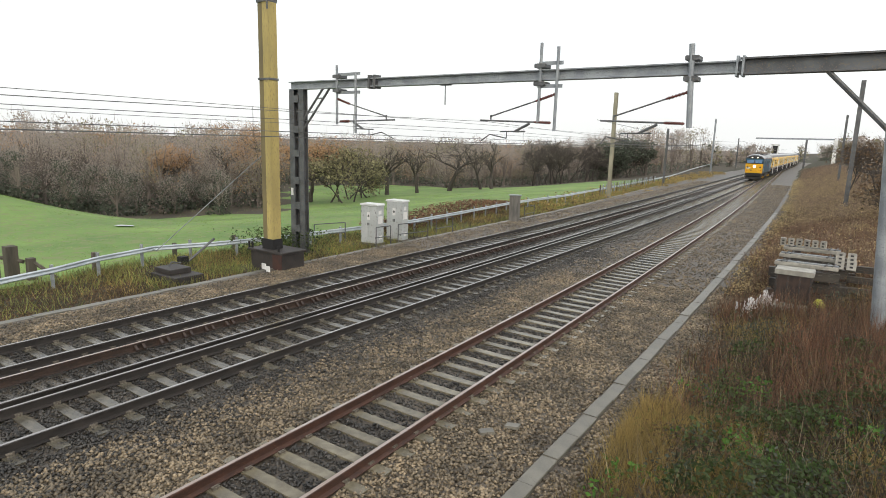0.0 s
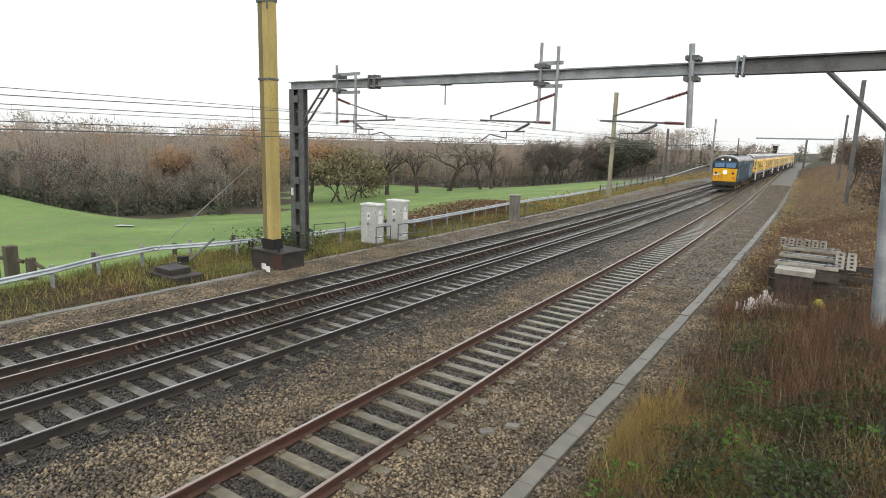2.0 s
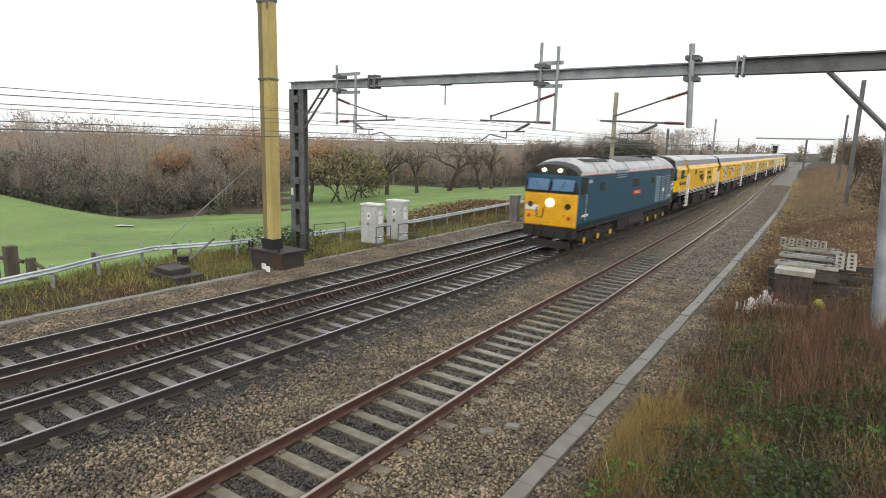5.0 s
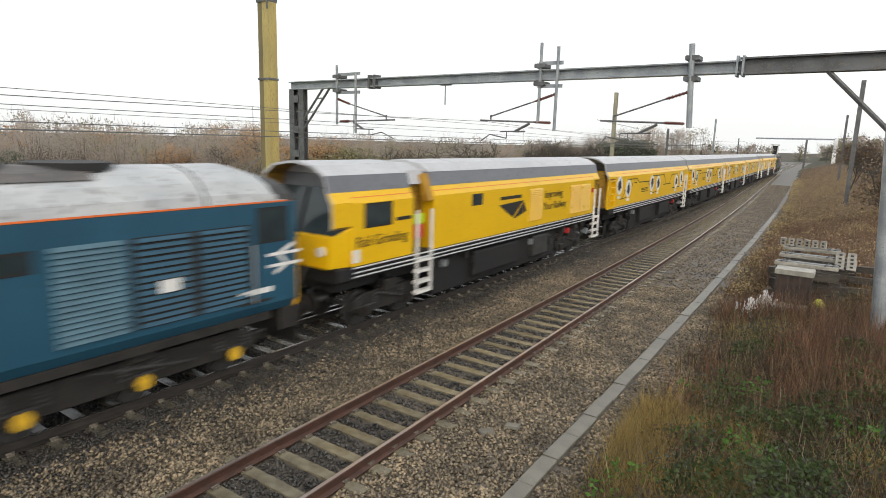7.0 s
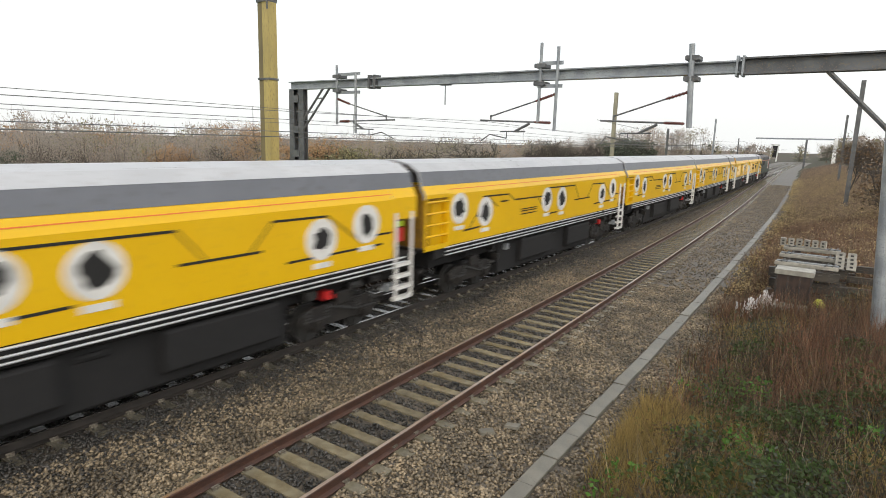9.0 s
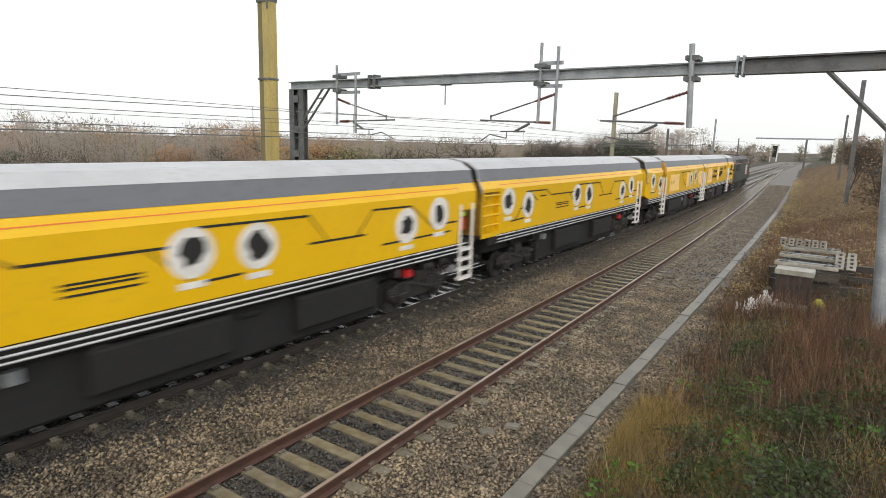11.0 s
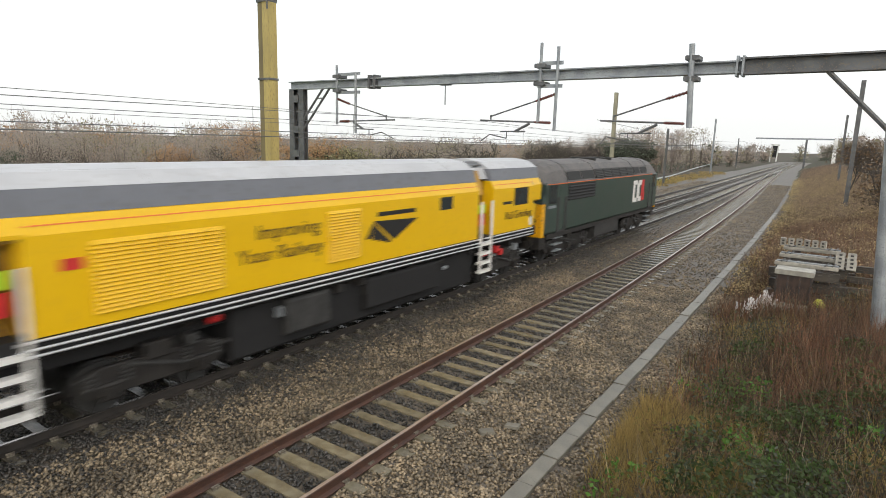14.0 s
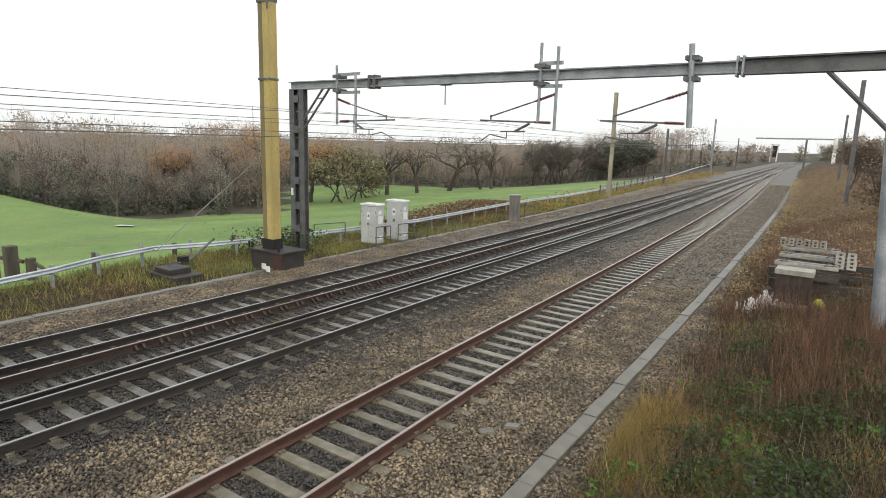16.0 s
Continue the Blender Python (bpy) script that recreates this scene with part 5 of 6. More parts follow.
def bogie(parent, y, axles, box_material, length, heavy=False):
    b = tagged(new("bogie"), "grimy black bogie")
    b.parent = parent
    b.matrix_basis = pose(0, y, 0)
    for k in (-1, 1):
        pr = [(-length / 2, 0.55), (-length / 2 + 0.25, 0.42), (length / 2 - 0.25, 0.42), (length / 2, 0.55), (length / 2, 0.82), (length / 2 - 0.4, 0.98), (-length / 2 + 0.4, 0.98), (-length / 2, 0.82)]
        bevel(part("side_frame", Shape().prism(pr, -0.07, 0.07, Matrix.Translation((k * 1.05, 0, 0)) @ Matrix.Rotation(radians(90), 4, "Z")), GRIME, b), 0.02, 1)
        for a in axles:
            s = Shape().box(k * 1.12 - 0.1, k * 1.12 + 0.1, a - 0.17, a + 0.17, 0.34, 0.68, c=0.04)
            part("axlebox", s, GRIME, b)
            s = Shape().rod((k * 1.2, a, 0.5), (k * 1.26, a, 0.5), 0.15 if heavy else 0.11, 14)
            part("axle_cover", s, box_material, b, "yellow axle end cover" if heavy else "")
            for d in (-0.33, 0.33):
                s = Shape().loft([[(k * 1.12 + rr * math.cos(q * math.pi / 5), a + d + rr * math.sin(q * math.pi / 5), 0.62 + i * 0.027) for q in range(10)] for i, rr in enumerate((0.085, 0.085, 0.055) * 4)])
                part("spring", s, GRIME_GREY, b)
        s = Shape().rod((k * 1.16, -length * 0.2, 0.95), (k * 1.16, length * 0.2, 0.62), 0.035, 8)
        part("damper", s, GRIME_GREY, b)
        s = Shape()
        s.box(k * 1.1 - 0.12, k * 1.1 + 0.12, -0.28, 0.28, 0.9, 1.25, c=0.03)
        part("bolster", s, GRIME, b)
        for a in axles:
            part("brake_block", Shape().box(k * 0.76 - 0.05, k * 0.76 + 0.05, a + 0.52, a + 0.66, 0.3, 0.62), GRIME, b)
            part("brake_cylinder", Shape().rod((k * 1.0, a + 0.55, 0.75), (k * 1.0, a + 0.95, 0.75), 0.07, 8), GRIME, b)
    for a in axles:
        w = part("wheelset", WHEELSET, None, b, at=pose(0, a, 0.5))
        WHEELS.append((w, a))
    return b


def side_panel(s, y0, y1, z0, z1, k, x=1.42, t=0.012):
    a, b = sorted((k * x, k * (x + t)))
    return s.box(a, b, y0, y1, z0, z1)


def strip(s, pts, k, w=0.05, x=1.42, t=0.01):
    for (y0, z0), (y1, z1) in zip(pts, pts[1:]):
        d = Vector((y1 - y0, z1 - z0))
        n = Vector((-d.y, d.x)).normalized() * w / 2
        quad = [(y0 + n.x, z0 + n.y), (y0 - n.x, z0 - n.y), (y1 - n.x, z1 - n.y), (y1 + n.x, z1 + n.y)]
        s.add([(k * x, a, b) for a, b in quad] + [(k * (x + t), a, b) for a, b in quad], [(4, 5, 6, 7), (0, 1, 5, 4), (1, 2, 6, 5), (2, 3, 7, 6), (3, 0, 4, 7)])
    return s


def lettering(text, y, z, size, material, parent, x, k=1):
    cu = bpy.data.curves.new("lettering", "FONT")
    cu.body, cu.size, cu.extrude, cu.align_x = text, size, 0.004, "CENTER"
    cu.materials.append(material)
    ob = new("lettering", cu)
    ob.parent = parent
    ob.matrix_basis = Matrix.Translation((k * x, y, z)) @ Matrix.Rotation(radians(90 * k), 4, "Z") @ Matrix.Rotation(radians(90), 4, "X")
    return ob


def arc_disc(s, y, z, r, k, x, t=0.012, n=24, sy=1.0):
    return s.add([(k * (x + t), y + sy * r * math.cos(i * 2 * math.pi / n), z + r * math.sin(i * 2 * math.pi / n)) for i in range(n)] + [(k * x, y + sy * r * math.cos(i * 2 * math.pi / n), z + r * math.sin(i * 2 * math.pi / n)) for i in range(n)], [tuple(range(n))] + [(i, (i + 1) % n, n + (i + 1) % n, n + i) for i in range(n)])


def badge(car, y, z, k, seed):
    """White disc with a dark uneven blot and a white bar under it."""
    rnd = random.Random(seed)
    b = part("badge", arc_disc(Shape(), y, z, 0.52, k, 1.42), WHITE, car, "white round badge with a dark emblem")
    s = Shape()
    n = 14
    pts = [(y + 0.4 * rnd.uniform(0.45, 1.0) * math.cos(i * 2 * math.pi / n), z + 0.42 * rnd.uniform(0.5, 1.0) * math.sin(i * 2 * math.pi / n)) for i in range(n)]
    s.add([(k * 1.438, a, b) for a, b in pts], [tuple(range(n))])
    part("emblem", s, DARK, b)
    part("badge_bar", side_panel(Shape(), y - 0.3, y + 0.3, z - 0.72, z - 0.58, k), WHITE, car)


def ladder(car, y, k, top=3.2):
    lad = part("ladder", Shape().rod((k * 1.46, y - 0.36, 0.62), (k * 1.46, y - 0.36, top), 0.05, 8).rod((k * 1.46, y + 0.36, 0.62), (k * 1.46, y + 0.36, top), 0.05, 8), WHITE, car, "white painted steel ladder")
    for z in (0.66, 0.98, 1.32, 1.66):
        s = Shape().box(*sorted((k * 1.3, k * 1.5)), y - 0.36, y + 0.36, z - 0.045, z + 0.045)
        part("rung", s, WHITE, lad)
    part("warning_panel", Shape().box(*sorted((k * 1.2, k * 1.24)), y - 0.26, y + 0.26, 2.75, 3.05), HI_VIS, car, "lime safety panel")
    part("warning_panel", Shape().box(*sorted((k * 1.2, k * 1.24)), y - 0.26, y + 0.26, 2.3, 2.7), RED, car)


def hull(car, y0, y1, roof0=None, roof1=None):
    bevel(part("body", Shape().prism(mirrored(HALF_YELLOW), y0, y1), YELLOW, car, "bright yellow side panels"), 0.015, 2)
    for k in (-1, 1):
        part("red_stripe", Shape().prism([(k * 1.356, 3.722), (k * 1.345, 3.744), (k * 1.33, 3.735), (k * 1.335, 3.715)], y0 + 0.05, y1 - 0.05), ORANGE, car, "thin red-orange stripe")
    r0, r1 = y0 if roof0 is None else roof0, y1 if roof1 is None else roof1
    part("roof", Shape().prism(mirrored(HALF_ROOF[1:]), r0, r1), ROOF_GREY, car, "pale grey folded roof panels")
    part("roof_side", Shape().prism(mirrored([(1.275, 3.882), (1.16, 4.306)]), r0, r1), ROOF_SIDE_SHADE, car, "lower roof panels in a shaded grey")


def cowl(car, y0, y1, low=3.0):
    """Roof shell that reaches over an open end."""
    out = mirrored([(1.42, low)] + [(1.42, 3.62)] + HALF_ROOF)
    inn = [(x * 0.955, z - 0.06) for x, z in out]
    n = len(out)
    s = Shape()
    rings = [[(x, y, z) for x, z in out] for y in (y0, y1)]
    inner = [[(x, y, z) for x, z in inn] for y in (y0, y1)]
    s.loft(rings, cap=False, closed=False)
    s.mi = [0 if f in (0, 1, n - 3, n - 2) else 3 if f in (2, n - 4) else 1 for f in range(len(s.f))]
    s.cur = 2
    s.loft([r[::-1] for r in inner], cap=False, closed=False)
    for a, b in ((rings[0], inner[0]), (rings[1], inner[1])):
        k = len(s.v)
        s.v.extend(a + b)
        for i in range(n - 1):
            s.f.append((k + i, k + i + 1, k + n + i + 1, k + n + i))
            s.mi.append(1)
    part("cowl", s, (YELLOW, ROOF_GREY, INNER_SHADE, ROOF_SIDE_SHADE), car, "overhanging cowl of the open end")


def underframe(car, L, tanks, front=0.3, back=0.3):
    h = L / 2
    part("gear_case", Shape().box(-1.12, 1.12, -h + 4.9, h - 4.9, 0.24, 1.5, c=0.08), BLACK, car)
    part("underframe", Shape().box(-1.36, 1.36, -h + front, h - back, 1.5, 1.9, c=0.05).box(-0.9, 0.9, -h + 0.6, h - 0.6, 1.15, 1.5), BLACK, car, "black underframe")
    for k in (-1, 1):
        for z, x in ((1.86, 1.43), (1.74, 1.46), (1.62, 1.44)):
            part("pipe", Shape().rod((k * x, -h + front + 0.5, z), (k * x, h - back - 0.4, z), 0.026, 8), SILVER, car, "silver pipe")
        for a, b in tanks:
            t = part("equipment_box", Shape().box(*sorted((k * 0.7, k * 1.35)), a, b, 0.55, 1.45, c=0.06), GRIME_GREY if (b - a) < 2 else BLACK, car)
            bevel(t, 0.02, 1)
    rnd = random.Random(int(L * 100) + len(tanks))
    mats = (GRIME_GREY, GRIME, GRIME, BLACK, GRIME, GRIME_GREY, GRIME, BLACK, RED, GALV)
    for i in range(34):
        y, z, k = rnd.uniform(-h + 1, h - 1), rnd.uniform(0.95, 1.45), rnd.choice((-1, 1, 1))
        w = rnd.uniform(0.06, 0.26)
        m = rnd.choice(mats)
        s = Shape()
        if i % 2:
            s.rod((k * 1.1, y - w, z), (k * 1.1, y + w, z), rnd.uniform(0.05, 0.14), 10)
        else:
            s.box(*sorted((k * 1.0, k * 1.3)), y - w * 0.6, y + w * 0.6, z - 0.12, z + 0.12, c=0.02)
        part("fitting", s, m, car)
    for e in (-1, 1):
        for k in (-1, 1):
            s = Shape().rod((k * 0.87, e * (h - 0.3), 1.08), (k * 0.87, e * (h + 0.12), 1.08), 0.09, 10).rod((k * 0.87, e * (h + 0.12), 1.08), (k * 0.87, e * (h + 0.17), 1.08), 0.23, 16)
            part("buffer", s, GRIME, car)
        part("coupling", Shape().rod((0, e * (h - 0.3), 1.02), (0, e * (h + 0.3), 0.95), 0.07, 8), GRIME, car)


def louvres(car, y0, y1, z0, z1, k, material, x=1.42, pitch=0.11, name="louvre"):
    n = int((z1 - z0) / pitch)
    for i in range(n):
        z = z0 + (i + 0.5) * (z1 - z0) / n
        s = Shape().add([(k * (x + 0.002), y0, z + 0.045), (k * (x + 0.002), y1, z + 0.045), (k * (x + 0.05), y1, z - 0.03), (k * (x + 0.05), y0, z - 0.03), (k * (x + 0.002), y0, z - 0.045), (k * (x + 0.002), y1, z - 0.045)], [(0, 1, 2, 3), (3, 2, 5, 4), (0, 3, 4), (1, 5, 2)])
        part(name, s, material, car)


def roof_details(car, L, rnd):
    for i in range(4):
        y = -L / 2 + 2 + (L - 4) * (i + rnd.uniform(0.1, 0.9)) / 4
        s = Shape()
        w = rnd.uniform(0.3, 0.8)
        m = Matrix.Translation((0.79, y, 4.485)) @ Matrix.Rotation(radians(24), 4, "Y")
        s.box(-0.16, 0.16, -w, w, 0.0, 0.02, m)
        part("roof_hatch", s, (GALV_DARK if i % 2 else GRIME_GREY), car)
    for j in range(1, 6):
        y = -L / 2 + L * j / 6
        s = Shape().prism([(x * 1.004, z + 0.006) for x, z in mirrored(HALF_ROOF[1:])], y - 0.02, y + 0.02)
        part("roof_joint", s, ROOF_GREY, car)


def grinder_car(kind, L):
    label = {"A": "yellow rail grinding cab car with grey roof", "M": "yellow rail grinding wagon with round white badges", "F": "yellow rail grinding power wagon with louvred sides", "G": "yellow rail grinding cab car behind the wagons"}[kind]
    car = tagged(new("rail_grinding_car"), label, "rail car", "cars of the grinding train")
    h = L / 2
    rnd = random.Random(ord(kind) + int(L * 10))
    Y = lambda s: s - h
    zig = [(2.2, 2.35), (3.3, 2.35), (4.2, 3.1), (5.6, 3.1), (6.0, 2.9), (8.6, 2.9)]
    if kind == "M":
        hull(car, Y(0.95), Y(18.2))
        cowl(car, Y(-0.35), Y(1.0), 3.5)
        cowl(car, Y(18.15), Y(19.25))
        part("bulkhead", Shape().box(-1.12, 1.12, Y(-0.1), Y(0.3), 1.92, 3.85), INNER_SHADE, car)
        part("deck", Shape().box(-1.38, 1.38, Y(-0.3), Y(0.95), 1.84, 1.92), BLACK, car)
        part("rear_deck", Shape().box(-1.38, 1.38, Y(18.2), Y(19.3), 1.84, 1.92), BLACK, car)
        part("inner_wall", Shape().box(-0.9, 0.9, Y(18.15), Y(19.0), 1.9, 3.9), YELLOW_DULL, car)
        for k in (-1, 1):
            s = Shape().box(*sorted((k * 0.02, k * 1.18)), Y(0.3), Y(0.95), 1.925, 3.8)
            part("deck_edge", Shape().box(*sorted((k * 1.38, k * 1.42)), Y(-0.3), Y(0.95), 1.86, 2.02), YELLOW, car)
            part("end_panel", s, YELLOW, car)
            for i in range(4):
                part("end_rail", Shape().rod((k * 1.38, Y(-0.25), 2.3 + i * 0.36), (k * 1.38, Y(0.98), 2.3 + i * 0.36), 0.035, 6), YELLOW, car)
            part("end_post", Shape().rod((k * 1.38, Y(-0.25), 1.9), (k * 1.38, Y(-0.25), 3.6), 0.045, 6), YELLOW, car)
            ladder(car, Y(18.62), k)
            for i, y in enumerate((1.6, 3.3, 8.5, 10.1, 15.4, 17.05)):
                badge(car, Y(y), (3.08, 2.84, 2.93, 2.87, 2.78, 3.0)[i], k, i + 3)
            for run_ in (((1.9, 2.3), (3.0, 2.34)), ((2.6, 2.72), (3.0, 2.76)), ((3.1, 3.38), (5.0, 3.36)), ((4.4, 3.12), (5.0, 3.12)), ((5.5, 3.12), (8.1, 3.1)), ((8.6, 3.42), (11.6, 3.4)), ((8.4, 2.3), (9.7, 2.32)), ((11.6, 2.72), (13.6, 2.72)), ((13.9, 3.36), (15.6, 3.34)), ((14.3, 2.35), (17.7, 2.38)), ((16.9, 2.66), (18.1, 2.66))):
                part("panel_line", strip(Shape(), [(Y(p), q) for p, q in run_], k, 0.055), DARK, car)
            for run_ in (((2.2, 2.32), (3.4, 3.37)), ((3.4, 3.37), (4.2, 2.95)), ((5.0, 3.36), (5.5, 3.12)), ((7.6, 3.1), (8.5, 2.34)), ((8.1, 3.1), (8.6, 3.42)), ((11.6, 3.4), (12.2, 2.74)), ((13.3, 2.74), (13.9, 3.36)), ((15.6, 3.34), (16.9, 2.5))):
                part("panel_seam", strip(Shape(), [(Y(p), q) for p, q in run_], k, 0.05), SEAM, car)
            for z in (2.5, 2.7, 2.62):
                part("lettering_bar", side_panel(Shape(), Y(6.1), Y(7.5), z - 0.02, z + 0.02, k), DARK, car)
        underframe(car, L, [(-3.2, -0.3), (1.6, 4.4)])
        bogie(car, Y(3.0), (-0.9, 0.9), GRIME, 2.9)
        bogie(car, Y(16.4), (-0.9, 0.9), GRIME, 2.9)
    elif kind in "AG":
        f = 1 if kind == "A" else -1
        rec = 0.0 if kind == "A" else 0.6
        Y = (lambda s: s - h) if kind == "A" else (lambda s: h - s)
        pair = lambda a, b: (min(Y(a), Y(b)), max(Y(a), Y(b)))
        hull(car, *pair(0.75, 3.4 + rec))
        hull(car, *pair(4.45 + rec, L - 0.95))
        cowl(car, *pair(L - 1.05, L - 0.3), 3.55)
        part("end_wall", Shape().box(-0.95, 0.95, *pair(L - 1.02, L - 0.35), 1.9, 3.9), INNER_SHADE, car)
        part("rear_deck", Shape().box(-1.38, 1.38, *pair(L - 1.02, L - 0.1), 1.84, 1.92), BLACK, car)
        part("inner_wall", Shape().box(-0.95, 0.95, *pair(3.35 + rec, 4.5 + rec), 1.9, 3.9), INNER_SHADE, car)
        part("recess_deck", Shape().box(-1.38, 1.38, *pair(3.35 + rec, 4.5 + rec), 1.84, 1.92), BLACK, car)
        part("roof_link", Shape().prism(mirrored([(1.1, 3.95), (0.9, 4.35), (0.3, 4.55)]), *pair(3.35 + rec, 4.5 + rec)), ROOF_GREY, car)
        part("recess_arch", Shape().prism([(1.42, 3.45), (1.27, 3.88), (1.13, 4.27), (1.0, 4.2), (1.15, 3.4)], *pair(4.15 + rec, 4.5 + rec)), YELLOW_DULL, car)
        # nose: low apron, deep raked windscreen and a roof visor
        for a, b, nm, mt in ((2.75, 1.9, "apron", YELLOW),):
            s = Shape().loft([[(-1.36, Y(0.78), 1.9), (1.36, Y(0.78), 1.9), (1.4, Y(0.78), 2.95), (-1.4, Y(0.78), 2.95)], [(-1.2, Y(0.1), 1.9), (1.2, Y(0.1), 1.9), (1.3, Y(0.15), 2.75), (-1.3, Y(0.15), 2.75)]])
            bevel(part(nm, s, mt, car), 0.03, 2)
        s = Shape().loft([[(-1.3, Y(0.2), 2.78), (1.3, Y(0.2), 2.78), (1.32, Y(0.76), 2.8), (-1.32, Y(0.76), 2.8)], [(-1.18, Y(0.62), 3.95), (1.18, Y(0.62), 3.95), (1.2, Y(0.76), 3.95), (-1.2, Y(0.76), 3.95)]])
        part("windscreen", s, GLASS, car, "large raked windscreen")
        part("windscreen_post", Shape().rod((0, Y(0.17), 2.8), (0, Y(0.6), 3.95), 0.04, 6), BLACK, car)
        cowl(car, *pair(0.05, 0.8))
        for k in (-1, 1):
            part("headlamp", Shape().rod((k * 0.95, Y(0.16), 2.35), (k * 0.95, Y(0.05), 2.35), 0.13, 12), WHITE, car)
            part("front_hose", Shape().path([(k * 0.4, Y(0.1), 1.9), (k * 0.45, Y(-0.2), 1.5), (k * 0.4, Y(-0.1), 1.2)], 0.04), GRIME, car)
            part("window", side_panel(Shape(), *pair(1.3, 2.35), 2.95, 3.5, k), GLASS, car)
            part("window_frame", side_panel(Shape(), *pair(1.24, 2.41), 2.89, 3.56, k, 1.415), BLACK, car)
            ladder(car, Y(3.92 + rec), k)
            ladder(car, Y(L - 0.55), k, 3.1)
            part("hatch", side_panel(Shape(), *pair(6.7, 7.4), 3.1, 3.5, k), GLASS, car)
            louvres(car, *pair(11.1, 12.3), 2.15, 3.45, k, LOUVRE_YELLOW, pitch=0.075)
            for a, b in ((15.3, 16.55), (16.6, 17.85)):
                louvres(car, *pair(a, b), 2.1, 3.4, k, LOUVRE_YELLOW, pitch=0.075)
            part("data_panel", side_panel(Shape(), *pair(18.0, 18.35), 2.95, 3.15, k), RED, car)
            # plain arrow-like emblem
            s = Shape()
            for i in range(4):
                a0, a1 = (9.2, 3.0), (11.3, 3.0)
                s.add([(k * 1.434, Y(9.8 + 0.28 * i), 2.4 + 0.06 * i), (k * 1.434, Y(10.05 + 0.28 * i), 2.4 + 0.06 * i), (k * 1.434, Y(10.6), 3.0)], [(0, 1, 2)])
            s.add([(k * 1.434, Y(8.6), 2.98), (k * 1.434, Y(9.7), 2.45), (k * 1.434, Y(10.6), 3.05)], [(0, 1, 2)])
            part("emblem", s, DARK, car)
            part("emblem_bar", side_panel(Shape(), *pair(8.7, 10.4), 3.16, 3.28, k), DARK, car)
            lettering("Improving", Y(13.5), 3.0, 0.46, DARK, car, 1.435, k)
            lettering("Your Railway", Y(13.7), 2.5, 0.46, DARK, car, 1.435, k)
            lettering("Rail Grinding", Y(2.0), 2.4, 0.42, DARK, car, 1.435, k)
            part("lettering_bar", side_panel(Shape(), *pair(2.6, 3.3), 2.98, 3.08, k), DARK, car)
            part("white_mark", side_panel(Shape(), *pair(0.78, 1.05), 2.0, 2.35, k), WHITE, car)
        underframe(car, L, [(-2.6, 0.8), (2.2, 3.6)] if f == 1 else [(-3.6, -2.2), (-0.8, 2.6)])
        bogie(car, Y(2.6), (-0.95, 0.95), GRIME, 3.0)
        bogie(car, Y(L - 3.2), (-0.95, 0.95), GRIME, 3.0)
        roof_details(car, L, rnd)
    else:
        hull(car, Y(1.1), Y(4.3))
        hull(car, Y(5.3), Y(18.4))
        s = Shape().loft([[(x, Y(1.12), z) for x, z in mirrored(HALF_YELLOW)], [(x * 0.95, Y(0.45), z) for x, z in mirrored([(1.36, 2.1), (1.36, 3.5), (1.2, 3.78)])]])
        bevel(part("nose", s, YELLOW, car), 0.03, 2)
        cowl(car, Y(0.35), Y(1.15))
        part("inner_wall", Shape().box(-0.95, 0.95, Y(4.25), Y(5.35), 1.9, 3.9), INNER_SHADE, car)
        part("recess_deck", Shape().box(-1.38, 1.38, Y(4.25), Y(5.35), 1.84, 1.92), BLACK, car)
        part("roof_link", Shape().prism(mirrored([(1.1, 3.95), (0.9, 4.35), (0.3, 4.55)]), Y(4.25), Y(5.35)), ROOF_GREY, car)
        cowl(car, Y(18.35), Y(19.2))
        part("rear_deck", Shape().box(-1.38, 1.38, Y(18.35), Y(19.25), 1.84, 1.92), BLACK, car)
        for k in (-1, 1):
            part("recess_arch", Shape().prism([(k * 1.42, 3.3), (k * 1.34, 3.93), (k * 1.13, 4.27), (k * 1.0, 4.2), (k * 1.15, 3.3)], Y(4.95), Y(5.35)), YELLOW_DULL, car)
            ladder(car, Y(4.8), k)
            ladder(car, Y(18.85), k)
            badge(car, Y(1.7), 3.05, k, 1)
            badge(car, Y(3.65), 2.82, k, 2)
            badge(car, Y(13.9), 2.8, k, 8)
            badge(car, Y(15.7), 3.02, k, 9)
            louvres(car, Y(6.4), Y(9.4), 2.1, 3.3, k, LOUVRE_YELLOW, pitch=0.075)
            louvres(car, Y(12.0), Y(13.0), 2.2, 3.3, k, LOUVRE_YELLOW, pitch=0.075)
            louvres(car, Y(16.7), Y(18.2), 2.2, 3.3, k, LOUVRE_YELLOW, pitch=0.075)
            for run_ in (((1.2, 2.3), (2.5, 2.3)), ((3.4, 3.32), (4.25, 3.32)), ((10.2, 3.4), (13.4, 3.4)), ((11.6, 2.4), (12.9, 2.4))):
                part("panel_line", strip(Shape(), [(Y(p), q) for p, q in run_], k, 0.055), DARK, car)
            for run_ in (((2.5, 2.3), (3.4, 3.32)), ((10.2, 3.4), (11.6, 2.4))):
                part("panel_seam", strip(Shape(), [(Y(p), q) for p, q in run_], k), SEAM, car)
        underframe(car, L, [(-2.6, 1.6), (2.6, 3.6)])
        bogie(car, Y(3.4), (-0.95, 0.95), GRIME, 3.0)
        bogie(car, Y(16.0), (-0.95, 0.95), GRIME, 3.0)
        roof_details(car, L, rnd)
    if kind == "M":
        roof_details(car, L, rnd)
    return car


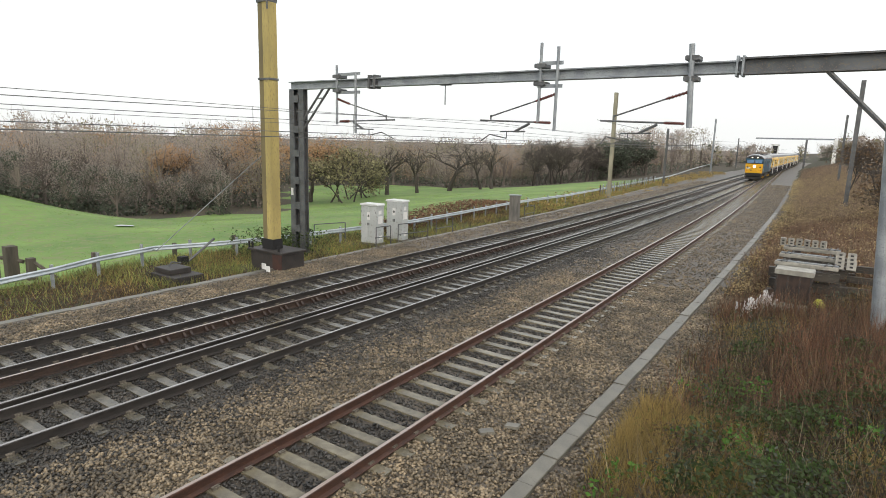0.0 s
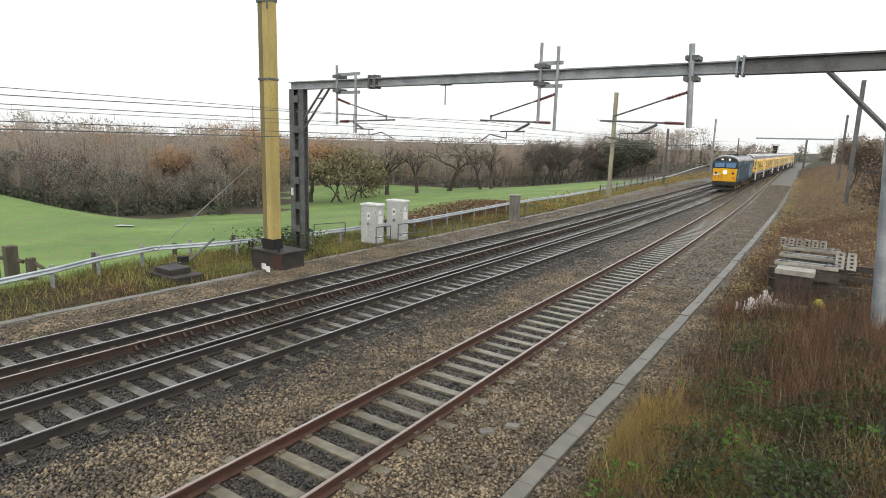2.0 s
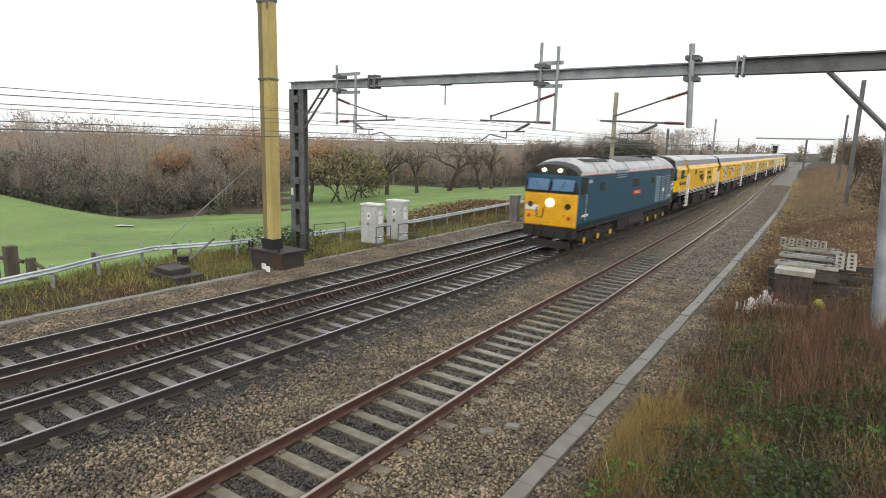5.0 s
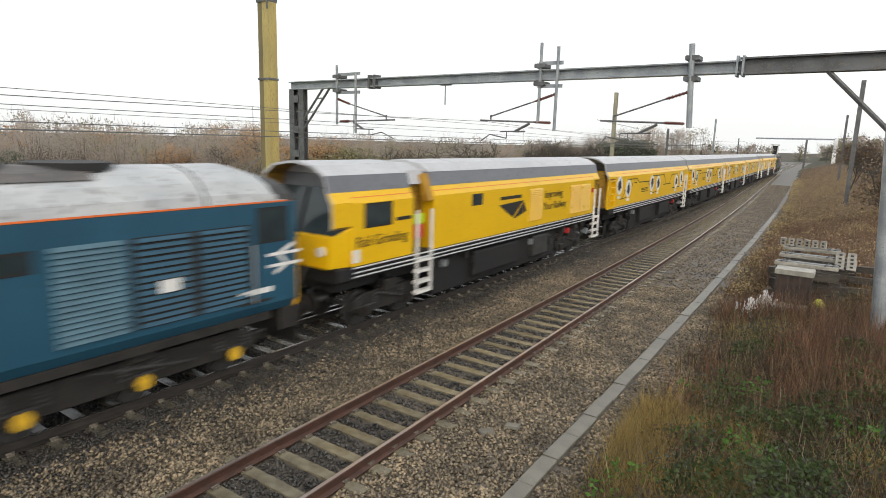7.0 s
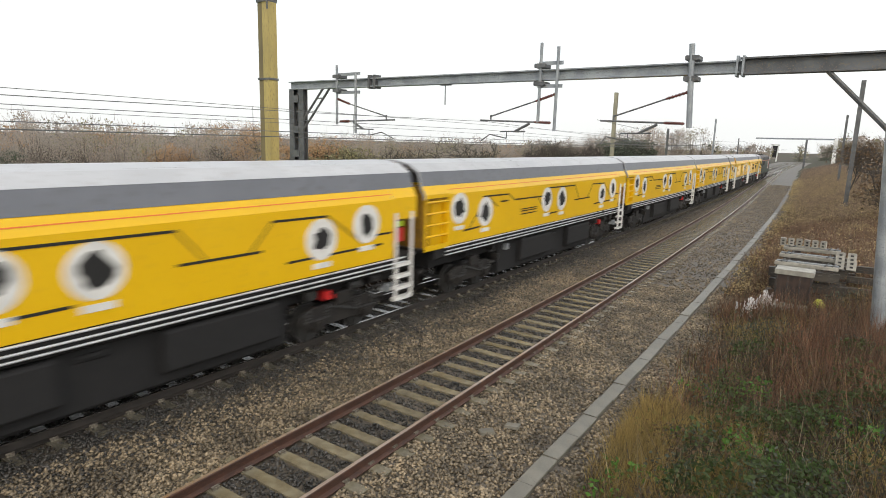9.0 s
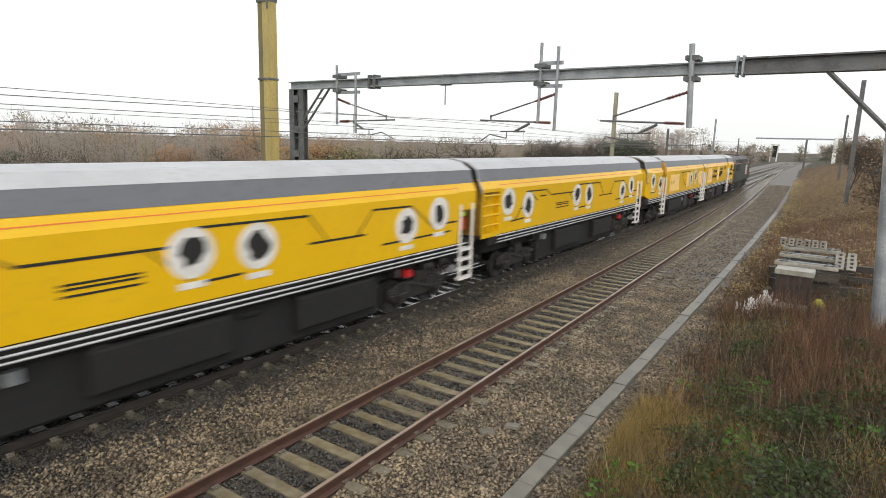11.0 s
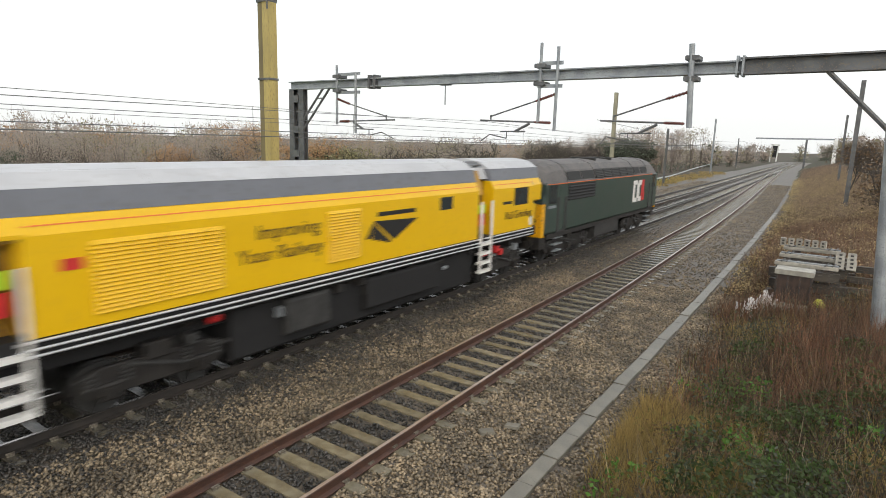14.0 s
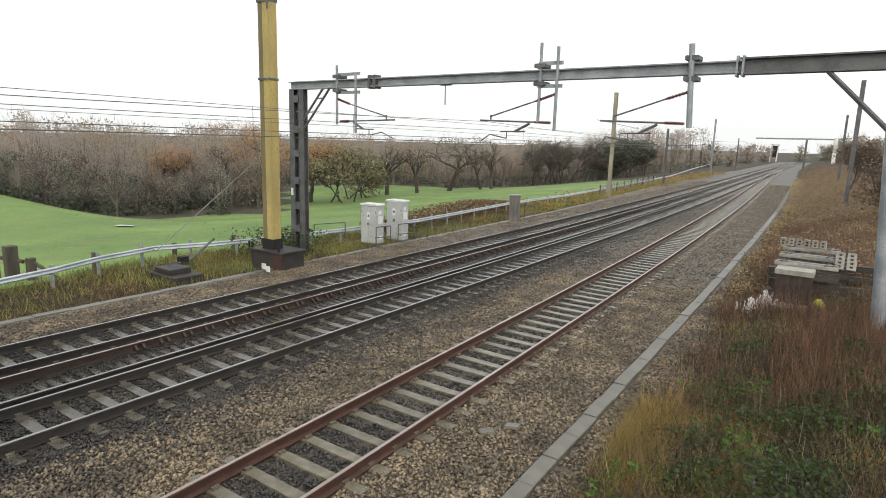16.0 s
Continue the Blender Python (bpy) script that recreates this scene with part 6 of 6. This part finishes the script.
def bumpy_rings(half, ys, squeeze):
    rings = []
    for y, (sx, sz) in zip(ys, squeeze):
        rings.append([(x * sx, y, 1.2 + (z - 1.2) * sz) for x, z in half + [(-x, z) for x, z in reversed(half)]])
    return rings


def loco_bogies(loco, ys, cover):
    for y in ys:
        bogie(loco, y, (-2.05, 0.0, 2.05), cover, 5.4, heavy=True)


def blue_locomotive(L):
    loco = tagged(new("diesel_locomotive"), "blue diesel locomotive with yellow nose and pale roof", "locomotive")
    h = L / 2
    Y = lambda s: s - h
    side = [(1.3, 1.28), (1.42, 1.5), (1.42, 3.8)]
    bevel(part("body", Shape().prism(mirrored(side), Y(0.46), Y(L - 0.46)), BLUE, loco, "deep blue body sides"), 0.02, 2)
    roof = [(1.42, 3.8), (1.36, 4.02), (1.15, 4.28), (0.8, 4.48), (0.4, 4.58), (0.0, 4.61)]
    rr = roof + [(-x, z) for x, z in reversed(roof[:-1])]
    s = Shape()
    ys = [0.55, 0.75, 1.1, 1.6, L - 1.6, L - 1.1, L - 0.75, L - 0.5]
    sz = [0.25, 0.55, 0.82, 1.0, 1.0, 0.82, 0.55, 0.25]
    s.loft([[(x * (0.93 + 0.07 * q), Y(y), 3.8 + (z - 3.8) * q) for x, z in rr] for y, q in zip(ys, sz)])
    part("roof", s, LOCO_ROOF, loco, "pale weathered grey roof", smooth=False)
    for e, y0, y1 in ((-1, 0.3, 0.5), (1, L - 0.3, L - 0.5)):
        # cab end: lower nose panel, windscreens, header with marker lights
        nose = [[(-1.41, Y(y1), 1.25), (1.41, Y(y1), 1.25), (1.42, Y(y1), 2.95), (-1.42, Y(y1), 2.95)], [(-1.3, Y(y0), 1.3), (1.3, Y(y0), 1.3), (1.32, Y(y0), 2.9), (-1.32, Y(y0), 2.9)]]
        bevel(part("nose", Shape().loft(nose), CAB_YELLOW, loco, "warning yellow nose end"), 0.06, 3)
        band = [[(-1.42, Y(y1), 2.93), (1.42, Y(y1), 2.93), (1.42, Y(y1), 3.85), (-1.42, Y(y1), 3.85)], [(-1.31, Y(y0 + 0.02 * -e), 2.93), (1.31, Y(y0 + 0.02 * -e), 2.93), (1.3, Y(y0 - e * 0.25), 3.82), (-1.3, Y(y0 - e * 0.25), 3.82)]]
        part("window_band", Shape().loft(band), BLACK, loco)
        for k in (-1, 1):
            xa, xb = sorted((k * 0.09, k * 1.2))
            f0, f1 = Y(y0) + e * 0.02, Y(y0 - e * 0.22) + e * 0.02
            s = Shape().add([(xa, f0, 3.05), (xb, f0, 3.05), (xb, f1, 3.72), (xa, f1, 3.72), (xa, f0 - e * 0.1, 3.05), (xb, f0 - e * 0.1, 3.05), (xb, f1 - e * 0.1, 3.72), (xa, f1 - e * 0.1, 3.72)], [(0, 1, 2, 3), (4, 7, 6, 5), (0, 4, 5, 1), (2, 6, 7, 3)])
            part("windscreen", s, GLASS_BLUE, loco, "blue tinted windscreen")
            part("wiper", Shape().rod((k * 0.5, f0 + e * 0.03, 3.05), (k * 0.75, (f0 + f1) / 2 + e * 0.03, 3.5), 0.012, 5), BLACK, loco)
            part("marker_light", Shape().rod((k * 0.42, Y(y0 + e * -0.35), 4.02), (k * 0.42, Y(y0) - e * 0.16 + e * 0.05, 4.02), 0.1, 14), LAMP_WARM if e < 0 else WHITE, loco, "lit round marker light")
            part("horn", Shape().rod((k * 0.85, Y(y0 + e * -0.35), 4.0), (k * 0.85, Y(y0) - e * 0.14 + e * 0.05, 4.0), 0.14, 14), DARK, loco)
            part("tail_light", Shape().rod((k * 1.05, Y(y0), 1.75), (k * 1.05, Y(y0) + e * 0.05, 1.75), 0.09, 12), RED, loco)
            part("lamp_cluster", Shape().rod((k * 0.98, Y(y0), 2.32), (k * 0.98, Y(y0) + e * 0.06, 2.32), 0.14, 14), GRIME, loco)
            part("buffer", Shape().rod((k * 0.87, Y(y0), 1.05), (k * 0.87, Y(y0) + e * 0.4, 1.05), 0.1, 10).rod((k * 0.87, Y(y0) + e * 0.4, 1.05), (k * 0.87, Y(y0) + e * 0.46, 1.05), 0.26, 18), GRIME, loco)
            part("brake_hose", Shape().path([(k * 0.35, Y(y0), 1.1), (k * 0.38, Y(y0) + e * 0.18, 0.9), (k * 0.33, Y(y0) + e * 0.1, 0.55)], 0.035), GRIME, loco)
        header = Shape().loft([[(x * 0.95, Y(y0) - e * 0.18, 3.8 + (z - 3.8) * 0.62) for x, z in rr], [(x * 0.98, Y(y0 - e * 0.75), 3.8 + (z - 3.8) * 0.8) for x, z in rr]])
        part("header", header, GRIME_GREY, loco, "grimy grey header above the windscreens")
        part("headlight", Shape().rod((0.05, Y(y0), 2.45), (0.05, Y(y0) + e * 0.06, 2.45), 0.2, 18), LAMP_ON if e < 0 else WHITE, loco, "bright lit headlight" if e < 0 else "")
        part("headboard", Shape().box(-1.25, -0.55, *sorted((Y(y0) + e * 0.02, Y(y0) + e * 0.05)), 2.05, 2.3), WHITE, loco, "white front name panel")
        part("jumper_cable", Shape().path([(-0.62, Y(y0) + e * 0.05, 2.2), (-0.58, Y(y0) + e * 0.12, 1.75), (-0.3, Y(y0) + e * 0.12, 1.7), (-0.25, Y(y0) + e * 0.05, 2.2)], 0.03), GRIME, loco)
        part("buffer_beam", Shape().box(-1.3, 1.3, *sorted((Y(y0) + e * 0.03, Y(y0 - e * 0.6))), 0.75, 1.28), GRIME, loco)
        part("snowplough", Shape().box(-1.2, 1.2, *sorted((Y(y0) + e * 0.1, Y(y0))), 0.25, 0.62), GRIME, loco)
    # side fittings, both sides
    for k in (-1, 1):
        part("cantrail_line", side_panel(Shape(), Y(0.7), Y(L - 0.7), 3.8, 3.835, k), ORANGE, loco)
        for a, b, z0, z1, m in ((0.75, 1.5, 2.95, 3.65, GLASS), (L - 1.5, L - 0.75, 2.95, 3.65, GLASS), (3.5, 4.1, 3.02, 3.32, GLASS), (9.2, 10.4, 2.98, 3.3, GLASS), (13.3, 14.1, 3.02, 3.3, GLASS)):
            part("window", side_panel(Shape(), Y(a), Y(b), z0, z1, k), m, loco)
            part("window_frame", side_panel(Shape(), Y(a - 0.05), Y(b + 0.05), z0 - 0.05, z1 + 0.05, k, 1.416), BLACK, loco)
        part("name_plate", side_panel(Shape(), Y(9.4), Y(10.9), 2.42, 2.66, k, t=0.03), RED, loco, "red cast nameplate")
        for z in (2.5, 2.58):
            part("lettering_bar", side_panel(Shape(), Y(9.6), Y(10.7), z - 0.012, z + 0.012, k, 1.45), PALE, loco)
        part("grille_backing", side_panel(Shape(), Y(15.7), Y(18.3), 1.62, 3.36, k, t=0.006), DARK, loco)
        louvres(loco, Y(14.4), Y(15.6), 1.62, 3.36, k, mat("grey_blue_slats", (0.08, 0.165, 0.215), (0.06, 0.125, 0.165), 2, 0.45), pitch=0.1)
        louvres(loco, Y(15.8), Y(16.9), 1.62, 3.36, k, BLUE, pitch=0.12)
        louvres(loco, Y(17.1), Y(18.2), 1.62, 3.36, k, BLUE, pitch=0.12)
        part("grille_backing", side_panel(Shape(), Y(5.8), Y(7.8), 3.52, 3.78, k, t=0.006), DARK, loco)
        louvres(loco, Y(5.8), Y(7.8), 3.5, 3.98, k, BLUE, pitch=0.1)
        # plain double-arrow shape
        s = Shape()
        for z in (2.36, 2.62):
            side_panel(s, Y(L - 1.3), Y(L - 0.35), z - 0.035, z + 0.035, k)
        strip(s, [(Y(L - 1.1), 2.18), (Y(L - 0.75), 2.36), (Y(L - 1.0), 2.62), (Y(L - 0.55), 2.82)], k, 0.08)
        part("emblem", s, WHITE, loco, "white arrow emblem")
        for a in (1.0, L - 2.1):
            part("door", strip(Shape(), [(Y(a + 0.55), 1.5), (Y(a + 0.55), 3.7)], k, 0.02), DARK, loco)
            part("handrail", Shape().rod((k * 1.48, Y(a + 0.4), 1.6), (k * 1.48, Y(a + 0.4), 2.9), 0.02, 6), SILVER, loco)
            part("step", side_panel(Shape(), Y(a), Y(a + 0.9), 1.78, 1.9, k), WHITE, loco)
            part("step", side_panel(Shape(), Y(a), Y(a + 0.9), 1.58, 1.64, k), GRIME, loco)
        part("data_panel", side_panel(Shape(), Y(1.75), Y(2.2), 3.42, 3.58, k), LOCO_ROOF, loco)
        part("data_panel", side_panel(Shape(), Y(16.2), Y(16.6), 2.5, 2.25, k, 1.47), WHITE, loco)
        part("battery_box", Shape().box(*sorted((k * 0.7, k * 1.3)), Y(7.2), Y(9.2), 0.5, 1.25, c=0.05), GRIME, loco)
        part("fuel_tank", Shape().box(*sorted((k * 0.6, k * 1.3)), Y(9.4), Y(12.6), 0.45, 1.25, c=0.12), GRIME_GREY, loco)
        part("sill", Shape().box(*sorted((k * 1.0, k * 1.36)), Y(0.9), Y(L - 1.2), 1.12, 1.3), GRIME, loco)
    # roof fittings
    part("exhaust_deck", Shape().prism([(-1.0, 4.4), (1.0, 4.4), (0.78, 4.53), (0.4, 4.63), (-0.4, 4.63), (-0.78, 4.53)], Y(7.2), Y(15.4)), ROOF_SOOT, loco, "sooty exhaust panel")
    for y in (6.4, 13.6, 15.4):
        part("roof_fan", Shape().rod((0, Y(y), 4.5), (0, Y(y), 4.68), 0.75, 24), DARK, loco)
    for y in (3.0, 5.2, 8.2, 12.9, 17.3):
        part("roof_joint", Shape().loft([[(x * 1.006, Y(y + d), z + 0.012) for x, z in rr] for d in (-0.025, 0.025)]), GRIME_GREY, loco)
    for y0, y1 in ((2.2, 4.4), (4.6, 5.8)):
        part("roof_hatch", Shape().prism([(0.55, 4.54), (0.95, 4.42), (0.96, 4.44), (0.56, 4.57)], Y(y0), Y(y1)), DARK, loco)
    loco_bogies(loco, (Y(4.15), Y(L - 4.15)), mat("axle_yellow", (0.75, 0.45, 0.02), (0.55, 0.33, 0.03), 8, 0.5))
    return loco


def green_locomotive(L):
    loco = tagged(new("diesel_locomotive"), "dark green diesel locomotive with sooty grey roof", "locomotive")
    h = L / 2
    Y = lambda s: s - h
    side = [(1.3, 1.32), (1.42, 1.45), (1.42, 3.55)]
    bevel(part("body", Shape().prism(mirrored(side), Y(0.3), Y(L - 0.22)), GREEN, loco, "dark green body sides"), 0.02, 2)
    roof = [(1.42, 3.55), (1.2, 4.12), (0.95, 4.38), (0.5, 4.53), (0.0, 4.57)]
    rr = roof + [(-x, z) for x, z in reversed(roof[:-1])]
    s = Shape()
    ys = [0.25, 0.5, 1.0, 1.7, 2.4, L - 2.2, L - 1.5, L - 0.9, L - 0.45, L - 0.2]
    q = [0.3, 0.55, 0.85, 0.98, 1.0, 1.0, 0.98, 0.85, 0.55, 0.3]
    s.loft([[(x * (0.94 + 0.06 * k), Y(y), 3.55 + (z - 3.55) * k) for x, z in rr] for y, k in zip(ys, q)])
    part("roof", s, ROOF_SOOT, loco, "sooty brown-grey roof", smooth=False)
    for e, y0, y1 in ((-1, 0.12, 0.33), (1, L - 0.12, L - 0.24)):
        nose = [[(-1.42, Y(y1), 1.25), (1.42, Y(y1), 1.25), (1.42, Y(y1), 2.75), (-1.42, Y(y1), 2.75)], [(-1.38, Y(y0), 1.28), (1.38, Y(y0), 1.28), (1.36, Y(y0), 2.72), (-1.36, Y(y0), 2.72)]]
        bevel(part("nose", Shape().loft(nose), CAB_YELLOW, loco, "warning yellow nose end"), 0.05, 3)
        band = [[(-1.42, Y(y1), 2.73), (1.42, Y(y1), 2.73), (1.42, Y(y1), 3.62), (-1.42, Y(y1), 3.62)], [(-1.35, Y(y0), 2.73), (1.35, Y(y0), 2.73), (1.33, Y(y0 - e * 0.2), 3.62), (-1.33, Y(y0 - e * 0.2), 3.62)]]
        part("window_band", Shape().loft(band), GREEN, loco)
        for k in (-1, 1):
            xa, xb = sorted((k * 0.1, k * 1.22))
            f0, f1 = Y(y0) + e * 0.015, Y(y0 - e * 0.18) + e * 0.015
            s = Shape().add([(xa, f0, 2.85), (xb, f0, 2.85), (xb, f1, 3.5), (xa, f1, 3.5), (xa, f0 - e * 0.1, 2.85), (xb, f0 - e * 0.1, 2.85), (xb, f1 - e * 0.1, 3.5), (xa, f1 - e * 0.1, 3.5)], [(0, 1, 2, 3), (4, 7, 6, 5), (0, 4, 5, 1), (2, 6, 7, 3)])
            part("windscreen", s, GLASS, loco)
            part("head_lamp", Shape().rod((k * 0.95, Y(y0), 2.0), (k * 0.95, Y(y0) + e * 0.06, 2.0), 0.15, 14), GRIME_GREY, loco)
            part("buffer", Shape().rod((k * 0.87, Y(y0), 1.05), (k * 0.87, Y(y0) + e * 0.4, 1.05), 0.1, 10).rod((k * 0.87, Y(y0) + e * 0.4, 1.05), (k * 0.87, Y(y0) + e * 0.46, 1.05), 0.26, 18), GRIME, loco)
            part("nose_rail", Shape().rod((k * 0.5, Y(y0) + e * 0.06, 1.5), (k * 0.5, Y(y0) + e * 0.06, 2.5), 0.025, 6), GRIME, loco)
        part("nose_panel", Shape().box(-0.4, 0.4, *sorted((Y(y0), Y(y0) + e * 0.025)), 1.6, 2.55), CAB_YELLOW, loco)
        part("buffer_beam", Shape().box(-1.3, 1.3, *sorted((Y(y0) + e * 0.03, Y(y0 - e * 0.6))), 0.75, 1.28), GRIME, loco)
    for k in (-1, 1):
        part("cantrail_line", side_panel(Shape(), Y(0.5), Y(L - 1.6), 3.53, 3.565, k), ORANGE, loco)
        for a, b, z0, z1 in ((0.7, 1.4, 2.75, 3.45), (L - 1.35, L - 0.65, 2.75, 3.45)):
            part("window", side_panel(Shape(), Y(a), Y(b), z0, z1, k), GLASS, loco)
            part("window_frame", side_panel(Shape(), Y(a - 0.05), Y(b + 0.05), z0 - 0.05, z1 + 0.05, k, 1.416), BLACK, loco)
        for a in (1.55, L - 2.1):
            for d in (0.0, 0.85):
                part("door_post", side_panel(Shape(), Y(a + d), Y(a + d + 0.22), 1.45, 2.95, k, t=0.02), GRIME_GREY, loco, "dusty grey door pillar")
            part("door", side_panel(Shape(), Y(a + 0.25), Y(a + 0.82), 1.5, 3.4, k, t=0.008), GREEN, loco)
            part("step", side_panel(Shape(), Y(a), Y(a + 1.05), 1.36, 1.45, k, t=0.03), GRIME_GREY, loco)
            for z in (0.5, 0.8, 1.1):
                part("foot_step", Shape().box(*sorted((k * 1.15, k * 1.4)), Y(a), Y(a + 0.9), z - 0.02, z + 0.02), GALV, loco)
        part("name_bar", side_panel(Shape(), Y(0.6), Y(1.4), 2.5, 2.62, k), GALV, loco)
        part("grille_backing", side_panel(Shape(), Y(2.75), Y(6.3), 2.72, 3.48, k, t=0.006), DARK, loco)
        louvres(loco, Y(2.8), Y(6.25), 2.74, 3.46, k, BLACK, pitch=0.12)
        # roof side grilles and windows lie on the slope
        tilt = Matrix.Rotation(k * radians(-21), 4, "Y")
        for a, b in ((2.75, 4.4), (4.55, 6.2), (13.0, 14.2), (14.4, 15.6)):
            s = Shape().box(-0.008, 0.012, Y(a), Y(b), -0.2, 0.2, Matrix.Translation((k * 1.312, 0, 3.85)) @ tilt)
            part("roof_window", s, DARK, loco)
        for g in range(5):
            a = 6.4 + g * 1.3
            s = Shape().box(-0.008, 0.01, Y(a), Y(a + 1.2), -0.24, 0.24, Matrix.Translation((k * 1.312, 0, 3.85)) @ tilt)
            part("grille_backing", s, DARK, loco)
            for i in range(5):
                s = Shape().box(-0.01, 0.045, Y(a), Y(a + 1.2), -0.02, 0.025, Matrix.Translation((k * 1.312, 0, 3.85)) @ tilt @ Matrix.Translation((0, 0, -0.18 + i * 0.09)))
                part("roof_louvre", s, GRIME_GREY, loco)
        # plain coloured emblem blocks, white with a red end
        lo, hi = 1.95, 3.25
        part("emblem", side_panel(Shape(), Y(12.9), Y(13.25), lo, hi, k).box(*sorted((k * 1.42, k * 1.432)), Y(13.25), Y(13.75), hi - 0.25, hi).box(*sorted((k * 1.42, k * 1.432)), Y(13.25), Y(13.75), lo, lo + 0.25).box(*sorted((k * 1.42, k * 1.432)), Y(13.7), Y(13.95), lo + 0.2, hi - 0.2).box(*sorted((k * 1.42, k * 1.432)), Y(14.0), Y(14.6), hi - 0.3, hi).box(*sorted((k * 1.42, k * 1.432)), Y(14.0), Y(14.6), lo, lo + 0.3).box(*sorted((k * 1.42, k * 1.432)), Y(13.98), Y(14.2), lo + 0.2, hi - 0.2), WHITE, loco, "white and red company emblem")
        part("emblem_end", side_panel(Shape(), Y(14.6), Y(15.2), lo + 0.45, hi, k).box(*sorted((k * 1.42, k * 1.432)), Y(14.6), Y(14.85), lo, lo + 0.5).box(*sorted((k * 1.42, k * 1.432)), Y(15.0), Y(15.3), lo, lo + 0.5), RED, loco)
        part("fuel_tank", Shape().box(*sorted((k * 0.6, k * 1.32)), Y(6.9), Y(10.8), 0.45, 1.3, c=0.1), GRIME_GREY, loco)
        part("sill", Shape().box(*sorted((k * 1.0, k * 1.36)), Y(0.7), Y(L - 0.7), 1.15, 1.34), GRIME, loco)
    for y in (8.0, 10.5):
        part("roof_fan", Shape().rod((0, Y(y), 4.45), (0, Y(y), 4.62), 0.7, 22), DARK, loco)
    for y in (2.6, 6.3, 12.9, 15.8):
        part("roof_joint", Shape().loft([[(x * 1.006, Y(y + d), z + 0.012) for x, z in rr] for d in (-0.02, 0.02)]), GRIME, loco)
    loco_bogies(loco, (Y(3.7), Y(L - 3.6)), GRIME)
    return loco


TRAIN = []
for kind, a, b in (("blue", 117.8, 137.85), ("A", 138.5, 157.9), ("M", 159.4, 178.8), ("M", 179.4, 198.8), ("M", 199.4, 218.8), ("M", 219.4, 238.8), ("F", 239.6, 259.0), ("G", 258.95, 278.8), ("green", 278.95, 297.35)):
    L = b - a
    if kind == "M" and any(o[2] == "M" for o in TRAIN):
        first = next(o[0] for o in TRAIN if o[2] == "M")
        ob = copy_thing(first, Matrix())
    else:
        ob = blue_locomotive(L) if kind == "blue" else green_locomotive(L) if kind == "green" else grinder_car(kind, L)
    TRAIN.append((ob, (a + b) / 2, kind))


# ---- movement ----
SPEED = 18.3


def run(t):
    """How far the train has come, in metres: steady, a little quicker at the end."""
    return SPEED * t + (1.1 * (t - 14.6) ** 2 if t > 14.6 else 0.0)


def motions():
    for ob, s, kind in TRAIN:
        rows = []
        for i in range(65):
            t = i * 0.25
            y = s - run(t)
            rows.append((t, Matrix.Translation((line_x(y), y, 0)) @ Matrix.Rotation(line_turn(y), 4, "Z")))
        walk(ob, rows)
    for ob, _, _ in TRAIN:
        for w in ob.children_recursive:
            if w.name.startswith("wheelset"):
                at = w.matrix_basis.translation.copy()
                rows = []
                for f in range(481):
                    t = f / 30
                    rows.append((t, Matrix.Translation(at) @ Matrix.Rotation(run(t) / 0.55, 4, "X")))
                walk(w, rows)


motions()
